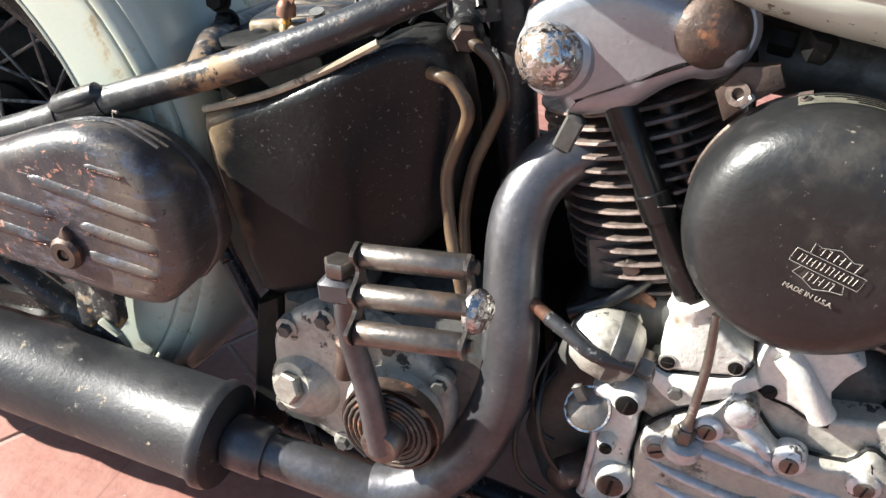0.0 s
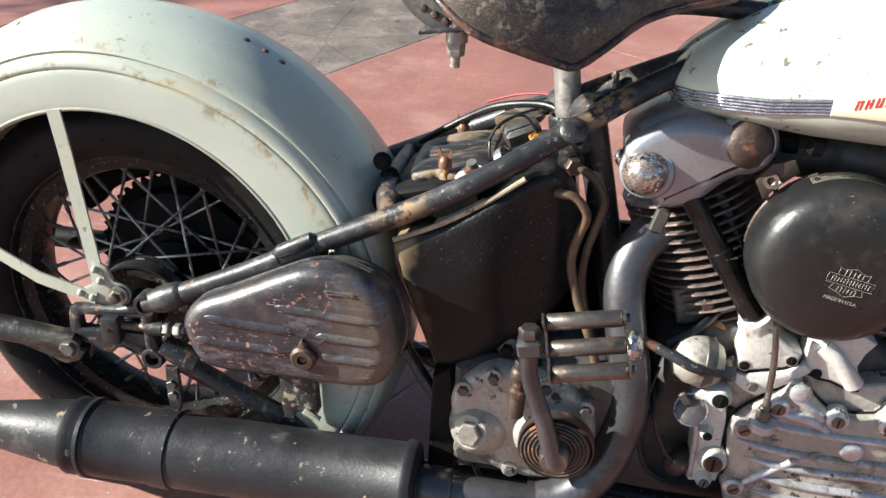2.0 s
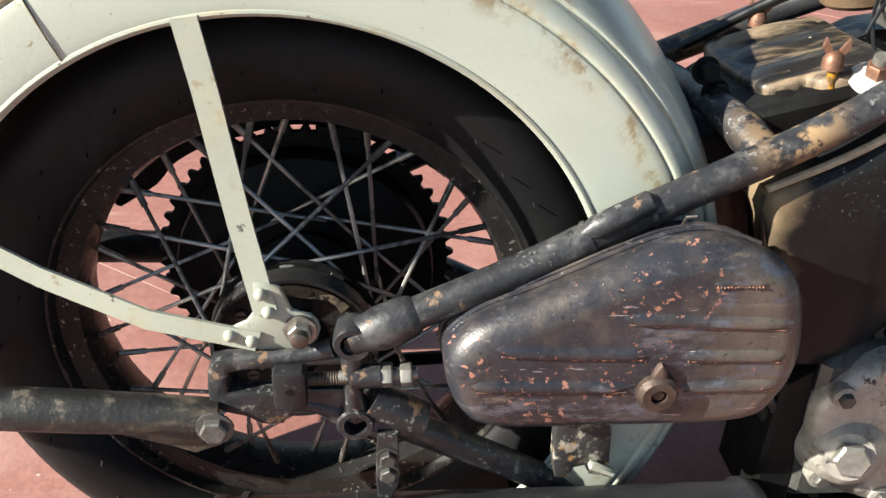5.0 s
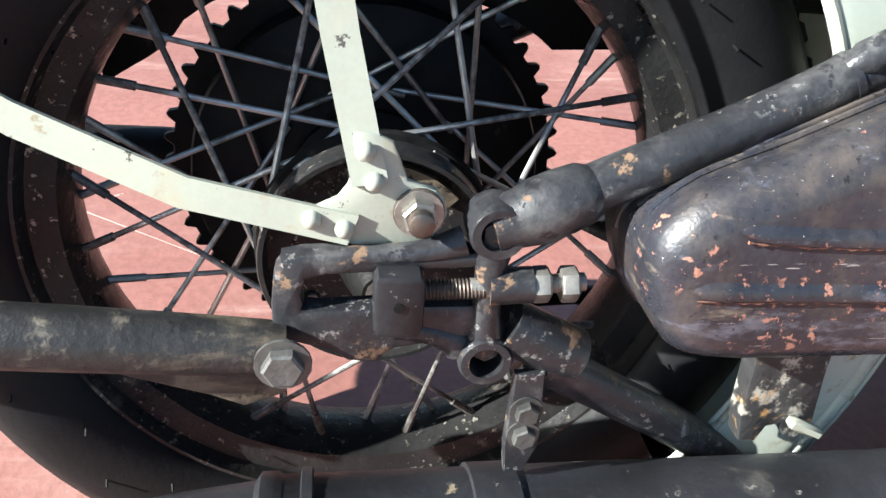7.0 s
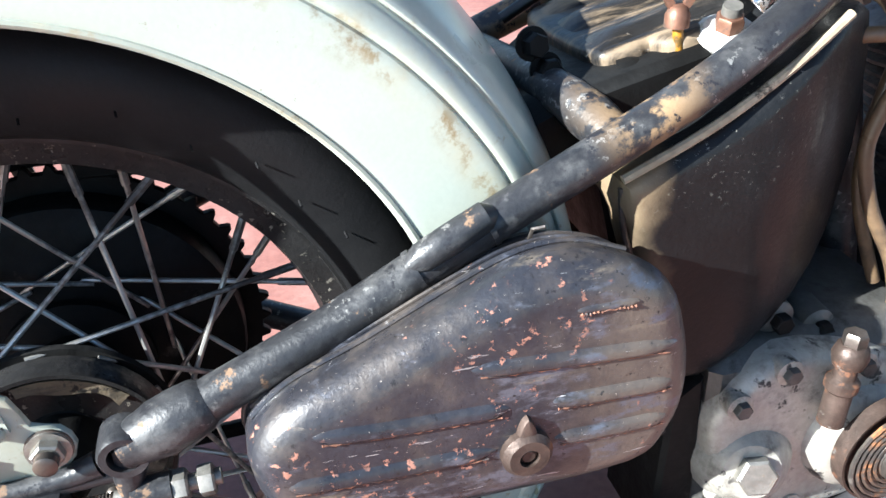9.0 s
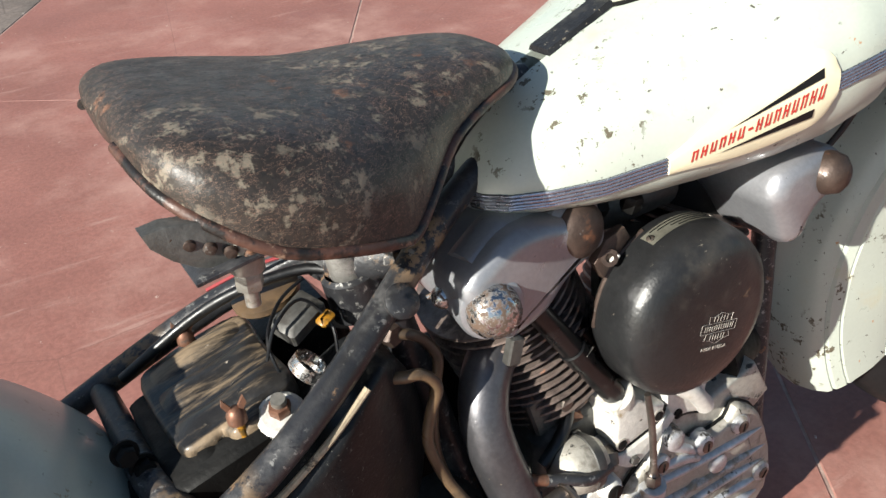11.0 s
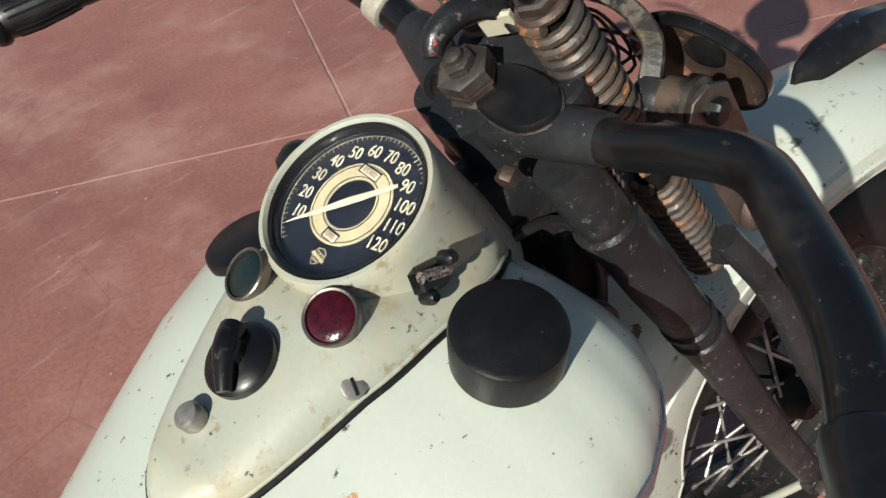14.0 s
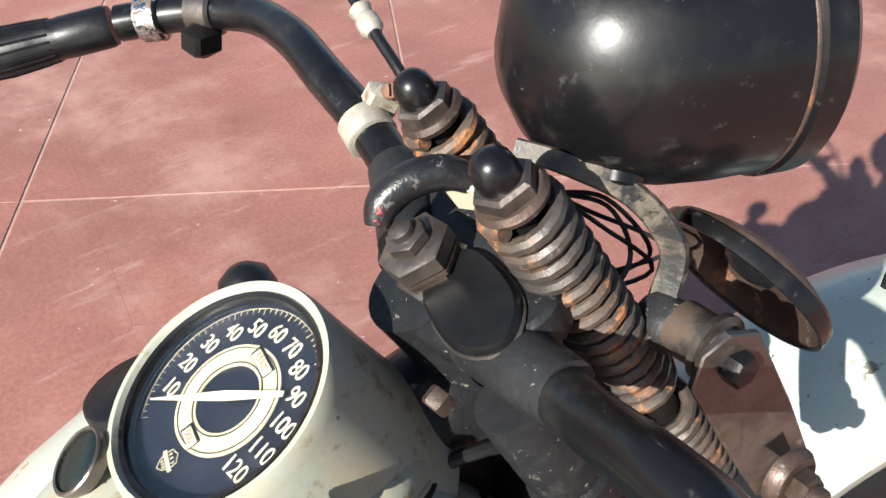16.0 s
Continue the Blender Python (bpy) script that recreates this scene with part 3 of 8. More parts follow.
def wheel(name, centre, at, outer, parent, knobbly=True, deep=1.0, bed=0.186, flange=0.050, lead_angle=0.62, first=(0, 18)):
    """A laced steel wheel with a dusty tyre; at: the pose of its hub, axle along y."""
    rim = [(0.186, -0.012), (0.190, -0.030), (0.203, -0.034), (0.205, -0.047), (0.217, -0.050), (0.219, -0.046), (0.209, -0.042), (0.207, -0.030), (0.197, -0.024), (0.193, 0),
           (0.197, 0.024), (0.207, 0.030), (0.209, 0.042), (0.219, 0.046), (0.217, 0.050), (0.205, 0.047), (0.203, 0.034), (0.190, 0.030), (0.186, 0.012)]
    rim = [(bed + (r - 0.186) * deep, y) for r, y in rim]
    bead = bed + 0.020 * deep
    s = Shape()
    rings = [[(r * math.cos(a), y, r * math.sin(a)) for r, y in rim] for a in (2 * math.pi * k / 72 for k in range(72))]
    s.loft(rings, caps=False, loop=True)
    w = part(name, s.placed(at), rim_dark, parent)
    prof = [(0.206, -0.046), (0.214, -0.054), (0.232, -0.062), (0.258, -0.067), (0.282, -0.065), (0.300, -0.058), (0.312, -0.045), (0.319, -0.024), (0.322, 0),
            (0.319, 0.024), (0.312, 0.045), (0.300, 0.058), (0.282, 0.065), (0.258, 0.067), (0.232, 0.062), (0.214, 0.054), (0.206, 0.046), (0.200, 0.0)]
    prof = [(bead + (r - 0.206) * (outer - bead) / 0.116, y) for r, y in prof]
    t, knobs = Shape(), Shape()
    t.loft([[(r * math.cos(a), y, r * math.sin(a)) for r, y in prof] for a in (2 * math.pi * i / 90 for i in range(90))], caps=False, loop=True)
    for i in range(76 if knobbly else 0):
        a = 2 * math.pi * i / 76
        for y in (-0.033, -0.011, 0.011, 0.033):
            rr = outer - 0.006 if abs(y) < 0.03 else outer - 0.0105
            aa = a + (0.04 if abs(y) < 0.03 else 0)
            knobs.box((rr * math.cos(aa), y, rr * math.sin(aa)), (0.016, 0.017, 0.016), pose(0, 0, 0, 0, -math.degrees(aa), 0), 0.002)
    for i in range(34):
        a = 2 * math.pi * i / 34 + 0.05 * math.sin(i * 7)
        r = outer - 0.058 + 0.016 * math.sin(i * 3.1)
        p = vec((r * math.cos(a), -0.0665, r * math.sin(a)))
        t.tube([p, p + vec((0.001, -0.006, -0.002))], 0.0008, 5)
    for y, r in ((-0.052, 0.055), (-0.030, 0.012), (-0.010, 0.004), (0.010, 0.004), (0.030, 0.012)):
        if not knobbly:
            t.lathe([(outer - r - 0.004, y - 0.003), (outer - r + 0.001, y - 0.002), (outer - r + 0.001, y + 0.002), (outer - r - 0.004, y + 0.003)], (0, 0, 0), (0, 1, 0), 80, caps=False)
    if knobbly:
        # the tyre is pressed flat where it bears on the ground
        t.v = [(x, y, max(z, -at.translation.z + (y - 0.0) * math.tan(radians(7.0)) + 0.001)) for x, y, z in t.v]
        knobs.v = [(x, y, max(z, -at.translation.z + (y - 0.0) * math.tan(radians(7.0)) + 0.002)) for x, y, z in knobs.v]
    part("tyre", t.placed(at), tyre_black, w, "dusty black tyre with knobbly tread" if knobbly else "dusty black ribbed tyre")
    if knobbly:
        part("tread_rubber", knobs.placed(at), tyre_black, w, "worn tread rubber", kind="stuff")
    h = Shape().lathe([(0.020, -0.075), (0.026, -0.062), (0.048, -0.049), (0.050, -0.044), (0.034, -0.038), (0.032, 0), (0.036, 0.030), (0.06, 0.036), (0.06, 0.044), (0.03, 0.05), (0.02, 0.075)], (0, 0, 0), (0, 1, 0), 36)
    part("hub", h.placed(at), dark_void, w)
    for side in (-1, 1):
        for lead in (-1, 1):
            a0 = lead_angle * lead
            p = vec((flange * math.cos(a0), side * (0.053 if lead > 0 else 0.046), flange * math.sin(a0)))
            q = vec((bed + 0.002, side * 0.010, 0))
            m = p.lerp(q, 0.86)
            spoke = mesh_of("spoke", Shape().tube([p, m, m, q], [0.0021, 0.0021, 0.0032, 0.0032], 8).placed(at @ Matrix.Identity(4)), rim_bright)
            spoke.transform(at.inverted())
            for i in range(10):
                ob = new("spoke", spoke)
                ob.parent = w
                ob.matrix_local = at @ pose(0, 0, 0, 0, -36 * i - (first[0] if lead > 0 else first[1]) + (9 if side > 0 else 0), 0)
    return w


def front_gap(deg):
    return 0.019 * max(0.0, min(1.0, (76 - deg) / 50))


def tail_rise(deg):
    """How far the lip of the rear skirt rises towards its tail."""
    return min(0.055, 0.0010 * max(0.0, deg - 138) + 0.00015 * max(0.0, deg - 145) ** 2)


def swell(r):
    """How far a ring of the mudguard takes part in the swelling of its front flank: not at the lip, nor at the crown."""
    return max(0.0, min(1.0, (r - 0.284) / 0.040)) * max(0.0, min(1.0, (0.396 - r) / 0.035))


def fender(name, at, section, first, last, mat, parent, label, step=3, tail=False):
    """A mudguard: a half section (radius, offset) turned round the axle from one angle to another; hollow, with thickness."""
    half = spline([(r, y, 0) for r, y in section], 4)
    outer = [(p.x, p.y) for p in half]
    outer = outer + [(r, -y) for r, y in outer[::-1][1:]]
    inner = [(r - 0.003, y * 0.975) for r, y in outer[::-1]]
    ring = outer + inner
    n = int(abs(last - first) / step) + 1
    rows = []
    for i in range(n):
        a = radians(first + (last - first) * i / (n - 1))
        g = front_gap(math.degrees(a))
        up = tail_rise(math.degrees(a)) if tail else 0.0
        turned = [(r + g * swell(r) + up * max(0.0, min(1.0, (0.340 - r) / 0.058)), y) for r, y in ring]
        rows.append([(r * math.cos(a), y, r * math.sin(a)) for r, y in turned])
    return part(name, Shape().loft(rows).placed(at), mat, parent, label, angle=30)


def rear_end():
    at = Matrix.Translation(REAR)
    HUB = vec((-0.0148, 0.0, 0.279))
    w = wheel("rear_wheel", HUB, Matrix.Translation(HUB), 0.310, bike, True, 1.394, 0.199, 0.074, 1.25, (27, 43.5))
    # final drive on the far side: drum, toothed ring
    part("brake_drum", Shape().lathe([(0.03, 0.045), (0.112, 0.050), (0.132, 0.058), (0.134, 0.064), (0.134, 0.092), (0.12, 0.099), (0.03, 0.100)], HUB, (0, 1, 0), 48), dark_void, w)
    s = Shape()
    pts = []
    for i in range(51):
        a = 2 * math.pi * i / 51
        for da, r in ((0, 0.1495), (0.025, 0.1495), (0.045, 0.1555), (0.060, 0.1570), (0.075, 0.1555), (0.098, 0.1495)):
            pts.append((HUB.x + r * math.cos(a + da), HUB.z + r * math.sin(a + da)))
    part("rear_sprocket", Shape().slab(pts, 0.086, 0.093, 0.001, 1, 0), dark_void, w)
    part("hub_flange", Shape().lathe([(0.030, -0.046), (0.078, -0.047), (0.080, -0.049), (0.078, -0.052), (0.030, -0.053)], HUB, (0, 1, 0), 48), dark_void, w)
    part("hub_ring", Shape().lathe([(0.071, -0.052), (0.0755, -0.056), (0.0765, -0.076), (0.0755, -0.0785), (0.0725, -0.0785), (0.0715, -0.075), (0.0705, -0.060), (0.030, -0.059)], HUB, (0, 1, 0), 56), rim_dark, w, "worn steel hub ring")
    for k in range(5):
        q = 2 * math.pi * k / 5 + 1.35
        screws(w, [(HUB.x + 0.056 * math.cos(q), -0.0600, HUB.z + 0.056 * math.sin(q))], RIGHT, 0.0062, 0.004, old_steel, "hub_screw")
    rows = []
    for k in range(9):
        q = radians(38 + 9 * k)
        rows.append([(HUB.x + r * math.cos(q), y, HUB.z + r * math.sin(q)) for r, y in ((0.0640, -0.061), (0.0640, -0.066 - 0.003 * math.sin(k * 0.4)), (0.054 + 0.003 * math.sin(k), -0.068), (0.054, -0.061))])
    part("grease_shield", Shape().loft(rows), brace_tan, w, "dusty grease shield with tan grime")
    part("hub_cup", Shape().lathe([(0.012, -0.115), (0.018, -0.105), (0.024, -0.085), (0.028, -0.066), (0.03, -0.06)], HUB, (0, 1, 0), 28), dark_void, w)
    part("axle", Shape().tube([(HUB.x, -0.15, HUB.z), (HUB.x, 0.15, HUB.z)], 0.010, 14), old_steel, w)
    # chain guard over the sprocket: a dark arc plate that runs on along the chain
    arc = []
    for k in range(33):
        a = radians(163 - 4.1 * k)
        start, top = math.sin(min(1.0, k / 4) * math.pi / 2), min(1.0, max(0.0, (k - 5) / 7)) * min(1.0, max(0.0, (32 - k) / 6))
        out, inn = 0.207 + 0.038 * start, 0.202 - 0.030 * start - 0.022 * top
        arc.append((HUB.x + out * math.cos(a), HUB.z + out * math.sin(a), HUB.x + inn * math.cos(a), HUB.z + inn * math.sin(a)))
    arc.append((0.30, 0.420, 0.30, 0.375))
    arc.append((0.44, 0.395, 0.44, 0.350))
    part("chain_guard", Shape().loft([[(xo, 0.104, zo), (xo, 0.112, zo), (xi, 0.112, zi), (xi, 0.104, zi)] for xo, zo, xi, zi in arc]), dark_void, bike, "black chain guard on the far side")
    # mudguard
    sec = [(0.280, -0.1130), (0.284, -0.1155), (0.306, -0.1162), (0.3270, -0.1150), (0.3305, -0.1118), (0.3338, -0.1142), (0.340, -0.1126), (0.3465, -0.1078), (0.3493, -0.1030), (0.3520, -0.1052), (0.358, -0.1000), (0.368, -0.0870), (0.383, -0.0610), (0.392, -0.0320), (0.396, 0.0)]
    f = fender("rear_fender", at, sec, -42, 195, fender_paint, bike, "pale green rear mudguard with brown stains along its bead", tail=True)
    # lip bead, seam of the hinged tail, rivets
    lip = []
    for i in range(80):
        r, a = 0.281 + tail_rise(-42 + 3 * i), radians(-42 + 3 * i)
        lip.append((REAR.x + r * math.cos(a), -0.1145, REAR.z + r * math.sin(a)))
    part("rolled_lip", Shape().tube(lip, 0.0026, 8), cream_dirty, f)
    a = radians(117.5)
    seam = [(REAR.x + (r + 0.0005) * math.cos(a + d), y - 0.0006, REAR.z + (r + 0.0005) * math.sin(a + d)) for r, y, d in
            ((0.282, -0.1158, 0.03), (0.31, -0.1165, 0.02), (0.343, -0.1115, 0.01), (0.364, -0.093, 0), (0.383, -0.062, 0), (0.3925, -0.032, 0), (0.397, 0, 0), (0.3925, 0.032, 0), (0.383, 0.062, 0))]
    part("tail_seam", Shape().tube(seam, 0.0007, 6, 3), hose_brown, f)
    for ang, r, y in ((109, 0.3855, -0.048), (125, 0.3855, -0.048), (131, 0.3850, -0.050), (145, 0.3850, -0.050)):
        n = vec((math.cos(radians(ang)), -0.45, math.sin(radians(ang)))).normalized()
        p = REAR + vec((r * math.cos(radians(ang)), y, r * math.sin(radians(ang))))
        screws(f, [tuple(p)], n, 0.0055, 0.0022, cream_dirty, "fender_screw")
    for ang in (64.6, 60.6, 57.0):
        n = vec((math.cos(radians(ang)), -0.15, math.sin(radians(ang)))).normalized()
        p = REAR + vec((0.3950 * math.cos(radians(ang)), -0.012, 0.3925 * math.sin(radians(ang))))
        part("rivet", Shape().lathe([(0.0052, -0.001), (0.005, 0.0018), (0.0028, 0.0038), (0.0003, 0.0042)], p, n, 14), rust_steel, f)
    part("tail_hinge", Shape().box(REAR + vec((0.393 * math.cos(radians(137)), 0.012, 0.393 * math.sin(radians(137)))), (0.035, 0.022, 0.006), pose(0, 0, 0, 0, -47, 0), 0.002), box_brown, f)
    # stays of the mudguard
    def strap(points, wide, thick, name, mat, turn):
        rows = []
        for p in points:
            u = vec(turn).normalized() * wide / 2
            rows.append([vec(p) + u, vec(p) + u + vec((0, -thick, 0)), vec(p) - u + vec((0, -thick, 0)), vec(p) - u])
        return part(name, Shape().loft(rows), mat, f)
    strap([(-0.068, -0.116, 0.590), (-0.058, -0.122, 0.54), (-0.041, -0.134, 0.44), (-0.0255, -0.1465, 0.366)], 0.0190, 0.003, "fender_stay", cream_dirty, (1, 0, 0.12))
    strap([(-0.335, -0.1120, 0.464), (-0.272, -0.118, 0.432), (-0.20, -0.129, 0.392), (-0.12, -0.140, 0.358), (-0.034, -0.1465, 0.3395)], 0.0180, 0.003, "fender_stay", cream_dirty, (0.35, 0, 1))
    part("stay_plate", Shape().slab([(-0.045, 0.333), (-0.022, 0.328), (0.006, 0.331), (0.016, 0.348), (0.009, 0.362), (-0.006, 0.367), (-0.014, 0.388), (-0.034, 0.393), (-0.034, 0.372), (-0.042, 0.357), (-0.058, 0.348)], -0.1465, -0.142, 0.0015, 2, 2), cream_dirty, f)
    for p in ((-0.0284, -0.1488, 0.384), (-0.0235, -0.1490, 0.3675), (-0.0385, -0.1492, 0.3405), (-0.0555, -0.1485, 0.3455)):
        part("rivet", Shape().lathe([(0.0054, -0.001), (0.0052, 0.0012), (0.0040, 0.0036), (0.0020, 0.0048), (0.0003, 0.0052)], p, RIGHT, 16), cream_dirty, f)
    strap([(-0.066, 0.120, 0.592), (-0.060, 0.127, 0.54), (-0.047, 0.141, 0.44), (-0.034, 0.1575, 0.362)], 0.0168, 0.003, "fender_stay", cream_dirty, (1, 0, 0.12))
    part("bolt_washer", Shape().lathe([(0.0138, 0), (0.0138, 0.0018), (0.011, 0.0028), (0.003, 0.0028)], (0.0005, -0.1465, 0.3495), RIGHT, 24), old_steel, f)
    bolts(f, [(0.0005, -0.149, 0.3495)], RIGHT, 0.0098, 0.008, bolt_steel, "axle_bolt")
    part("bolt_end", Shape().lathe([(0.007, 0), (0.007, 0.006), (0.0055, 0.007)], (0.0005, -0.158, 0.3495), RIGHT, 14), old_steel, f)
    # bracket of the plate behind the tail
    part("plate_bracket", Shape().box((-0.334, 0.0, 0.628), (0.010, 0.16, 0.11), pose(0, 0, 0, 0, 4, 0), 0.003), frame_black, f)
    # tail brace below: flattened tube bolted to the axle plate
    part("rear_brace", Shape().tube([(-0.36, -0.158, 0.292), (-0.30, -0.158, 0.290), (-0.19, -0.160, 0.283), (-0.10, -0.158, 0.274), (-0.071, -0.157, 0.271)], [0.0185, 0.0185, 0.018, 0.0165, 0.015], 16, 3), brace_tan, bike, "brown flattened brace tube with grime")
    part("rear_brace", Shape().tube([(-0.36, 0.158, 0.262), (-0.30, 0.158, 0.262), (-0.19, 0.160, 0.259), (-0.10, 0.160, 0.255), (-0.071, 0.160, 0.252)], 0.019, 14, 3), dark_void, bike, "dark brace tube on the far side")
    part("axle_plate", Shape().slab([(-0.090, 0.330), (0.050, 0.335), (0.055, 0.262), (-0.040, 0.252), (-0.092, 0.262)], 0.156, 0.142, 0.003, 2, 2), dark_void, bike, "cast axle plate on the far side")
    part("brace_plate", Shape().slab([(-0.170, 0.276), (-0.090, 0.262), (-0.060, 0.258), (-0.072, 0.240), (-0.094, 0.232), (-0.112, 0.240), (-0.160, 0.256)], -0.158, -0.152, 0.002, 2, 1), brace_tan, bike)
    bolts(bike, [(-0.071, -0.173, 0.272)], RIGHT, 0.0115, 0.008, alu_dark, "brace_bolt")


def axle_plate():
    s = Shape().slab([(-0.076, 0.312), (-0.072, 0.322), (-0.060, 0.328), (0.036, 0.329), (0.036, 0.320), (-0.048, 0.316), (-0.060, 0.309), (-0.060, 0.298), (-0.052, 0.294), (0.036, 0.296),
                      (0.036, 0.276), (-0.010, 0.268), (-0.018, 0.260), (-0.036, 0.260), (-0.048, 0.268), (-0.068, 0.274), (-0.077, 0.284)], -0.156, -0.142, 0.003, 2, 2)
    plate = part("axle_plate", s, frame_black, bike, "cast axle plate, black paint worn at its edges")
    part("plate_web", Shape().slab([(0.034, 0.262), (0.050, 0.262), (0.047, 0.300), (0.050, 0.345), (0.034, 0.345), (0.036, 0.300)], -0.158, -0.140, 0.004, 2, 2), frame_black, plate)
    part("plate_web", Shape().tube([(0.041, -0.1500, 0.327), (0.0405, -0.1535, 0.316), (0.040, -0.1540, 0.300), (0.0410, -0.1535, 0.286), (0.0415, -0.150, 0.277)], [0.012, 0.0085, 0.0075, 0.0085, 0.012], 14, 4), frame_black, plate)
    part("plate_arm", Shape().tube([(-0.010, -0.1490, 0.280), (0.008, -0.1495, 0.277), (0.022, -0.1490, 0.271), (0.028, -0.148, 0.266)], [0.009, 0.0085, 0.0095, 0.011], 14, 4), frame_black, plate)
    part("plate_arm", Shape().tube([(0.057, -0.149, 0.266), (0.064, -0.149, 0.271), (0.076, -0.147, 0.267)], [0.010, 0.011, 0.015], 14, 4), frame_black, plate)
    part("plate_arm", Shape().tube([(-0.040, -0.1500, 0.3245), (0.0, -0.1500, 0.3265), (0.026, -0.1500, 0.334)], [0.006, 0.0068, 0.009], 12, 4), frame_black, plate)
    for z in (0.343, 0.2605):
        part("eye", Shape().lathe([(0.010, 0), (0.010, 0.024), (0.0145, 0.024), (0.016, 0.021), (0.016, 0), (0.010, 0)], (0.042, -0.138, z), RIGHT, 28, caps=False), frame_black, plate)
        part("eye_back", Shape().lathe([(0.0105, 0), (0.0105, 0.004)], (0.042, -0.138, z), RIGHT, 20), dark_void, plate)
    part("adjuster_block", Shape().slab([(-0.021, 0.322), (0.001, 0.322), (0.004, 0.318), (0.004, 0.288), (0.001, 0.283), (-0.021, 0.283), (-0.023, 0.288), (-0.023, 0.318)], -0.168, -0.150, 0.003, 2, 0), muffler_black, plate)
    part("hole", Shape().lathe([(0.003, 0), (0.003, 0.0006)], (-0.010, -0.1682, 0.303), RIGHT, 12), dark_void, plate)
    sc = Shape()
    for i in range(16):
        x = 0.004 + i * 0.0021
        sc.lathe([(0.0052, 0), (0.0062, 0.001), (0.0052, 0.0021)], (x, -0.156, 0.307), (1, 0, 0.04), 12, caps=False)
    part("adjuster_thread", sc, old_steel, plate)
    part("adjuster_boss", Shape().tube([(0.040, -0.156, 0.3085), (0.064, -0.156, 0.3095)], 0.0105, 16), frame_black, plate)
    part("adjuster_rod", Shape().tube([(0.03, -0.156, 0.308), (0.094, -0.156, 0.311)], 0.0055, 12), bolt_steel, plate)
    for x in (0.064, 0.080):
        part("adjuster_nut", Shape().hexnut((x, -0.156, 0.3095), (1, 0, 0.04), 0.0105, 0.010), bolt_steel, plate)
    # lower stay with its socket, and the strap that holds the muffler
    part("lower_socket", Shape().tube([(0.055, -0.146, 0.278), (0.082, -0.146, 0.262), (0.10, -0.145, 0.254)], [0.016, 0.0175, 0.0155], 18), frame_black, plate)
    part("lower_stay", Shape().tube([(0.078, -0.146, 0.252), (0.172, -0.126, 0.186), (0.28, -0.100, 0.111), (0.42, -0.095, 0.085), (0.56, -0.10, 0.085)], 0.0140, 16, 4), frame_black, bike, "worn black lower frame tube")
    m = Shape().slab([(0.060, 0.252), (0.078, 0.252), (0.079, 0.196), (0.072, 0.178), (0.060, 0.178), (0.058, 0.2)], -0.162, -0.156, 0.001, 1, 0)
    part("muffler_strap", m, frame_black, plate)
    bolts(plate, [(0.069, -0.162, 0.226), (0.069, -0.162, 0.208)], RIGHT, 0.0075, 0.007, alu_dark, "strap_bolt")


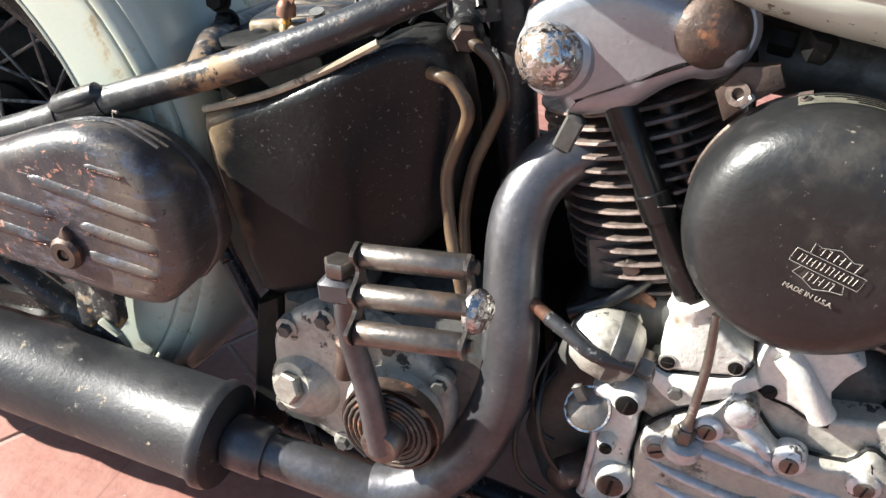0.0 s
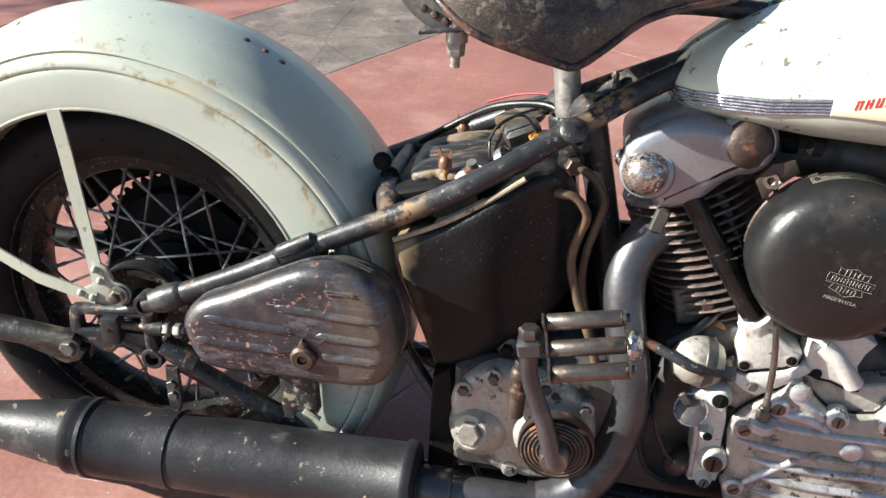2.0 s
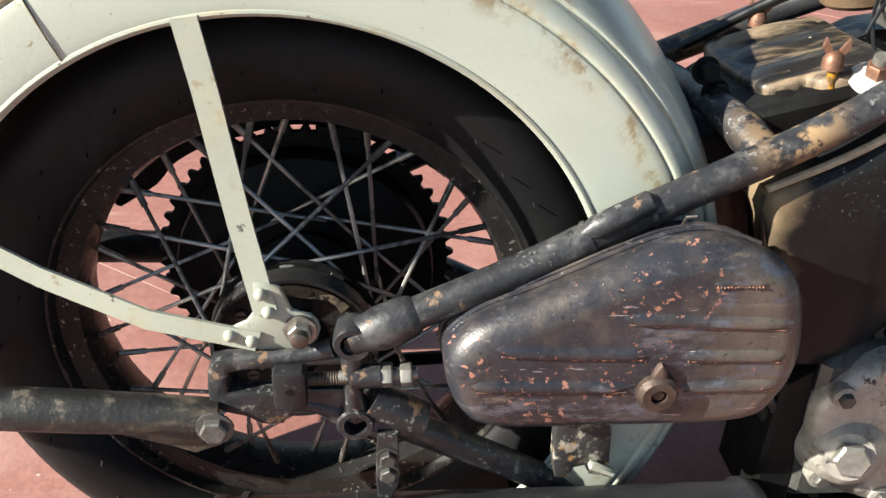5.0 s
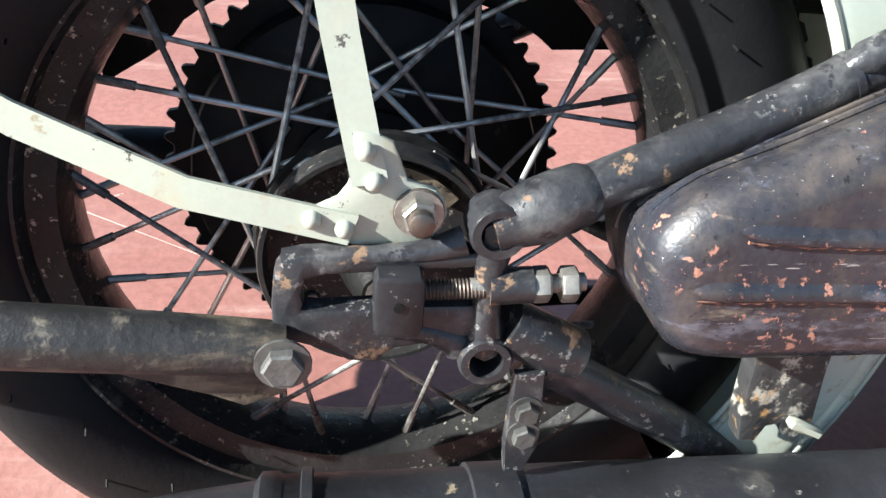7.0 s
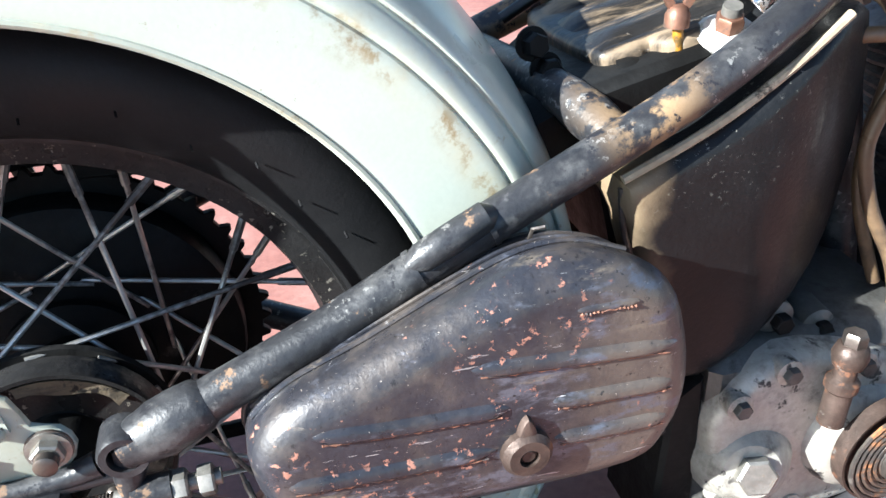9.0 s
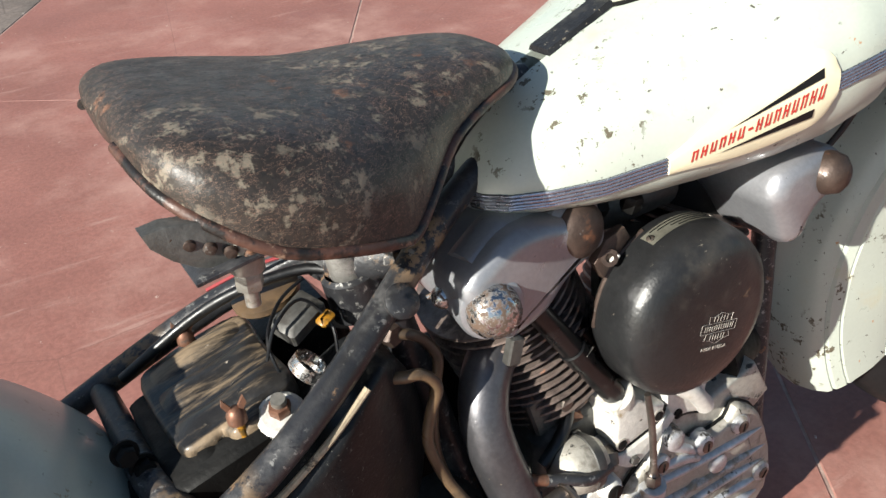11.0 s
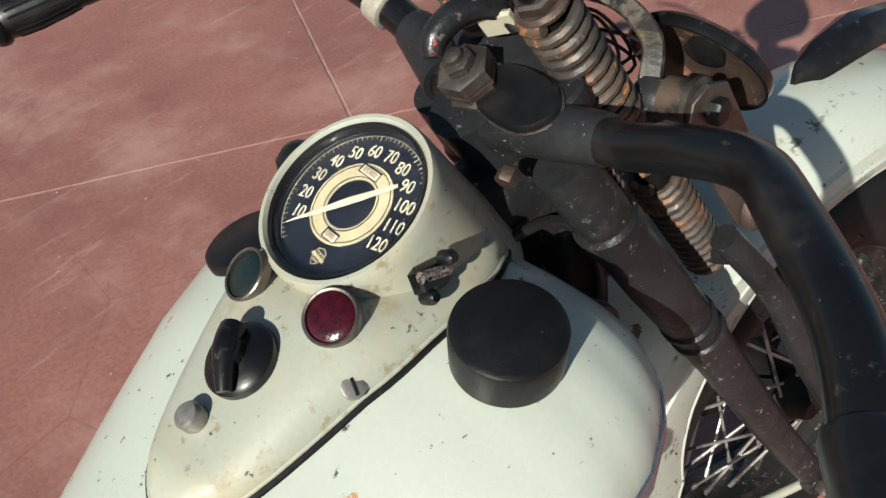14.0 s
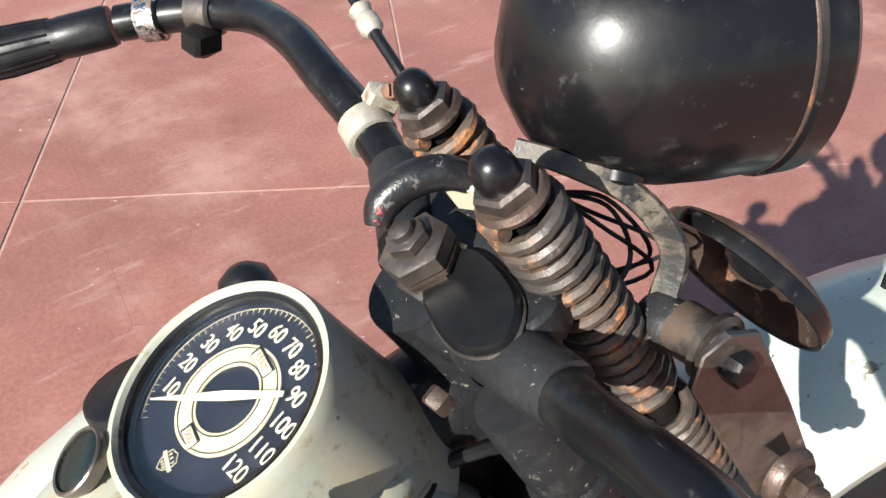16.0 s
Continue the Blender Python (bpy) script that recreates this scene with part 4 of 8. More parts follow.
def frame_tubes():
    R = [(0.042, -0.150, 0.341), (0.09, -0.1465, 0.3615), (0.18, -0.140, 0.400), (0.276, -0.133, 0.4475), (0.413, -0.124, 0.512), (0.50, -0.105, 0.558), (0.575, -0.078, 0.603), (0.66, -0.045, 0.652), (0.76, -0.02, 0.70)]
    t = part("upper_stay", Shape().tube(R, 0.0139, 20, 5), frame_black, bike, "black frame tube with paint worn to primer and rust")
    part("stay_socket", Shape().tube([(0.040, -0.150, 0.342), (0.056, -0.149, 0.3475), (0.064, -0.1485, 0.3505), (0.078, -0.1475, 0.3565), (0.0885, -0.147, 0.361), (0.0895, -0.147, 0.3615), (0.094, -0.1465, 0.363)], [0.014, 0.0165, 0.0185, 0.0183, 0.0172, 0.0168, 0.0140], 24), frame_black, t)
    c = part("cable_clip", Shape().tube([(0.223, -0.1415, 0.4300), (0.231, -0.1425, 0.4365), (0.250, -0.1415, 0.4460), (0.272, -0.140, 0.4570), (0.277, -0.1385, 0.4565)], [0.006, 0.0098, 0.0102, 0.0098, 0.006], 14), frame_black, t)
    part("clip_edge", Shape().tube([(0.2262, -0.1370, 0.4235), (0.2300, -0.1370, 0.4255)], 0.0146, 20), frame_black, c)
    part("clip_edge", Shape().tube([(0.2735, -0.1335, 0.4465), (0.2765, -0.1333, 0.4480)], 0.0148, 20), frame_black, c)
    # lug on the tube where a cross bar meets it
    part("cross_bar", Shape().tube([(0.366, -0.122, 0.486), (0.359, -0.092, 0.494), (0.348, -0.05, 0.502), (0.34, 0.12, 0.49)], [0.014, 0.0165, 0.014, 0.012], 16, 3), frame_black, bike)
    bolts(bike, [(0.347, -0.042, 0.512), (0.337, -0.040, 0.530)], (0.1, -1, 0.1), 0.009, 0.012, dark_void, "clamp_bolt")
    L = [(0.042, 0.150, 0.343), (0.09, 0.147, 0.371), (0.276, 0.133, 0.461), (0.413, 0.118, 0.525), (0.50, 0.085, 0.572), (0.56, 0.045, 0.603), (0.60, 0.02, 0.618)]
    part("upper_stay", Shape().tube(L, 0.0142, 16, 4), frame_black, bike, "black frame tube on the far side")
    part("top_tube", Shape().tube([(0.575, 0.012, 0.606), (0.62, 0.01, 0.628), (0.72, 0.0, 0.676), (0.90, 0.0, 0.75), (1.15, 0.0, 0.84)], [0.024, 0.0235, 0.021, 0.019, 0.019], 18, 4), frame_black, bike, "black top frame tube with tan grime")
    lug = Shape().tube([(0.548, 0.045, 0.606), (0.575, 0.015, 0.600), (0.610, -0.045, 0.622)], [0.016, 0.028, 0.016], 18, 4)
    lug.lathe([(0.027, -0.03), (0.027, 0.012), (0.0225, 0.016), (0.022, 0.0)], (0.5715, -0.004, 0.585), (-0.13, 0.03, 1), 24)
    part("seat_lug", lug, frame_black, bike, "cast seat lug with tan grime")
    part("lug_bolt", Shape().lathe([(0.016, 0), (0.016, 0.004), (0.012, 0.007), (0.001, 0.008)], (0.578, -0.094, 0.607), (0.1, -0.75, 0.6), 20), frame_black, bike)
    part("grease_nipple", Shape().lathe([(0.006, 0), (0.006, 0.008), (0.0035, 0.010), (0.005, 0.016), (0.002, 0.022)], (0.622, -0.012, 0.640), (-0.1, -0.2, 1), 8), bolt_steel, bike)
    part("seat_tube", Shape().tube([(0.595, 0.005, 0.60), (0.64, 0, 0.40), (0.68, 0, 0.20)], 0.02, 16), frame_black, bike)
    part("seat_post", Shape().tube([(0.572, -0.006, 0.575), (0.559, -0.001, 0.673), (0.551, 0.002, 0.735)], 0.0165, 24), rim_bright, bike, "bare steel seat post with a cross hole")
    part("post_hole", Shape().lathe([(0.0042, 0), (0.0042, 0.0008)], (0.5605, -0.0172, 0.673), (0.1, -1, 0.1), 14), dark_void, bike)
    # brake rod along the left stay, wires
    part("harness", Shape().tube([(0.36, 0.09, 0.515), (0.43, 0.07, 0.562), (0.48, 0.045, 0.590), (0.54, 0.02, 0.602), (0.57, -0.01, 0.592), (0.585, -0.03, 0.57)], 0.0055, 10, 5), rubber, bike, "black taped wiring")
    part("red_wire", Shape().tube([(0.455, 0.075, 0.585), (0.50, 0.055, 0.604), (0.54, 0.035, 0.612), (0.56, 0.02, 0.605)], 0.0018, 8, 5), wire_red, bike, "red wire")
    part("thin_wire", Shape().tube([(0.47, -0.035, 0.56), (0.485, -0.03, 0.588), (0.515, -0.02, 0.598), (0.535, -0.03, 0.570), (0.53, -0.05, 0.55)], 0.0017, 8, 5), rubber, bike, "thin black wire")
    part("thin_wire", Shape().tube([(0.48, -0.05, 0.53), (0.475, -0.03, 0.572), (0.50, 0.0, 0.590), (0.53, 0.01, 0.60)], 0.0017, 8, 5), rubber, bike, "thin black wire")


def under_seat():
    b = part("battery", Shape().box((0.428, -0.015, 0.45), (0.115, 0.15, 0.15), pose(0, 0, 0, 0, -14, 0), 0.006), dark_void, bike, "black battery under a clamped cover")
    m = pose(0.431, 0.006, 0.528, 0, -13.5, 2)
    lie = Matrix.Rotation(radians(90), 4, "X")
    rim_line = [(-0.058, 0.050), (-0.052, 0.066), (-0.030, 0.071), (-0.020, 0.069), (-0.013, 0.082), (0.004, 0.086), (0.016, 0.082), (0.024, 0.068), (0.046, 0.064), (0.056, 0.050), (0.054, 0.0), (0.057, -0.050), (0.048, -0.070), (0.010, -0.076), (-0.030, -0.074), (-0.056, -0.064), (-0.061, -0.02), (-0.060, 0.03)]
    cover = part("battery_cover", Shape().slab(rim_line, 0.010, -0.014, 0.007, 4, 3).placed(m @ lie), dusty_cover, b, "glossy black battery cover smeared with tan dust")
    for y0, wide in ((-0.044, 0.034), (0.003, 0.036), (0.048, 0.030)):
        rows = []
        for i in range(13):
            f = i / 12
            k = min(1, 5.5 * f, 5.5 * (1 - f)) ** 0.6
            rows.append([(-0.052 + 0.102 * f, y0 + wide / 2 * c, 0.0088 + 0.0075 * k * (1 - c * c) ** 0.8 + 0.0012 * math.sin(7 * f + y0 * 90)) for c in (-1, -0.85, -0.6, -0.3, 0, 0.3, 0.6, 0.85, 1)])
        part("cover_rib", Shape().grid(rows).placed(m), dusty_cover, b)
    for x, y, top in ((0.4255, -0.0745, 0.548), (0.424, 0.074, 0.545)):
        part("clamp_rod", Shape().tube([(x + 0.006, y - 0.004, top - 0.075), (x, y, top + 0.008)], 0.0038, 10), yellow_plastic if y < 0 else copper, b)
        part("wing_nut", Shape().lathe([(0.0085, -0.006), (0.0085, 0.002), (0.006, 0.007), (0.003, 0.009)], (x, y, top), (0, 0, 1), 14), copper, b)
        for d in (-1, 1):
            part("wing", Shape().loft([[(x + d * px, y - 0.25 * d * px + w, top + pz) for px, pz in ((0.004, 0.002), (0.010, 0.012), (0.0085, 0.019), (0.003, 0.010))] for w in (-0.0016, 0.0016)]), copper, b)
    # terminal with its pale felt washer
    part("terminal_washer", Shape().lathe([(0.019, 0), (0.0215, 0.004), (0.017, 0.008)], (0.461, -0.080, 0.532), (-0.15, -0.45, 1), 22), alu_pale, b)
    part("terminal", Shape().hexnut((0.461, -0.080, 0.537), (-0.15, -0.35, 1), 0.010, 0.013), copper, b)
    part("terminal_post", Shape().lathe([(0.007, 0), (0.0065, 0.006)], (0.460, -0.083, 0.550), (-0.15, -0.35, 1), 14), bolt_steel, b)
    for x in (0.378, 0.398):
        part("vent_plug", Shape().lathe([(0.0095, 0), (0.0105, 0.006), (0.010, 0.016), (0.003, 0.018)], (x, -0.066, 0.496 + (x - 0.378) * 0.4), (-0.1, -0.25, 1), 8), dark_void, b)
    # relay and switch behind the battery
    part("relay", Shape().box((0.512, -0.012, 0.575), (0.045, 0.03, 0.022), pose(0, 0, 0, 15, -18, 20), 0.004), alu_dark, bike, "grey relay with an amber plug")
    part("relay_plug", Shape().box((0.531, -0.030, 0.576), (0.017, 0.012, 0.010), pose(0, 0, 0, 15, -18, 20), 0.004), yellow_plastic, bike)
    part("coil_band", Shape().lathe([(0.017, 0), (0.017, 0.012), (0.0145, 0.012), (0.0145, 0)], (0.495, -0.055, 0.548), (0.6, -0.2, 0.7), 20, caps=False), chrome, bike)
    part("filler_ring", Shape().lathe([(0.030, 0), (0.034, 0.004), (0.034, 0.010), (0.028, 0.012)], (0.505, 0.05, 0.568), (-0.2, 0.0, 1), 30), hose_brown, bike)
    # right half of the oil tank
    o = [(0.372, 0.456), (0.378, 0.425), (0.386, 0.398), (0.401, 0.355), (0.428, 0.286), (0.469, 0.294), (0.510, 0.315), (0.560, 0.345), (0.590, 0.382), (0.603, 0.425), (0.597, 0.485), (0.572, 0.542), (0.536, 0.548), (0.490, 0.520), (0.433, 0.484)]
    tank = Shape().slab(o, -0.130, -0.030, 0.013, 5, 2)
    faces = [f for f in tank.f if len(f) > 4]
    tank.f = [f for f in tank.f if len(f) <= 4]
    for f in faces:
        # the two sides: rings drawn in towards the middle
        rim = [vec(tank.v[i]) for i in f]
        mid = sum(rim, vec((0, 0, 0))) / len(rim)
        last = list(f)
        for k in (0.15, 0.3, 0.45, 0.6, 0.75, 0.9):
            here = list(range(len(tank.v), len(tank.v) + len(rim)))
            tank.v += [tuple(p.lerp(mid, k)) for p in rim]
            tank.f += [(last[i], last[(i + 1) % len(rim)], here[(i + 1) % len(rim)], here[i]) for i in range(len(rim))]
            last = here
        tank.f.append(tuple(last))
    # the front of the tank turns in round a wide corner
    bent = []
    for x, y, z in tank.v:
        k = max(0.0, min(1.0, (x - 0.465) / 0.135)) ** 1.7
        bent.append((x, y + 0.70 * k * (-0.030 - y), z))
    tank.v = bent
    t = part("oil_tank", tank, oil_black, bike, "matt black oil tank with tan grime along its rear edge")
    part("tank_rim", Shape().tube([(0.371, -0.122, 0.459), (0.433, -0.122, 0.488), (0.486, -0.120, 0.521), (0.528, -0.114, 0.551)], 0.0034, 8, 4), tan_grime, t, "tan grimy top seam")
    part("tank_rim", Shape().tube([(0.372, -0.119, 0.452), (0.378, -0.119, 0.415), (0.401, -0.119, 0.355), (0.428, -0.119, 0.287)], 0.0024, 8, 4), old_steel, t)
    for x, y, z in ((0.556, -0.066, 0.5235), (0.579, -0.040, 0.549)):
        part("union_nut", Shape().hexnut((x, y - 0.008, z), (0.35, -0.93, 0.05), 0.0115, 0.014), rust_steel, t)
        part("union_boss", Shape().lathe([(0.016, 0), (0.016, 0.012), (0.012, 0.016)], (x - 0.004, y + 0.006, z), (0.35, -0.93, 0.05), 20), oil_black, t)
    part("oil_line", Shape().tube([(0.560, -0.080, 0.5245), (0.573, -0.093, 0.5280), (0.588, -0.0950, 0.525), (0.603, -0.0935, 0.503), (0.5955, -0.088, 0.471), (0.590, -0.087, 0.436), (0.601, -0.0935, 0.390), (0.620, -0.107, 0.346), (0.634, -0.107, 0.303), (0.640, -0.095, 0.265)], 0.0058, 14, 6), hose_brown, bike, "brown oil hose from the oil tank")
    part("oil_line", Shape().tube([(0.584, -0.054, 0.549), (0.598, -0.059, 0.545), (0.613, -0.059, 0.531), (0.623, -0.0615, 0.508), (0.616, -0.063, 0.475), (0.608, -0.066, 0.443), (0.606, -0.070, 0.400), (0.614, -0.078, 0.360), (0.630, -0.085, 0.315)], 0.0056, 12, 6), hose_brown, bike, "brown oil hose from the oil tank")
    part("dome_nut", Shape().lathe([(0.012, 0), (0.012, 0.006), (0.010, 0.012), (0.003, 0.016)], (0.642, -0.05, 0.565), (-0.3, -0.8, 0.3), 18), chrome, bike)
    part("lever_tip", Shape().tube([(0.630, -0.040, 0.563), (0.665, -0.055, 0.577)], [0.0025, 0.004], 8), chrome, bike)


def tool_box():
    o = [(0.113, 0.340), (0.118, 0.362), (0.141, 0.384), (0.188, 0.405), (0.248, 0.4345), (0.285, 0.449), (0.318, 0.4505), (0.353, 0.438), (0.380, 0.410), (0.393, 0.352), (0.384, 0.310), (0.354, 0.284), (0.250, 0.281), (0.153, 0.283), (0.124, 0.303)]
    shell = Shape().slab(o, -0.205, -0.118, 0.023, 6, 4)

    def lean(x, y, z):
        """The top of the box falls towards its back."""
        return x, y, z - 0.36 * max(0.0, y + 0.178) * max(0.0, min(1.0, (z - 0.33) / 0.05))
    shell.v = [lean(*v) for v in shell.v]
    b = part("tool_box", shell, box_brown, bike, "teardrop tool box, black paint browned with rust")
    for yy, rr in ((-0.152, 0.0016), (-0.166, 0.0022)):
        part("lid_edge", Shape().tube([lean(x, yy, z + 0.0005) for x, z in o[1:8]], rr, 8, 4), box_brown, b)
    part("box_seam", Shape().tube([lean(x, -0.140, z) for x, z in o + o[:1]], 0.0028, 6, 4), box_brown, b)
    ribs = ([(0.243, 0.394), (0.276, 0.392), (0.320, 0.3895), (0.374, 0.3865)], [(0.150, 0.3675), (0.190, 0.3645), (0.235, 0.363), (0.266, 0.3618)], [(0.294, 0.3598), (0.318, 0.359), (0.342, 0.3585), (0.376, 0.3575)],
            [(0.131, 0.3345), (0.165, 0.333), (0.210, 0.332), (0.258, 0.3312)], [(0.296, 0.3305), (0.320, 0.330), (0.342, 0.330), (0.374, 0.330)], [(0.306, 0.4225), (0.318, 0.4225), (0.330, 0.4225), (0.345, 0.422)])
    for n, pts in enumerate(ribs):
        k = 0.45 if n == 5 else 1.0
        line = spline([(x, 0, z) for x, z in pts], 6)
        rings = []
        for i, p in enumerate(line):
            f = i / (len(line) - 1)
            w = k * min(1.0, 6 * f + 0.15, 6 * (1 - f) + 0.15)
            sink = 0.010 * max(0.0, (0.141 - p.x) / 0.022) ** 2 + 0.010 * max(0.0, (p.x - 0.366) / 0.022) ** 2
            rings.append([(p.x, -0.2050 + sink - 1.6 * d * w, p.z + q * w) for q, d in ((0.0075, -0.002), (0.0050, 0.0002), (0.0015, 0.0012), (-0.0025, 0.0020), (-0.0045, 0.0016), (-0.0056, 0.0002), (-0.0060, -0.002))])
        part("pressed_rib", Shape().loft(rings, closed=False, caps=False), box_brown, b, angle=60)
        worn = []
        for q in range(30):
            f = 0.04 + 0.92 * q / 29
            x = pts[0][0] + (pts[-1][0] - pts[0][0]) * f
            z = np.interp(x, [p[0] for p in pts], [p[1] for p in pts])
            sink = 0.010 * max(0.0, (0.141 - x) / 0.022) ** 2 + 0.010 * max(0.0, (x - 0.366) / 0.022) ** 2
            worn.append((x, -0.2063 + sink, z - 0.0052 * k + 0.0004 * math.sin(31 * f + n)))
        part("rust_edge", Shape().tube(worn, [max(0.00015, 0.0005 + 0.0006 * math.sin(9.3 * q + n)) for q in range(30)], 6), rust_bare, b, "bare red rust along the rib")
    k = part("lock", Shape().lathe([(0.0165, 0), (0.0165, 0.006), (0.013, 0.010), (0.0065, 0.010), (0.0065, 0.003)], (0.277, -0.204, 0.3265), RIGHT, 26), rust_steel, b, "round rusty lock")
    part("lock_core", Shape().lathe([(0.0062, 0), (0.0062, 0.004), (0.004, 0.006)], (0.277, -0.206, 0.3265), RIGHT, 14), rust_steel, b)
    part("lock_tab", Shape().slab([(0.271, 0.336), (0.283, 0.336), (0.2815, 0.348), (0.277, 0.354), (0.2725, 0.348)], -0.211, -0.203, 0.003, 2, 2), rust_steel, b)
    part("lid_pin", Shape().tube([(0.296, -0.150, 0.440), (0.298, -0.152, 0.450), (0.305, -0.155, 0.452)], 0.0014, 6), old_steel, b)
    # bracket and reflector plate hanging below
    part("hanger", Shape().slab([(0.216, 0.300), (0.268, 0.300), (0.268, 0.232), (0.270, 0.196), (0.262, 0.181), (0.252, 0.184), (0.247, 0.194), (0.238, 0.192), (0.233, 0.180), (0.221, 0.181), (0.218, 0.200)], -0.146, -0.130, 0.002, 2, 0), hanger_flaked, bike, "flaked painted hanger below the tool box")
    part("hanger_lug", Shape().box((0.262, -0.150, 0.194), (0.026, 0.008, 0.008), pose(0, 0, 0, 0, 25, 0), 0.002), cream_dirty, bike)


def exhaust():
    p = part("exhaust_pipe", Shape().tube([(0.742, -0.010, 0.462), (0.706, -0.040, 0.474), (0.679, -0.058, 0.464), (0.662, -0.073, 0.435), (0.659, -0.086, 0.400), (0.667, -0.102, 0.350), (0.677, -0.115, 0.300), (0.679, -0.126, 0.250), (0.667, -0.138, 0.195), (0.643, -0.150, 0.152), (0.61, -0.159, 0.125), (0.58, -0.163, 0.114)], 0.0260, 26, 6), pipe_steel, bike, "heat-darkened exhaust pipe")
    part("front_pipe", Shape().tube([(0.40, -0.168, 0.115), (0.50, -0.166, 0.112), (0.60, -0.163, 0.108), (0.72, -0.15, 0.100), (0.95, -0.10, 0.10)], 0.0235, 24, 4), pipe_steel, bike, "lower exhaust pipe")
    part("pipe_clamp", Shape().lathe([(0.028, 0), (0.0295, 0.004), (0.0295, 0.040), (0.0265, 0.044)], (0.418, -0.168, 0.115), (1, 0.005, -0.02), 30), pipe_steel, bike)
    m = Shape().lathe([(0.030, 0.415), (0.056, 0.412), (0.0585, 0.405), (0.0585, 0.398), (0.054, 0.392), (0.0535, 0.25), (0.0535, 0.05), (0.0535, -0.075), (0.0555, -0.078), (0.0555, -0.088), (0.050, -0.092), (0.046, -0.13), (0.036, -0.20), (0.022, -0.29), (0.020, -0.36)], (0, -0.170, 0.1180), (1, 0.0, 0.0), 48)
    mu = part("muffler", m, muffler_black, bike, "matt black torpedo muffler with scuffed paint")
    part("muffler_band", Shape().lathe([(0.0545, 0), (0.0562, 0.001), (0.0562, 0.030), (0.0545, 0.031)], (0.040, -0.170, 0.118), (1, 0, 0), 48), muffler_black, mu)
    part("muffler_band", Shape().lathe([(0.0545, 0), (0.0575, 0.001), (0.0575, 0.007), (0.0545, 0.008)], (-0.064, -0.170, 0.118), (1, 0, 0), 48), muffler_black, mu)


def left_side():
    """The far side, dark between the parts: chain case, left oil tank, frame tubes."""
    case = [(0.50, 0.14), (0.49, 0.24), (0.53, 0.31), (0.62, 0.34), (0.80, 0.33), (0.95, 0.31), (1.01, 0.24), (0.99, 0.14), (0.90, 0.09), (0.60, 0.09)]
    part("chain_case", Shape().slab(case, 0.185, 0.105, 0.02, 3, 2), dark_void, bike, "black oily primary chain case")
    part("inner_plate", Shape().slab([(0.44, 0.10), (0.44, 0.32), (0.60, 0.42), (0.72, 0.42), (0.78, 0.34), (0.78, 0.10)], 0.100, 0.085, 0.004, 2, 1), dark_void, bike)
    part("left_oil_tank", Shape().slab([(0.380, 0.45), (0.395, 0.36), (0.43, 0.29), (0.52, 0.32), (0.580, 0.384), (0.592, 0.425), (0.586, 0.485), (0.56, 0.545), (0.49, 0.52)], 0.122, 0.055, 0.016, 4, 2), oil_black, bike, "black oil tank half on the far side")
    part("lower_stay", Shape().tube([(0.085, 0.146, 0.260), (0.21, 0.136, 0.203), (0.40, 0.11, 0.125), (0.56, 0.10, 0.10)], 0.0140, 14, 3), frame_black, bike, "worn black lower frame tube")
    part("down_tube", Shape().tube([(1.17, 0.0, 0.70), (1.13, -0.02, 0.50), (1.09, -0.06, 0.20), (1.05, -0.09, 0.10), (0.80, -0.10, 0.085), (0.56, -0.10, 0.10)], 0.016, 14, 4), frame_black, bike, "black front frame tube")
    part("chain_run", Shape().box((0.25, 0.090, 0.420), (0.50, 0.012, 0.016), pose(0, 0, 0, 0, 2, 0), 0.003), dark_void, bike, "oily drive chain, upper run")
    part("chain_run", Shape().box((0.25, 0.090, 0.152), (0.50, 0.012, 0.016), pose(0, 0, 0, 0, -3, 0), 0.003), dark_void, bike, "oily drive chain, lower run")
    part("inner_fender_bracket", Shape().box((0.35, -0.045, 0.475), (0.05, 0.05, 0.05), pose(0, 0, 0, 0, -25, 0), 0.01), dark_void, bike)
    part("fender_bolt", Shape().hexnut((0.352, -0.072, 0.49), (0.2, -1, 0.2), 0.0115, 0.012), dark_void, bike)
    part("front_strut", Shape().tube([(0.375, -0.105, 0.30), (0.43, -0.11, 0.215), (0.47, -0.11, 0.16)], 0.008, 10), frame_black, bike)


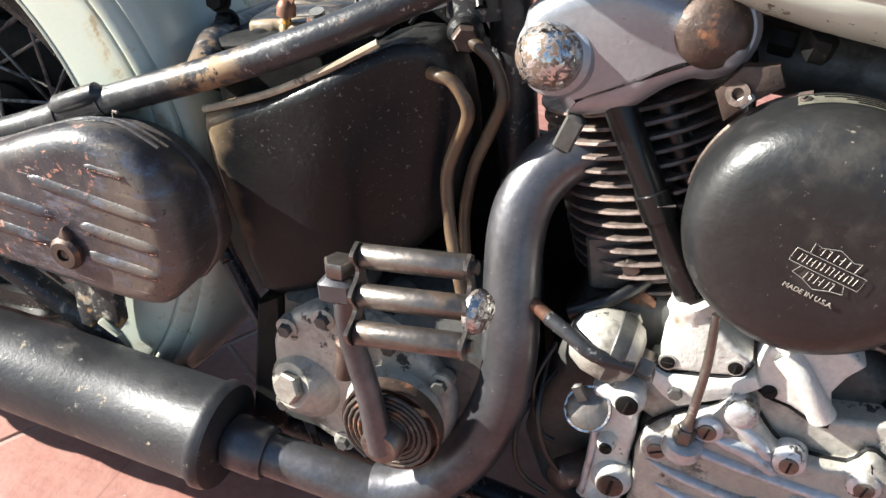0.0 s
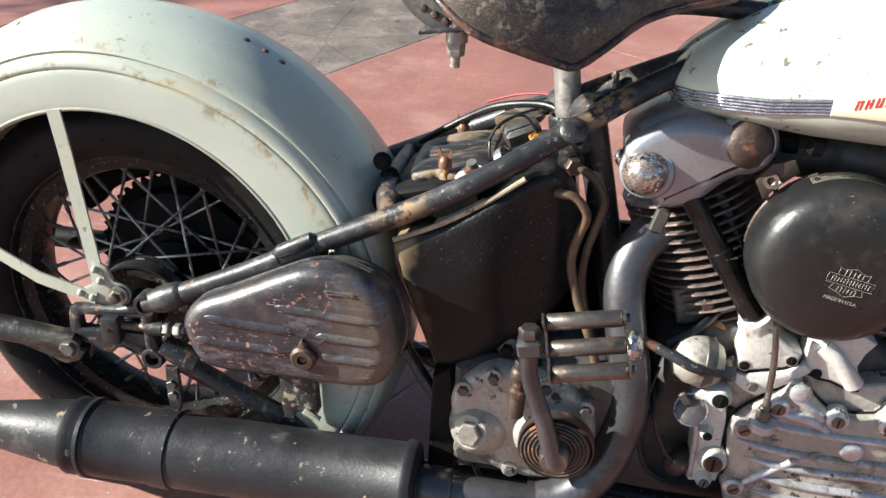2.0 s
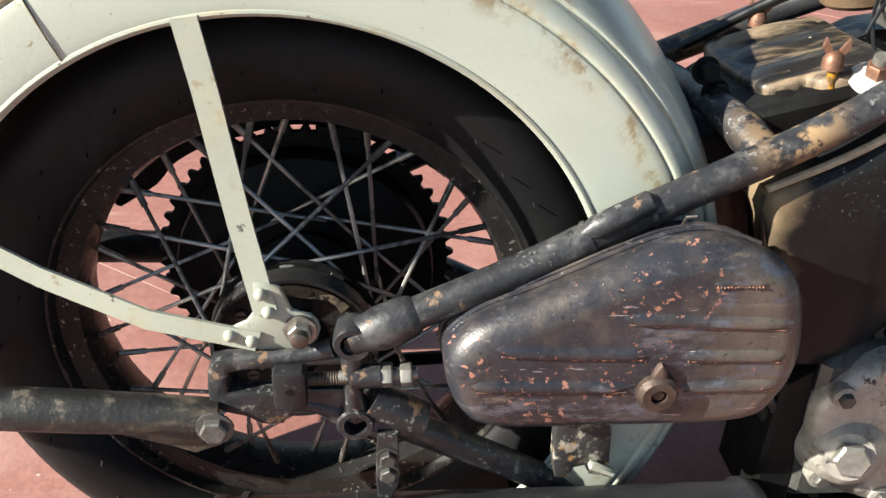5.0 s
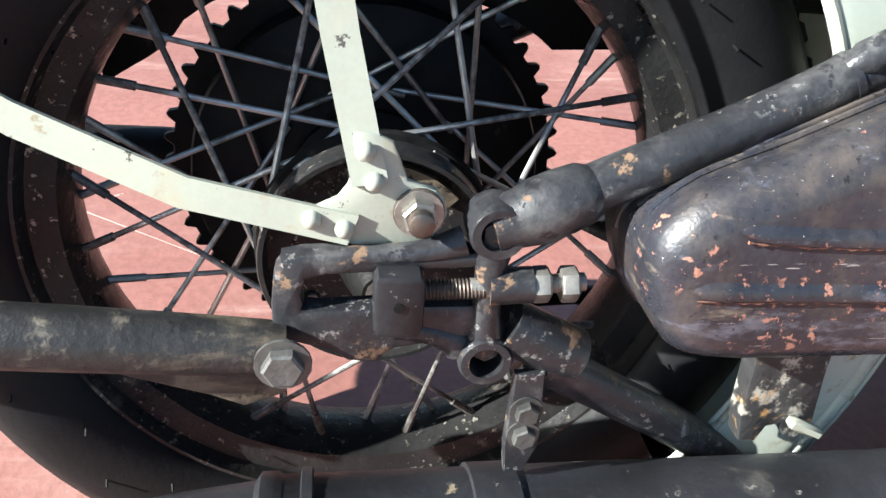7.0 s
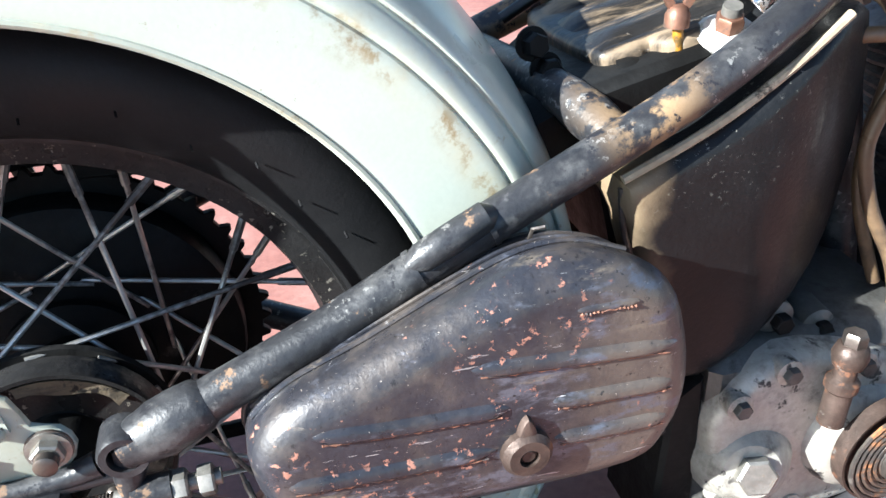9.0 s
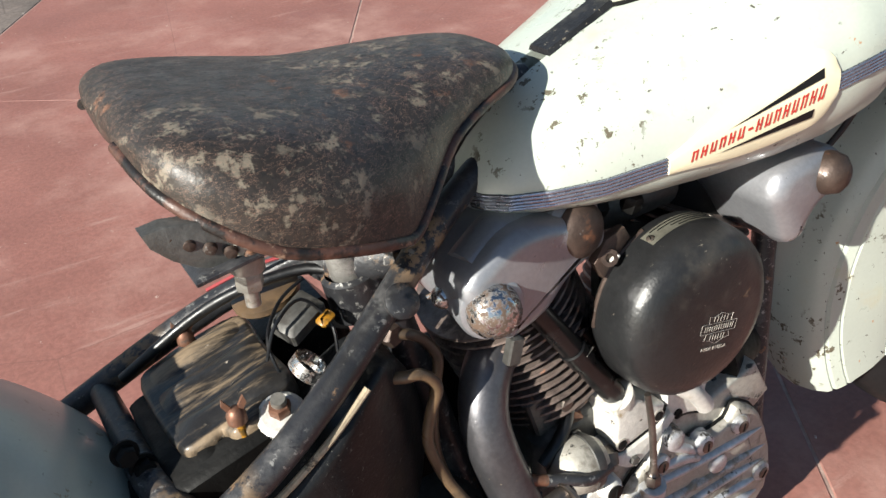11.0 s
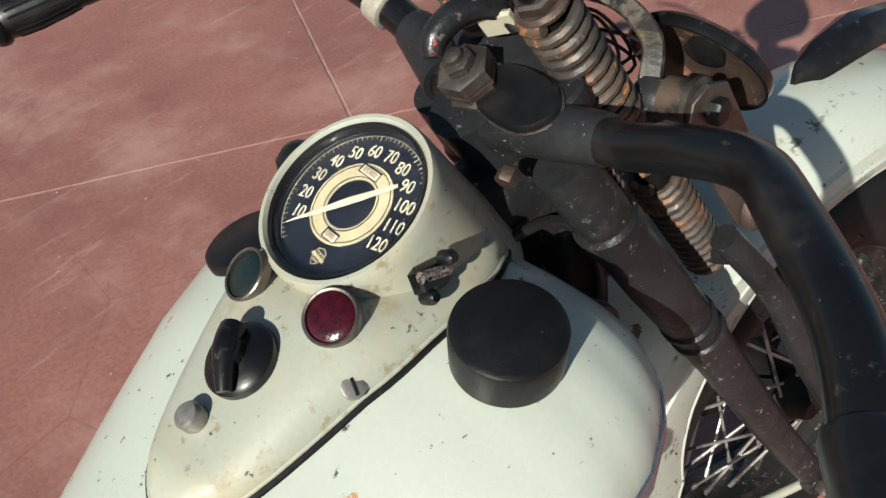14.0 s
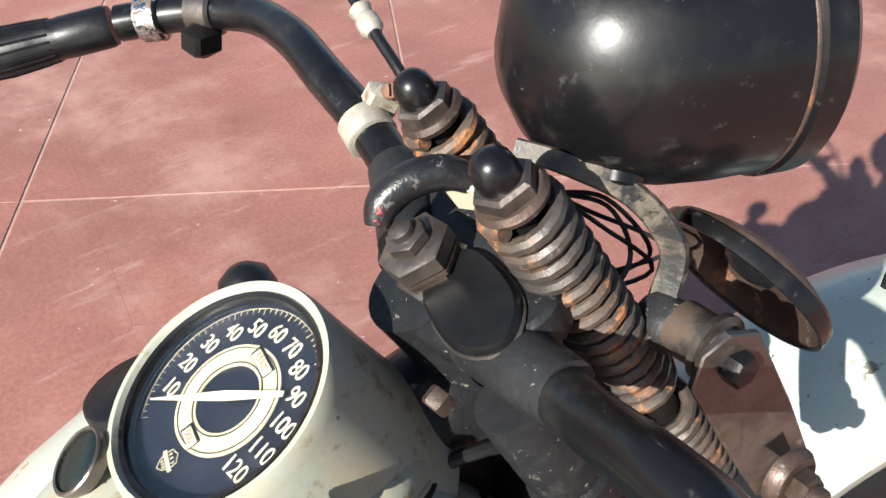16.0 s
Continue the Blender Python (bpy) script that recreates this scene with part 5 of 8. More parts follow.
def gearbox():
    g = part("gearbox", Shape().box((0.56, -0.06, 0.215), (0.21, 0.15, 0.18), None, 0.015), alu_dark, bike, "oily aluminium gearbox with a kick-starter cover")
    for x, z in ((0.47, 0.305), (0.52, 0.315), (0.56, 0.30)):
        part("case_lug", Shape().lathe([(0.017, -0.02), (0.015, 0.006), (0.010, 0.009)], (x, -0.105, z), RIGHT, 20), alu_dark, g)
        part("lug_nut", Shape().hexnut((x, -0.114, z), RIGHT, 0.0085, 0.010), dark_void, g)
    cover = [(0.452, 0.245), (0.462, 0.272), (0.480, 0.292), (0.510, 0.304), (0.560, 0.300), (0.610, 0.285), (0.640, 0.245), (0.642, 0.19), (0.620, 0.15), (0.56, 0.135), (0.500, 0.150), (0.462, 0.19)]
    part("kick_cover", Shape().slab(cover, -0.150, -0.10, 0.012, 3, 2), worn_alu, g, "dirty aluminium kick-starter cover")
    part("cover_neck", Shape().lathe([(0.050, 0), (0.046, 0.012), (0.035, 0.020), (0.02, 0.022)], (0.585, -0.148, 0.215), RIGHT, 32), worn_alu, g)
    part("filler_boss", Shape().lathe([(0.046, -0.03), (0.040, -0.004), (0.031, 0.012), (0.023, 0.020)], (0.487, -0.146, 0.208), (-0.25, -0.9, 0.25), 26), worn_alu, g)
    part("filler_plug", Shape().hexnut((0.484, -0.163, 0.212), (-0.25, -0.9, 0.25), 0.0165, 0.012), bolt_steel, g)
    for x, z in ((0.470, 0.270), (0.508, 0.294), (0.575, 0.287), (0.627, 0.262), (0.536, 0.150), (0.470, 0.176), (0.62, 0.165)):
        part("cover_stud", Shape().lathe([(0.011, -0.01), (0.011, 0.003), (0.007, 0.004)], (x, -0.149, z), RIGHT, 18), worn_alu, g)
        part("cover_nut", Shape().hexnut((x, -0.150, z), RIGHT, 0.0072, 0.009), alu_dark, g)
    f = Shape().lathe([(0.010, -0.03), (0.010, 0.0), (0.0125, 0.003), (0.0125, 0.010), (0.009, 0.013), (0.008, 0.022), (0.0115, 0.024), (0.0135, 0.032), (0.0115, 0.040), (0.009, 0.042)], (0.541, -0.168, 0.283), (0.05, 0.0, 1), 20)
    part("breather", f, rust_steel, g, "rusty brass breather fitting")
    part("breather_nut", Shape().hexnut((0.543, -0.168, 0.323), (0.05, 0, 1), 0.009, 0.012), old_steel, g)
    # dark plate and brackets round the gearbox
    part("mount_plate", Shape().slab([(0.425, 0.27), (0.452, 0.285), (0.46, 0.12), (0.42, 0.12)], -0.13, -0.05, 0.004, 1, 0), dark_void, g)
    part("stop_lever", Shape().tube([(0.386, -0.120, 0.30), (0.41, -0.122, 0.26), (0.455, -0.124, 0.19), (0.50, -0.13, 0.10)], 0.0045, 8, 3), frame_black, bike)
    part("brake_rod", Shape().tube([(0.36, -0.10, 0.34), (0.42, -0.105, 0.24), (0.47, -0.11, 0.13)], 0.0035, 8), frame_black, bike)
    # flat coil return spring
    pts = []
    for i in range(120):
        a, r = i * 0.30, 0.016 + i * 0.000235
        pts.append((0.594 + r * math.cos(a), -0.190 + 0.00001 * i, 0.222 + r * math.sin(a)))
    k = part("kick_arm", Shape().tube([(0.594, -0.203, 0.214), (0.577, -0.203, 0.275), (0.556, -0.203, 0.335), (0.553, -0.206, 0.372)], [0.0125, 0.0115, 0.0105, 0.011], 18, 5), pipe_steel, bike, "dark steel kick-starter arm")
    part("return_spring", Shape().tube(pts, 0.0021, 6), spring_steel, k, "flat coil spring")
    part("spring_cup", Shape().lathe([(0.048, -0.004), (0.048, 0.010), (0.046, 0.010), (0.044, 0.0), (0.01, 0.0)], (0.594, -0.175, 0.222), RIGHT, 40), rust_steel, k)
    part("arm_boss", Shape().lathe([(0.019, 0), (0.019, 0.022), (0.016, 0.026)], (0.594, -0.185, 0.220), RIGHT, 24), old_steel, k)
    part("arm_head", Shape().box((0.554, -0.218, 0.392), (0.028, 0.034, 0.024), pose(0, 0, 0, 0, -10, 0), 0.005), pipe_steel, k)
    part("pedal_bolt", Shape().hexnut((0.553, -0.222, 0.404), (-0.1, 0, 1), 0.0125, 0.013), old_steel, k)
    rows = (((0.569, -0.220, 0.424), (0.652, -0.219, 0.440)), ((0.576, -0.235, 0.399), (0.659, -0.233, 0.415)), ((0.581, -0.250, 0.376), (0.663, -0.246, 0.391)))
    for a, b in rows:
        part("pedal_roller", Shape().tube([a, vec(a).lerp(vec(b), 0.02), vec(a).lerp(vec(b), 0.98), b], [0.0085, 0.0098, 0.0098, 0.0085], 20), old_steel, k, "smooth steel pedal roller")
        part("roller_end", Shape().tube([vec(b), vec(b) + vec((0.008, 0, 0.002))], 0.005, 12), old_steel, k)
    for i in (0, 1):
        e = [vec(r[i]) + vec((-0.002 + 0.004 * i, 0, 0)) for r in rows]
        d = (e[2] - e[0]).normalized()
        q = spline([e[0] - d * 0.010, e[0] + vec((0, -0.004, 0)), (e[0] + e[1]) / 2 + vec((0, 0.004, 0)), e[1] + vec((0, -0.004, 0)), (e[1] + e[2]) / 2 + vec((0, 0.004, 0)), e[2] + vec((0, -0.004, 0)), e[2] + d * 0.010], 5)
        u = vec((0.0016, 0, 0))
        w = vec((0, 0.85, -0.53)).normalized()
        ring = []
        for j, c in enumerate(q):
            h = 0.0100 + 0.0035 * math.cos(j / (len(q) - 1) * 6 * math.pi + math.pi)
            ring.append([c + u + w * h, c - u + w * h, c - u - w * h, c + u - w * h])
        part("pedal_plate", Shape().loft(ring), old_steel, k)
    part("pedal_button", Shape().lathe([(0.0165, 0), (0.0175, 0.004), (0.014, 0.010), (0.003, 0.012)], (0.664, -0.231, 0.413), (1, -0.25, 0.2), 24), chrome, k, "domed pedal end with chrome worn to brass")


def engine():
    case = part("crankcase", Shape().slab([(0.70, 0.16), (0.72, 0.30), (0.76, 0.36), (0.95, 0.37), (1.04, 0.30), (1.05, 0.15), (0.95, 0.06), (0.78, 0.06)], -0.075, 0.09, 0.02, 3, 2), alu_dark, bike, "oily cast aluminium crankcase")
    crank = vec((0.862, 0, 0.20))
    for name, lean_ in (("rear", -0.383), ("front", 0.383)):
        ax = vec((lean_, 0, 0.924))
        c = part("cylinder", Shape().lathe([(0.056, 0.15), (0.052, 0.165), (0.050, 0.30), (0.058, 0.32), (0.055, 0.40), (0.03, 0.41)], crank, ax, 32), dark_void, bike, "black finned " + name + " cylinder")
        for i in range(15):
            h = 0.180 + i * 0.0125
            r = 0.086 if i > 1 else 0.07
            u, w, a = frame_of(ax)
            prof = [(0.05, h), (r - 0.001, h), (r, h + 0.0014), (r - 0.001, h + 0.0034), (0.05, h + 0.0044)]
            part("fin", Shape().lathe(prof, crank, ax, 36, caps=False, up=(0, 1, 0)), fin_steel, c)
    # rear rocker box
    o = [(0.638, 0.572), (0.638, 0.595), (0.652, 0.609), (0.675, 0.624), (0.700, 0.633), (0.735, 0.632), (0.770, 0.622), (0.797, 0.609), (0.801, 0.592), (0.792, 0.580), (0.765, 0.568), (0.749, 0.556), (0.735, 0.541), (0.722, 0.532), (0.700, 0.524), (0.682, 0.521), (0.672, 0.535), (0.655, 0.543), (0.643, 0.555)]
    r = part("rocker_box", Shape().slab(o, -0.104, 0.02, 0.017, 5, 2), rocker_grey, bike, "smooth grey rocker box")
    part("shaft_boss", Shape().lathe([(0.0335, -0.09), (0.0335, -0.008), (0.031, -0.002), (0.027, 0.0)], (0.664, -0.103, 0.568), (-0.22, -0.95, 0.12), 36), rocker_grey, r)
    part("box_ridge", Shape().tube([(0.660, -0.070, 0.592), (0.700, -0.062, 0.607), (0.740, -0.052, 0.612), (0.785, -0.050, 0.600)], [0.026, 0.031, 0.030, 0.022], 24, 4), rocker_grey, r)
    part("rocker_cap", Shape().lathe([(0.026, -0.012), (0.0265, 0), (0.024, 0.010), (0.017, 0.017), (0.008, 0.021), (0.0005, 0.022)], (0.663, -0.105, 0.5675), (-0.25, -0.95, 0.1), 32), chrome, r, "domed chrome cap pitted with rust")
    part("rocker_cap", Shape().lathe([(0.029, -0.02), (0.029, 0), (0.026, 0.008), (0.018, 0.014), (0.006, 0.016)], (0.772, -0.092, 0.607), (0.15, -0.95, 0.15), 32), rust_steel, r, "rusted domed cap")
    part("cap_collar", Shape().lathe([(0.036, -0.06), (0.036, -0.006), (0.031, 0.0)], (0.772, -0.092, 0.607), (0.15, -0.95, 0.15), 32), rocker_grey, r)
    part("spark_boss", Shape().hexnut((0.815, -0.055, 0.600), (1, -0.2, 0.0), 0.011, 0.018), dark_void, r)
    part("box_bracket", Shape().box((0.688, -0.095, 0.507), (0.016, 0.012, 0.035), pose(0, 0, 0, 0, 15, 0), 0.004), alu_dark, r)
    # front rocker box
    fr = part("rocker_box", Shape().slab([(0.985, 0.566), (0.975, 0.59), (0.99, 0.618), (1.03, 0.626), (1.075, 0.618), (1.088, 0.596), (1.075, 0.572), (1.045, 0.556), (1.03, 0.530), (1.005, 0.528)], -0.152, 0.0, 0.020, 5, 3), rocker_grey, bike, "smooth grey front rocker box")
    part("rocker_cap", Shape().lathe([(0.023, -0.012), (0.0235, 0), (0.020, 0.012), (0.012, 0.018), (0.0005, 0.020)], (1.056, -0.150, 0.598), (0.2, -0.95, 0.1), 28), rust_steel, fr, "domed cap, chrome gone to rust")
    # push rod tubes
    for x, y in ((0, 0), (0.032, 0.028)):
        a, b = vec((0.718 + x, -0.088 + y, 0.540)), vec((0.820 + x * 0.9, -0.094 + y, 0.383))
        t = part("pushrod_tube", Shape().tube([a, a.lerp(b, 0.42), a.lerp(b, 0.425), a.lerp(b, 0.55), a.lerp(b, 0.555), b], [0.0128, 0.0128, 0.0152, 0.0152, 0.0135, 0.0135], 20), gloss_black, bike, "black pushrod cover tube")
        part("tube_clip", Shape().tube([a.lerp(b, 0.46) + vec((0.004, -0.014, 0)), a.lerp(b, 0.475) + vec((0.016, -0.008, 0.004))], 0.0012, 6), bolt_steel, t)
    for a, b in (((0.955, -0.09, 0.53), (0.900, -0.095, 0.36)), ((0.985, -0.07, 0.53), (0.93, -0.08, 0.35))):
        part("pushrod_tube", Shape().tube([a, vec(a).lerp(vec(b), 0.5), b], [0.0128, 0.0145, 0.0135], 18), gloss_black, bike, "black pushrod cover tube")
    # tappet blocks, pale cast metal
    rear = [(0.800, 0.384), (0.812, 0.390), (0.828, 0.3875), (0.842, 0.378), (0.8595, 0.3640), (0.8765, 0.3555), (0.8722, 0.3400), (0.8594, 0.3325), (0.835, 0.3265), (0.8144, 0.3217), (0.8070, 0.3260), (0.803, 0.345), (0.806, 0.362)]
    tb = part("tappet_block", Shape().slab(rear, -0.112, -0.05, 0.005, 3, 1), alu_pale, bike, "pale cast rear tappet block")
    part("tappet_cup", Shape().lathe([(0.017, -0.02), (0.0185, 0.0), (0.021, 0.006), (0.021, 0.012), (0.017, 0.014)], (0.823, -0.094, 0.377), (-0.48, 0, 0.85), 26), alu_pale, tb)
    part("block_gasket", Shape().tube([(x, -0.110, z) for x, z in ((0.806, 0.3235), (0.8144, 0.3200), (0.835, 0.3250), (0.8594, 0.3310), (0.873, 0.3385), (0.878, 0.353))], 0.0016, 6, 3), dark_void, tb)
    part("block_base", Shape().slab([(0.804, 0.321), (0.815, 0.3185), (0.860, 0.330), (0.873, 0.338), (0.882, 0.344), (0.890, 0.333), (0.874, 0.3165), (0.850, 0.301), (0.832, 0.289), (0.816, 0.296), (0.805, 0.305)], -0.116, -0.05, 0.004, 2, 1), alu_pale, tb)
    for x, z in ((0.8125, 0.331), (0.8655, 0.345)):
        part("screw_hole", Shape().lathe([(0.0080, -0.002), (0.0080, 0.0006), (0.0062, 0.0007)], (x, -0.1122, z), RIGHT, 20), worn_alu, tb)
        screws(tb, [(x, -0.1126, z)], RIGHT, 0.0062, 0.0014, dark_void, "block_screw")
    part("base_plug", Shape().hexnut((0.826, -0.116, 0.305), RIGHT, 0.0065, 0.005), alu_dark, tb)
    front = [(0.8806, 0.354), (0.8838, 0.373), (0.908, 0.380), (0.9385, 0.391), (0.9577, 0.3785), (0.9483, 0.3627), (0.9425, 0.3447), (0.9500, 0.3232), (0.9508, 0.3108), (0.9391, 0.3112), (0.9176, 0.3200), (0.8988, 0.3230), (0.8852, 0.331)]
    fb = part("tappet_block", Shape().slab(front, -0.110, -0.05, 0.005, 3, 1), alu_pale, bike, "pale cast front tappet block")
    part("block_web", Shape().tube([(0.900, -0.104, 0.368), (0.922, -0.112, 0.348), (0.943, -0.108, 0.320)], [0.014, 0.010, 0.012], 16, 4), alu_pale, fb)
    part("block_gasket", Shape().tube([(x, -0.106, z) for x, z in ((0.884, 0.330), (0.899, 0.3215), (0.9176, 0.3185), (0.9391, 0.3095), (0.952, 0.3095))], 0.0018, 6, 3), dark_void, fb)
    for x, z in ((0.8975, 0.330), (0.9445, 0.3185)):
        screws(fb, [(x, -0.1105, z)], RIGHT, 0.0066, 0.002, dark_void, "block_screw")
    part("case_face", Shape().slab([(0.790, 0.270), (0.800, 0.318), (0.885, 0.352), (0.900, 0.326), (0.955, 0.316), (1.035, 0.335), (1.065, 0.280), (1.00, 0.235), (0.85, 0.240)], -0.104, -0.06, 0.006, 3, 1), worn_alu, bike, "weathered beige crankcase face")
    part("drain_rod", Shape().tube([(0.836, -0.124, 0.398), (0.842, -0.127, 0.350), (0.8435, -0.130, 0.296), (0.843, -0.130, 0.284)], [0.0038, 0.0042, 0.0042, 0.007], 10, 3), old_steel, bike, "thin dark rod")
    part("rod_nut", Shape().hexnut((0.843, -0.130, 0.268), (0, 0, 1), 0.0095, 0.015), old_steel, bike)
    part("rod_boss", Shape().lathe([(0.018, -0.014), (0.0165, -0.002), (0.012, 0.0)], (0.845, -0.128, 0.268), (0, -0.25, 1), 24), alu, bike)
    # gear cover with its curved ribs
    cv = [(0.815, 0.150), (0.8165, 0.175), (0.8085, 0.229), (0.8125, 0.253), (0.8273, 0.2730), (0.8471, 0.290), (0.8626, 0.304), (0.8702, 0.318), (0.8834, 0.3205), (0.8952, 0.306), (0.9155, 0.286), (0.9365, 0.2785), (0.9759, 0.282), (0.9861, 0.300), (1.0007, 0.297), (1.03, 0.27), (1.058, 0.20), (1.058, 0.13), (1.00, 0.085), (0.88, 0.075), (0.83, 0.10)]
    cover = part("gear_cover", Shape().slab(cv, -0.122, -0.06, 0.008, 3, 2), worn_alu, bike, "polished cast gear cover with curved ribs and screws")
    part("cover_gasket", Shape().tube([(x, -0.1085, z) for x, z in cv], 0.0026, 6, 3), dark_void, cover)
    ribs = (((0.830, 0.2600), (0.862, 0.2550), (0.900, 0.2510), (0.945, 0.2490), (0.990, 0.2485), (1.035, 0.246)), ((0.819, 0.2270), (0.850, 0.2200), (0.8876, 0.2155), (0.940, 0.2135), (0.995, 0.2140), (1.045, 0.212)),
            ((0.832, 0.2010), (0.870, 0.1945), (0.906, 0.1915), (0.945, 0.1915), (0.995, 0.1920), (1.045, 0.188)), ((0.845, 0.1740), (0.885, 0.1680), (0.930, 0.1650), (0.980, 0.1650), (1.010, 0.1640), (1.045, 0.160)),
            ((0.850, 0.1480), (0.890, 0.1430), (0.930, 0.1400), (0.980, 0.1400), (1.010, 0.1390), (1.040, 0.136)), ((0.822, 0.1450), (0.850, 0.1690), (0.878, 0.1920), (0.896, 0.2050), (0.914, 0.2160), (0.925, 0.222)),
            ((0.868, 0.3020), (0.880, 0.2980), (0.892, 0.2900), (0.902, 0.2830), (0.910, 0.2770), (0.920, 0.268)), ((0.862, 0.2720), (0.885, 0.2720), (0.900, 0.2690), (0.912, 0.2640), (0.920, 0.2600), (0.928, 0.256)))
    for n, pts in enumerate(ribs):
        wide = 0.0060 if n < 5 else 0.0072 if n == 5 else 0.0085
        line = spline([(x, 0, z) for x, z in pts], 4)
        rings = []
        for i, p in enumerate(line):
            f = i / (len(line) - 1)
            k = min(1.0, 5 * f + 0.12, 5 * (1 - f) + 0.12)
            rings.append([(p.x, -0.1215 - d * k, p.z + q * wide * k) for q, d in ((1.0, -0.003), (0.8, 0.002), (0.35, 0.0058), (-0.15, 0.0066), (-0.6, 0.0050), (-0.9, 0.001), (-1.0, -0.003))])
        part("rib", Shape().loft(rings, closed=False, caps=False), alu, cover, angle=60)
    for x, z, slot in ((0.8255, 0.2455, 1), (0.860, 0.283, 1), (0.931, 0.2745, 1), (0.9915, 0.2735, 1), (0.8815, 0.308, 0), (0.8275, 0.150, 1), (0.957, 0.2300, 0), (1.04, 0.17, 1), (0.905, 0.11, 1), (0.99, 0.12, 1)):
        part("screw_boss", Shape().lathe([(0.0155, -0.012), (0.0135, 0.004), (0.0105, 0.0065), (0.004, 0.007)], (x, -0.122, z), RIGHT, 24), alu, cover)
        if slot:
            screws(cover, [(x, -0.1285, z)], RIGHT, 0.0082, 0.002, old_steel, "cover_screw")
    # oil pump and pipework behind the cover
    pump = part("oil_pump", Shape().slab([(0.757, 0.281), (0.782, 0.291), (0.800, 0.282), (0.806, 0.240), (0.806, 0.205), (0.812, 0.170), (0.808, 0.145), (0.772, 0.142), (0.768, 0.208), (0.765, 0.252)], -0.114, -0.05, 0.006, 3, 1), alu_pale, bike, "pale aluminium oil pump with screws and unions")
    part("pump_rib", Shape().tube([(0.772, -0.113, 0.150), (0.772, -0.114, 0.200), (0.769, -0.114, 0.245)], 0.004, 10, 3), alu, pump)
    for x, z, r_, mt in ((0.7965, 0.185, 0.0125, rust_steel), (0.790, 0.284, 0.0100, dark_void), (0.783, 0.228, 0.006, dark_void), (0.790, 0.152, 0.007, alu_dark)):
        part("pump_boss", Shape().lathe([(r_ * 1.6, -0.01), (r_ * 1.5, 0.008), (r_ * 1.1, 0.014)], (x, -0.113, z), RIGHT, 24), alu_pale, pump)
        screws(pump, [(x, -0.1268, z)], RIGHT, r_, 0.003, mt, "pump_screw")
    part("pump_cap", Shape().lathe([(0.018, 0), (0.0215, 0.006), (0.0215, 0.010), (0.016, 0.013), (0.008, 0.0145)], (0.760, -0.112, 0.254), (-0.15, -0.75, 0.6), 26), old_steel, pump, "dark round cap with a bright rim")
    part("cap_rim", Shape().lathe([(0.0190, 0.0125), (0.0212, 0.0125), (0.0212, 0.0105), (0.0190, 0.0105)], (0.760, -0.112, 0.254), (-0.15, -0.75, 0.6), 26, caps=False), chrome, pump)
    part("cap_tongue", Shape().box((0.748, -0.120, 0.276), (0.010, 0.006, 0.020), pose(0, 0, 0, 0, -35, 0), 0.002), alu_dark, pump)
    part("drain_plug", Shape().lathe([(0.016, -0.03), (0.016, 0.004), (0.013, 0.010), (0.009, 0.012)], (0.752, -0.112, 0.166), (-0.6, -0.75, 0.1), 22), rust_steel, pump, "rusty round drain plug")
    part("filter_bowl", Shape().lathe([(0.010, -0.036), (0.022, -0.030), (0.030, -0.016), (0.0325, 0.0), (0.030, 0.014), (0.024, 0.024), (0.016, 0.028)], (0.762, -0.100, 0.322), (1, 0, -0.12), 30), worn_alu, bike, "pale round pipe union with a dark band")
    part("bowl_band", Shape().lathe([(0.0318, 0), (0.0334, 0.002), (0.0322, 0.012), (0.030, 0.015)], (0.762, -0.100, 0.322), (1, 0, -0.12), 30, caps=False), alu_dark, bike)
    part("union_nut", Shape().hexnut((0.788, -0.106, 0.318), (1, -0.1, -0.1), 0.0135, 0.016), old_steel, bike)
    part("oil_pipe", Shape().tube([(0.705, -0.118, 0.345), (0.728, -0.126, 0.339), (0.752, -0.132, 0.331), (0.785, -0.122, 0.322)], 0.0068, 12, 4), frame_black, bike, "dark oil pipe")
    part("oil_pipe", Shape().tube([(0.672, -0.108, 0.356), (0.706, -0.118, 0.345)], 0.0062, 12), copper, bike)
    part("cable_sleeve", Shape().tube([(0.720, -0.09, 0.336), (0.745, -0.085, 0.352), (0.765, -0.075, 0.366), (0.79, -0.05, 0.385)], 0.0075, 12, 4), rubber, bike)
    part("copper_lug", Shape().box((0.778, -0.066, 0.352), (0.024, 0.012, 0.026), pose(0, 0, 0, 10, 20, 0), 0.005), copper, bike)
    part("lug_nut", Shape().hexnut((0.776, -0.072, 0.338), (0, -1, 0.2), 0.008, 0.008), bolt_steel, bike)
    part("timer_block", Shape().box((0.748, -0.045, 0.385), (0.05, 0.05, 0.06), pose(0, 0, 0, 0, -15, 0), 0.006), alu_dark, bike, "dark timer housing")
    part("timer_nut", Shape().hexnut((0.762, -0.072, 0.392), RIGHT, 0.009, 0.01), old_steel, bike)
    for p in (((0.715, -0.09, 0.30), (0.705, -0.11, 0.26), (0.72, -0.115, 0.215), (0.735, -0.115, 0.205)), ((0.71, -0.085, 0.28), (0.715, -0.12, 0.24), (0.73, -0.125, 0.20), (0.75, -0.12, 0.17)), ((0.72, -0.08, 0.26), (0.70, -0.12, 0.22), (0.71, -0.13, 0.17), (0.74, -0.12, 0.14))):
        part("wire_loop", Shape().tube(p, 0.0026, 8, 5), rubber, bike)
    part("generator", Shape().tube([(0.99, -0.07, 0.33), (1.10, -0.02, 0.30)], 0.035, 24), dark_void, bike)
    part("intake_manifold", Shape().tube([(0.80, -0.01, 0.575), (0.87, -0.02, 0.580), (0.95, -0.01, 0.575)], 0.030, 18), alu_dark, bike)
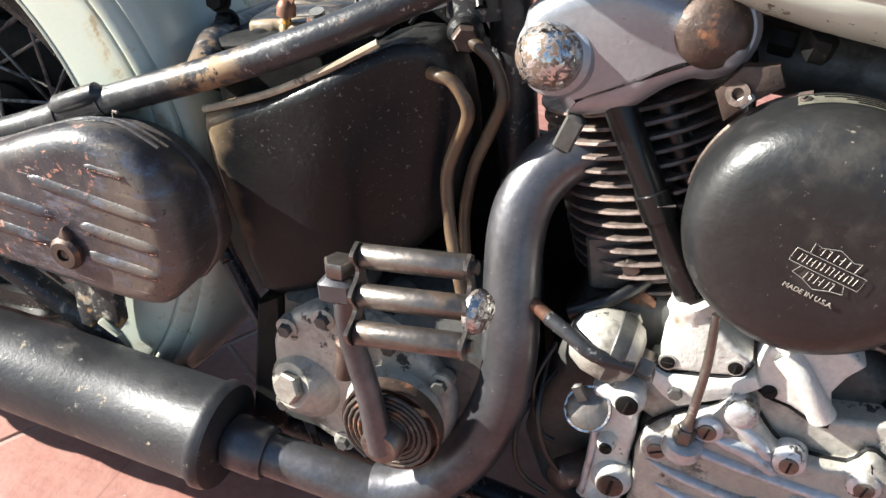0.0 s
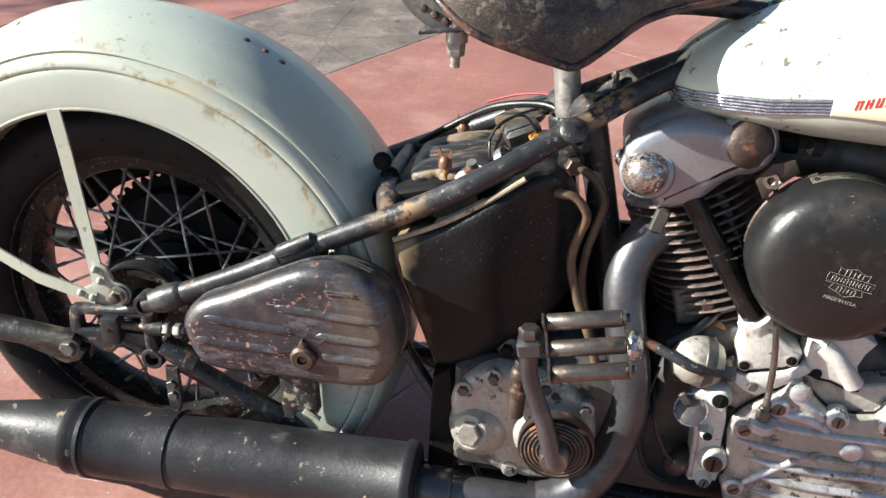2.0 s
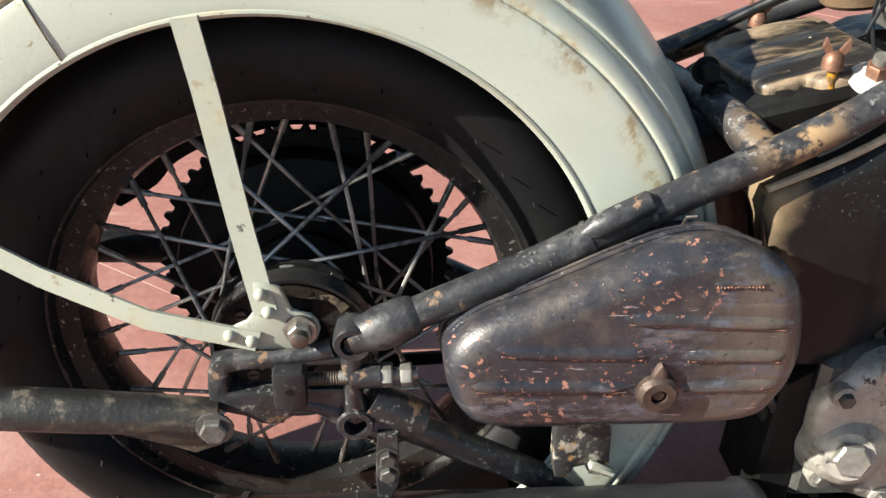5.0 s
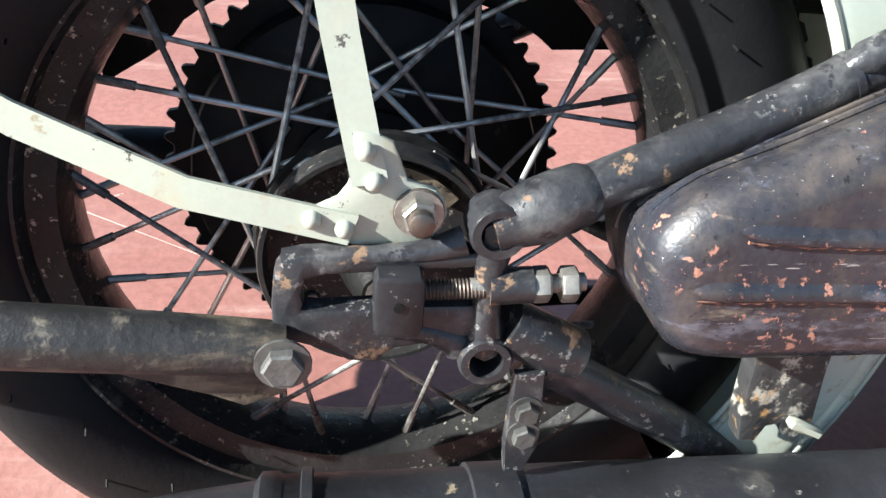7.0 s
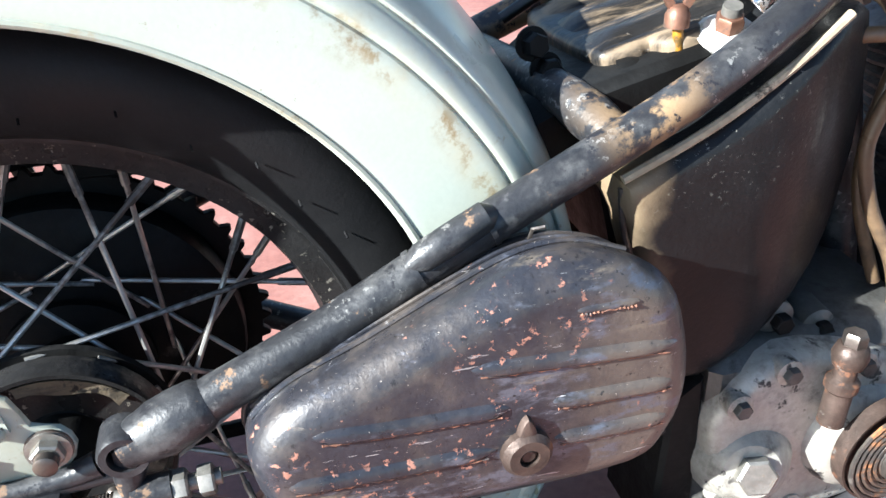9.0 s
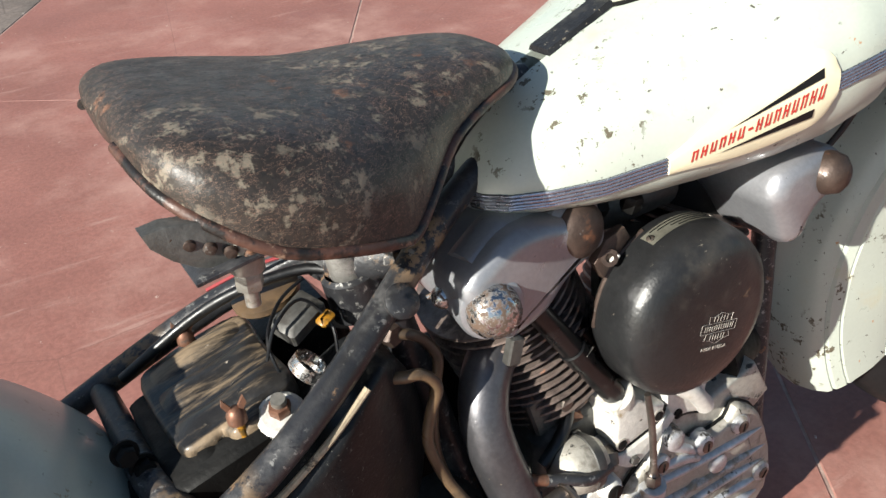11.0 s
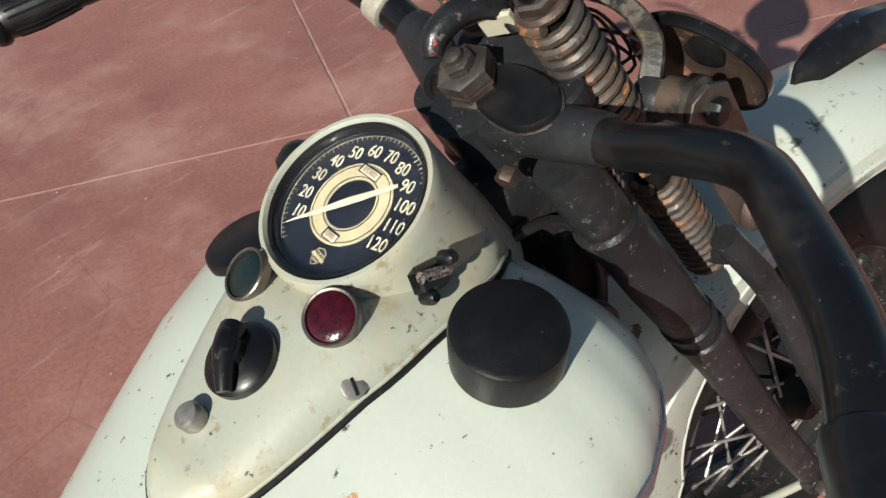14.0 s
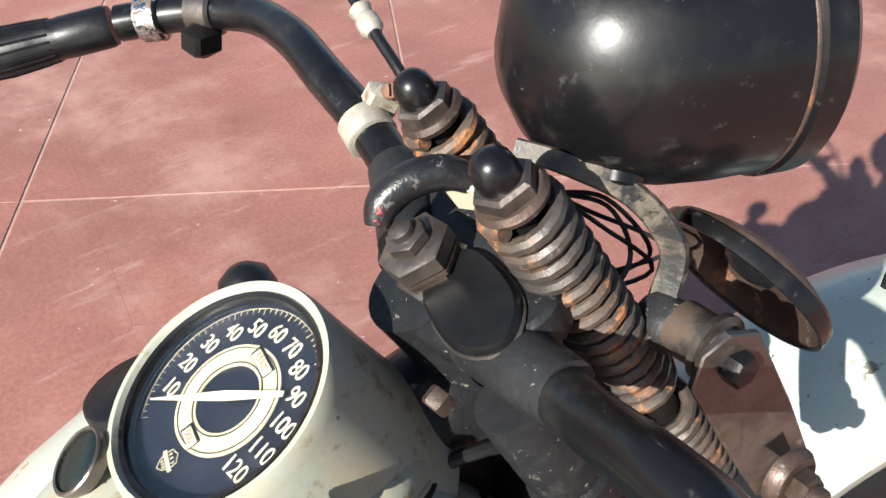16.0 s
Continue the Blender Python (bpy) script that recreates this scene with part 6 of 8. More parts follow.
    part("carburettor", Shape().box((0.872, -0.065, 0.51), (0.07, 0.08, 0.09), None, 0.012), alu_dark, bike, "dark carburettor behind the air cleaner")
    part("hex_union", Shape().hexnut((0.845, -0.080, 0.600), (0.1, -0.3, 1), 0.011, 0.018), dark_void, bike)
    part("cable", Shape().tube([(0.80, -0.03, 0.60), (0.815, -0.06, 0.56), (0.82, -0.07, 0.48), (0.80, -0.06, 0.42)], 0.0028, 8, 5), rubber, bike)


def air_cleaner():
    c = (0.884, 0.0, 0.489)
    prof = [(0.040, -0.080), (0.097, -0.084), (0.1015, -0.088), (0.1025, -0.094), (0.1045, -0.097), (0.1045, -0.125), (0.103, -0.136), (0.098, -0.147), (0.088, -0.1555), (0.074, -0.160), (0.055, -0.1625), (0.03, -0.164), (0.0005, -0.1645)]
    prof = [(r_ * 0.925, h_) for r_, h_ in prof]
    a = part("air_cleaner", Shape().lathe(prof, c, (0, 1, 0), 72), material("dark browned air cleaner enamel", (0.018, 0.0185, 0.0195), 0.36, 0.2, 0.3, 7, 0.3, 200, 0.18, [((0.055, 0.050, 0.043), 9, 0.54, 0.74, 0.5, 0.15), ((0.20, 0.175, 0.14), 190, 0.64, 0.68, 0.6, 0.2, {"mask": (16, 0.50, 0.62)}), ((0.13, 0.085, 0.055), 34, 0.66, 0.74, 0.65, 0.1)]), bike, "round dark air cleaner with an engraved badge")
    # brass name plate bent over the rim: only bars of writing
    rows = []
    for i in range(15):
        q = radians(60 + i * 4)
        rows.append([(c[0] + 0.0973 * math.cos(q), y, c[2] + 0.0973 * math.sin(q)) for y in (-0.101, -0.107, -0.113, -0.119)])
    part("data_plate", Shape().grid(rows), material("grey etched plate", (0.16, 0.155, 0.125), 0.5, 0.4, 0.2, 30, 0.3, 300, 0.1), a, "etched plate with fine writing bent over the rim")
    for i, y in enumerate((-0.104, -0.108, -0.112, -0.116)):
        part("writing_bar", Shape().tube([(c[0] + 0.0976 * math.cos(radians(q)), y, c[2] + 0.0976 * math.sin(radians(q))) for q in range(66, 112 - i * 5, 4)], 0.0006, 5), dark_void, a)
    for q in (63, 113):
        screws(a, [(c[0] + 0.0973 * math.cos(radians(q)), -0.110, c[2] + 0.0973 * math.sin(radians(q)))], (math.cos(radians(q)), 0, math.sin(radians(q))), 0.0042, 0.0014, old_steel, "plate_rivet")
    br = part("cleaner_bracket", Shape().slab([(0.786, 0.566), (0.800, 0.588), (0.824, 0.594), (0.832, 0.580), (0.812, 0.562), (0.798, 0.545)], -0.098, -0.088, 0.002, 2, 1), rust_steel, a, "rusty bent bracket")
    part("bracket_ring", Shape().lathe([(0.0045, 0), (0.0045, 0.004), (0.009, 0.004), (0.009, 0), (0.0045, 0)], (0.803, -0.098, 0.568), (-0.3, -0.9, 0.3), 18, caps=False), rust_steel, a)
    part("bracket_clip", Shape().tube([(0.806, -0.100, 0.562), (0.812, -0.102, 0.570)], [0.004, 0.003], 10), alu_pale, a)
    part("back_plate_edge", Shape().tube([(c[0] + 0.0955 * math.cos(q), -0.093, c[2] + 0.0955 * math.sin(q)) for q in (radians(110 + 5 * i) for i in range(15))], 0.0024, 6), rust_steel, a)
    # engraved emblem: outline of a shield with bars where the maker's name stands
    y = -0.1652
    k = Matrix.Translation((0.890, 0, 0.484)) @ Matrix.Rotation(radians(13), 4, "Y") @ Matrix.Diagonal((0.84, 1.0, 0.84, 1.0))
    line = material("bright engraved line", (0.42, 0.40, 0.36), 0.45, 0.5, 0.1, 60, 0.1, 300, 0.0)

    def stroke(pts, w=0.00026, name="engraved_line"):
        part(name, Shape().tube([k @ vec((px, y, pz)) for px, pz in pts], w, 5), line, a)
    stroke([(-0.030, 0.0065), (0.030, 0.0065), (0.030, -0.0065), (-0.030, -0.0065), (-0.030, 0.0065)])
    stroke([(-0.019, 0.0075), (-0.020, 0.017), (-0.014, 0.015), (0, 0.020), (0.014, 0.015), (0.020, 0.017), (0.019, 0.0075)])
    stroke([(-0.019, -0.0075), (-0.022, -0.015), (-0.012, -0.017), (0, -0.022), (0.012, -0.017), (0.022, -0.015), (0.019, -0.0075)])
    for row, n, z0, h, half in ((0, 13, 0.0, 0.007, 0.026), (1, 5, 0.012, 0.0075, 0.014), (2, 6, -0.013, 0.0075, 0.014)):
        for i in range(n):
            x0 = -half + (i + 0.5) * 2 * half / n
            stroke([(x0, z0 - h / 2), (x0 + 0.0006, z0 + h / 2)], 0.00028, "letter_bar")
            if i % 2:
                stroke([(x0 - half / n * 0.7, z0 + (h / 2 if i % 3 else 0)), (x0 + 0.0004, z0 + (h / 2 if i % 3 else 0))], 0.0003, "letter_bar")
    tm = k @ Matrix.Translation((0.0, y, -0.0285)) @ Matrix.Rotation(radians(90), 4, "X")
    text_mesh("MADE IN U.S.A.", 0.0066, line, tm, "lettering", a, 0.0003)


# ---- fuel tank ----
TANK = [(0.682, 0.040, 0.652, 0.664, 0.640), (0.690, 0.060, 0.652, 0.680, 0.634), (0.705, 0.080, 0.654, 0.697, 0.629), (0.735, 0.101, 0.657, 0.720, 0.624), (0.78, 0.119, 0.660, 0.744, 0.618), (0.84, 0.137, 0.669, 0.769, 0.611), (0.91, 0.160, 0.692, 0.794, 0.607),
        (0.98, 0.181, 0.715, 0.817, 0.606), (1.03, 0.190, 0.727, 0.829, 0.610), (1.075, 0.190, 0.733, 0.834, 0.620), (1.112, 0.179, 0.736, 0.828, 0.634), (1.133, 0.166, 0.737, 0.815, 0.645), (1.150, 0.150, 0.737, 0.795, 0.655), (1.169, 0.120, 0.737, 0.772, 0.675), (1.180, 0.080, 0.737, 0.757, 0.698), (1.184, 0.04, 0.737, 0.748, 0.716)]


def tank_at(x):
    xs = [s[0] for s in TANK]
    i = max(0, min(len(xs) - 2, next((k for k in range(len(xs) - 1) if xs[k + 1] >= x), len(xs) - 2)))
    f = max(0, min(1, (x - xs[i]) / (xs[i + 1] - xs[i])))
    f = f if 0 < i < len(xs) - 2 else f
    return [TANK[i][k] * (1 - f) + TANK[i + 1][k] * f for k in range(5)]


def tank_skin(x, dz, out=0.0, side=-1):
    """A point of the tank's flank at height dz over its widest line, lifted by out."""
    _, w, zm, zt, zb = tank_at(x)
    h = (zt - zm) if dz > 0 else (zm - zb)
    q = min(0.999, abs(dz) / h)
    y = w * (1 - q ** 2.25) ** (1 / 2.25)
    n = vec((0, (y / w) ** 1.25 / w, math.copysign(q ** 1.25, dz) / h)).normalized()
    return vec((x, side * (y + n.y * out), zm + dz + n.z * out))


def fuel_tank():
    rows_x = [p.x for p in spline([(s[0], 0, 0) for s in TANK], 3)]
    for side, label in ((-1, "right half of a pale green fuel tank, chipped and stained"), (1, "left half of a pale green fuel tank with bare patches")):
        rings = []
        for x in rows_x:
            _, w, zm, zt, zb = tank_at(x)
            ring = []
            inner = 0.012
            w = max(w, inner + 0.006)
            for k in range(33):
                a = math.pi / 2 - math.pi * k / 32
                c, s_ = math.cos(a), math.sin(a)
                e = 2 / 2.25
                y = inner + (w - inner) * abs(c) ** e
                z = zm + ((zt - zm) if s_ > 0 else (zm - zb)) * math.copysign(abs(s_) ** e, s_)
                ring.append((x, side * y, z))
            rings.append(ring)
        t = part("fuel_tank", Shape().loft(rings), cream, bike, label, angle=50)
        # ribbed trim: five fine bars behind and ahead of the badge
        for i in range(5):
            dz = 0.0068 - i * 0.0034
            for x0, x1, n in ((0.684, 0.843, 60), (0.994, 1.181, 30)):
                pts = [tank_skin(x0 + (x1 - x0) * k / n, dz - 0.002, 0.0008, side) for k in range(n + 1)]
                part("trim_bar", Shape().tube(pts, 0.00165, 8), stripe_metal, t)
        for x0, x1, n in ((0.684, 0.843, 60), (0.994, 1.181, 30)):
            rows = [[tank_skin(x0 + (x1 - x0) * k / n, d, 0.0007, side) for d in (-0.0108, -0.0098, 0.0058, 0.0068)] for k in range(n + 1)]
            part("trim_backing", Shape().grid(rows), dark_void, t)
        part("badge", badge_shape(side, 1.0, 0.0038), badge_cream, t, "cream teardrop badge with red lettering bars and black darts")
        # the maker's name stands as plain red bars
        marks = []
        for i in range(15):
            if i == 6:
                marks.append((i, 0.0, 0.0024))
            else:
                marks.append((i, 0.0, 0.0125))
        for i, z0, h in marks:
            x = 0.860 + i * 0.00835
            hh = h * (0.75 + i * 0.02)
            s = Shape()
            if i == 6:
                s.grid([[tank_skin(xx, zz, 0.0046, side) for zz in (-0.0022, 0.0002)] for xx in (x - 0.0022, x + 0.0022)])
            else:
                for dx in (-0.0022, 0.0014):
                    s.grid([[tank_skin(x + dx + ex + 0.18 * zz, zz - 0.001, 0.0046, side) for zz in (-hh / 2, 0, hh / 2)] for ex in (-0.0005, 0.0012)])
                s.grid([[tank_skin(x + ex, zz - 0.001 + (hh * 0.36 if i % 3 == 0 else 0 if i % 3 == 1 else -hh * 0.36), 0.0046, side) for zz in (-0.0008, 0.0008)] for ex in (-0.0024, 0.0022)])
            part("letter_bar", s, red_ink, t)
        for up, x0, x1 in ((1, 0.890, 0.978), (-1, 0.880, 0.972)):
            rows = []
            for k in range(11):
                f = k / 10
                x = x0 + (x1 - x0) * f
                z0 = up * (0.0090 + 0.0035 * f)
                rows.append([tank_skin(x, z0 - 0.001, 0.0046, side), tank_skin(x, z0 + up * 0.0085 * f ** 1.1 - 0.001, 0.0046, side)])
            part("dart", Shape().grid(rows), satin_black, t)
    # black trim strip in the gap behind the dash
    part("gap_strip", Shape().loft([[(x, sy * w, z + dz) for sy, dz in ((-1, 0), (-0.8, 0.006), (0.8, 0.006), (1, 0))] for x, w, z in ((0.800, 0.017, 0.752), (0.84, 0.017, 0.768), (0.885, 0.016, 0.787))]), fork_black, bike, "black rubber strip between the tank halves")
    # caps
    for side in (-1, 1):
        n = vec((-0.10, side * 0.22, 0.97)).normalized()
        o = vec((1.050, side * 0.110, 0.817 if side < 0 else 0.792))
        part("fuel_cap", Shape().lathe([(0.0320, 0), (0.0340, 0.002), (0.0346, 0.027), (0.0337, 0.0305), (0.0308, 0.0325), (0.0005, 0.033)], o, n, 56), satin_black, bike, "satin black round fuel cap")
        part("cap_neck", Shape().lathe([(0.030, -0.012), (0.031, 0.003)], o, n, 40), cream_dirty, bike)


def badge_shape(side, size, lift):
    s = Shape()
    top, bot = [], []
    n = 36
    rows = []
    for k in range(n + 1):
        f = k / n
        x = 0.838 + 0.158 * f
        h = 0.0085 + 0.0275 * math.sin(min(1, f * 1.40) * math.pi / 2) ** 1.2
        if f > 0.86:
            h *= max(0.28, math.sqrt(max(0.0, 1 - ((f - 0.86) / 0.15) ** 2)))
        mid = 0.003 * math.sin(math.pi * f)
        row = [tank_skin(x, mid - h - 0.001, 0.0002, side)]
        row += [tank_skin(x, mid + h * q - 0.001, lift - 0.0012 * abs(q) ** 6, side) for q in (-1, -0.8, -0.4, 0, 0.4, 0.8, 1)]
        row += [tank_skin(x, mid + h - 0.001, 0.0002, side)]
        rows.append(row)
    first = [tank_skin(0.8375, d * 0.0085 - 0.001, 0.0, side) for d in (-1, -1, -0.8, -0.4, 0, 0.4, 0.8, 1, 1)]
    last = [tank_skin(0.9968, d * 0.0075 - 0.001, 0.0, side) for d in (-1, -1, -0.8, -0.4, 0, 0.4, 0.8, 1, 1)]
    return s.grid([first] + rows + [last])


def dash():
    st = [(0.874, 0.004, 0.774, 0.790), (0.878, 0.016, 0.774, 0.798), (0.890, 0.030, 0.776, 0.808), (0.91, 0.042, 0.779, 0.816), (0.945, 0.054, 0.786, 0.833), (0.98, 0.064, 0.795, 0.848), (1.005, 0.071, 0.802, 0.853), (1.04, 0.077, 0.810, 0.850), (1.07, 0.079, 0.816, 0.848), (1.10, 0.074, 0.820, 0.848), (1.125, 0.062, 0.816, 0.846), (1.145, 0.042, 0.806, 0.842), (1.155, 0.018, 0.806, 0.838)]
    rings = []
    pts = spline([(s[0], s[1], s[2]) for s in st], 3)

    def on_tank(x, y):
        _, w, zm, zt, _ = tank_at(x)
        q = min(0.98, max(0.0, abs(y) - 0.012) / (w - 0.012))
        return zm + (zt - zm) * (1 - q ** 2.25) ** (1 / 2.25)

    tops = spline([(s[0], s[3], 0) for s in st], 3)
    for p, q in zip(pts, tops):
        ring = []
        for k in range(25):
            a = math.pi * k / 24
            c, s_ = math.cos(a), math.sin(a)
            low = min(on_tank(p.x, p.y) + 0.0035, q.y - 0.004)
            ring.append((p.x, 0.005 + p.y * math.copysign(abs(c) ** 0.62, c), low + (q.y - low) * abs(s_) ** 0.92))
        rings.append(ring)
    d = part("dash", Shape().loft(rings), cream_dirty, bike, "pale green instrument console with grime along its edge", angle=50)
    # shade in the gap under the console's edges, drawn as thin black tubes
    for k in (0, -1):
        part("dash_gap_shade", Shape().tube([vec(r[k]) * 1.0 + vec((0, 0.0015 if k == 0 else -0.0015, -0.0020)) for r in rings[1:]], 0.0024, 6), dark_void, d, "dark tube drawn as the shade in the gap under the console's edge")
    part("dash_lip", Shape().tube([vec(r[0]) + vec((0, 0, 0.0012)) for r in rings[::-1]] + [vec(r[-1]) + vec((0, 0, 0.0012)) for r in rings], 0.0016, 8), cream_dirty, d)
    # speedometer in its cup
    N = vec((-0.44, 0.02, 0.90)).normalized()
    U = (vec((0.90, 0, 0.44)) - N * vec((0.90, 0, 0.44)).dot(N)).normalized()
    O = vec((1.057, 0.009, 0.886))
    K = 0.9
    V = U.cross(N)
    cup = part("speedometer", Shape().lathe([(r_ * K, h_) for r_, h_ in [(0.062, 0.000), (0.064, 0.003), (0.067, 0.003), (0.0685, 0.0), (0.0695, -0.006), (0.0735, -0.05), (0.082, -0.12), (0.060, -0.12), (0.060, -0.012), (0.0605, 0.0)]], O, N, 72, caps=False), cream_dirty, bike, "round speedometer in a pale green cup with a dark dial")
    part("bezel", Shape().lathe([(r_ * K, h_) for r_, h_ in [(0.0575, -0.006), (0.0585, 0.0005), (0.061, 0.0015), (0.0622, 0.0), (0.0622, -0.006)]], O, N, 72, caps=False), gloss_black, cup)
    part("dial", Shape().lathe([(r_ * K, h_) for r_, h_ in [(0.0005, -0.0085), (0.0595, -0.0085), (0.0595, -0.0105)]], O, N, 64), dial_blue, cup, "dark blue dial")
    part("dial_ring", Shape().lathe([(r_ * K, h_) for r_, h_ in [(0.0195, -0.0083), (0.0195, -0.0076), (0.0325, -0.0076), (0.0325, -0.0083)]], O, N, 64, caps=False), ring_cream, cup, "yellowed cream ring with counters")
    part("ring_line", Shape().lathe([(r_ * K, h_) for r_, h_ in [(0.0302, -0.0076), (0.0302, -0.0072), (0.0307, -0.0072), (0.0307, -0.0076)]], O, N, 64, caps=False), dial_blue, cup)
    part("ring_line", Shape().lathe([(r_ * K, h_) for r_, h_ in [(0.0211, -0.0076), (0.0211, -0.0072), (0.0217, -0.0072), (0.0217, -0.0076)]], O, N, 64, caps=False), dial_blue, cup)

    def on_dial(r, deg, h):
        a = radians(deg)
        return O + U * (K * r * math.cos(a)) + V * (K * r * math.sin(a)) + N * h

    basis = Matrix((V, U, N)).transposed().to_4x4()
    for v in range(10, 121, 10):
        a = -137 + 2.12 * v
        tm = Matrix.Translation(on_dial(0.0425, a, -0.0080)) @ basis @ Matrix.Rotation(radians(2), 4, "Z") @ Matrix.Diagonal((0.80, 1.0, 1.0, 1.0))
        text_mesh(str(v), 0.0126, dial_cream, tm, "numeral", cup, 0.0003)
    for v in range(0, 123, 2):
        a = -137 + 2.12 * v
        r0 = 0.0530 if v % 10 else 0.0515
        part("tick", Shape().tube([on_dial(r0, a, -0.0081), on_dial(0.0558, a, -0.0081)], 0.00022, 5), ring_cream, cup)
    part("scale_line", Shape().tube([on_dial(0.0558, -137 + 4 * i, -0.0081) for i in range(65)], 0.0002, 5), ring_cream, cup)
    for pos, txt, wdt in ((0.0235, "15302", 0.018), (-0.0235, "000", 0.0125)):
        c = O + U * pos - N * 0.0074
        m = Matrix.Translation(c) @ basis @ Matrix.Rotation(radians(-12), 4, "Z")
        part("counter_window", Shape().box((0, 0, 0), (wdt, 0.0070, 0.0012), None, 0.0003).placed(m), dark_void, cup)
        part("counter_strip", Shape().box((0.0008, -0.0004, 0.0004), (wdt - 0.0018, 0.0052, 0.001), None, 0.0002).placed(m), dial_cream, cup)
        text_mesh(txt, 0.0052, copper, m @ Matrix.Translation((0.0008, -0.0004, 0.0011)), "counter_digits", cup, 0.0001)
    n = Shape()
    tip, tail = on_dial(0.0500, -127, -0.0052), on_dial(0.0375, 53, -0.0052)
    side = (tip - tail).cross(N).normalized()
    n.loft([[tip + side * 0.0004 + N * 0.0004, tip + side * 0.0004, tip - side * 0.0004, tip - side * 0.0004 + N * 0.0004], [O - N * 0.0045 + side * 0.0026, O - N * 0.0052 + side * 0.0026, O - N * 0.0052 - side * 0.0026, O - N * 0.0045 - side * 0.0026],
            [tail + side * 0.0014 + N * 0.0004, tail + side * 0.0014, tail - side * 0.0014, tail - side * 0.0014 + N * 0.0004]])
    part("needle", n, dial_cream, cup, "cream needle across the whole dial")
    em = Matrix.Translation(on_dial(0.043, 180, -0.0080)) @ basis @ Matrix.Rotation(radians(-18), 4, "Z")
    mark = Shape().box((0, 0, 0), (0.0120, 0.0022, 0.0004))
    shield = [(-0.0040, 0.0046), (-0.0018, 0.0052), (0.0, 0.0064), (0.0018, 0.0052), (0.0040, 0.0046), (0.0044, 0.0010), (0.0030, -0.0034), (0.0, -0.0060), (-0.0030, -0.0034), (-0.0044, 0.0010)]
    for a, b in zip(shield, shield[1:] + shield[:1]):
        mark.tube([(a[0], a[1], 0.0001), (b[0], b[1], 0.0001)], 0.00028, 5)
    for x in (-0.0024, 0.0, 0.0024):
        mark.box((x, 0.0026, 0), (0.0008, 0.0018, 0.0004)).box((x * 0.7, -0.0025, 0), (0.0008, 0.0018, 0.0004))
    part("dial_emblem", mark.placed(em), ring_cream, cup)
    gl = part("dial_glass", Shape().lathe([(r_ * K, h_) for r_, h_ in [(0.0588, -0.0014), (0.04, -0.0004), (0.0005, 0.0)]], O, N, 56), glass, cup)
    gl.visible_shadow = False
    # warning lamps, switch, knob, screws
    for y, mt, lab in ((-0.032, red_glass, "red warning lamp"), (0.043, green_glass, "dark green warning lamp")):
        a = vec((-0.52, -0.24, 0.82) if y < 0 else (-0.60, 0.16, 0.78)).normalized()
        o = vec((0.994, y, 0.857))
        b = part("lamp_bezel", Shape().lathe([(0.0172, -0.006), (0.0174, 0.0006), (0.0166, 0.0014), (0.0153, 0.0010), (0.0153, -0.003)], o, a, 36, caps=False), old_steel, d, lab)
        part("lamp_lens", Shape().lathe([(0.0155, -0.001), (0.014, 0.0004), (0.008, 0.0012), (0.0004, 0.0015)], o, a, 36), mt, d, lab)
    o, a = vec((0.953, 0.006, 0.838)), vec((-0.42, 0.03, 0.9)).normalized()
    part("ignition_switch", Shape().lathe([(0.0235, -0.002), (0.0235, 0.003), (0.021, 0.006), (0.014, 0.008), (0.010, 0.010), (0.010, 0.016), (0.0005, 0.017)], o, a, 36), gloss_black, d, "glossy black ignition switch with its lever")
    part("switch_lever", Shape().tube([o + a * 0.012 + vec((0.012, 0.008, 0.004)), o + a * 0.015, o + a * 0.010 + vec((-0.018, -0.012, -0.008))], [0.0085, 0.008, 0.0045], 14, 4), gloss_black, d)
    o, a = vec((0.917, 0.011, 0.818)), vec((-0.4, 0.03, 0.9)).normalized()
    part("dash_knob", Shape().lathe([(0.0075, 0), (0.0085, 0.002), (0.0085, 0.010), (0.007, 0.012), (0.001, 0.0135)], o, a, 20), bolt_steel, d, "knurled steel knob")
    screws(d, [(0.979, -0.056, 0.827)], (-0.15, -0.72, 0.68), 0.0075, 0.002, bolt_steel, "dash_screw")
    s = part("dash_hook", Shape().box((1.049, -0.060, 0.858), (0.026, 0.010, 0.018), pose(0, 0, 0, -30, 15, 0), 0.003), gloss_black, d, "small black catch with a steel pin")
    part("hook_pin", Shape().tube([(1.036, -0.066, 0.869), (1.058, -0.067, 0.860)], 0.0036, 12), chrome, d)
    for x in (1.040, 1.060):
        part("hook_lug", Shape().lathe([(0.005, 0), (0.005, 0.008), (0.003, 0.011)], (x, -0.062, 0.865 if x > 1.05 else 0.850), (0, -0.9, 0.4), 12), gloss_black, d)
    # gear lever knob beyond the console
    part("shift_knob", Shape().lathe([(0.010, -0.03), (0.010, -0.014), (0.017, -0.010), (0.021, 0.0), (0.018, 0.012), (0.009, 0.019), (0.0005, 0.021)], (1.145, 0.165, 0.812), (-0.1, 0.2, 1), 28), rubber, bike, "black rubber shift knob")
    for h in (-0.012, -0.009):
        part("knob_ring", Shape().lathe([(0.0165, h - 0.001), (0.0185, h), (0.0165, h + 0.001)], (1.145, 0.165, 0.812), (-0.1, 0.2, 1), 28, caps=False), rubber, bike)
    part("shift_lever", Shape().tube([(1.145, 0.16, 0.80), (1.10, 0.20, 0.66), (1.06, 0.20, 0.45)], 0.006, 12), frame_black, bike)


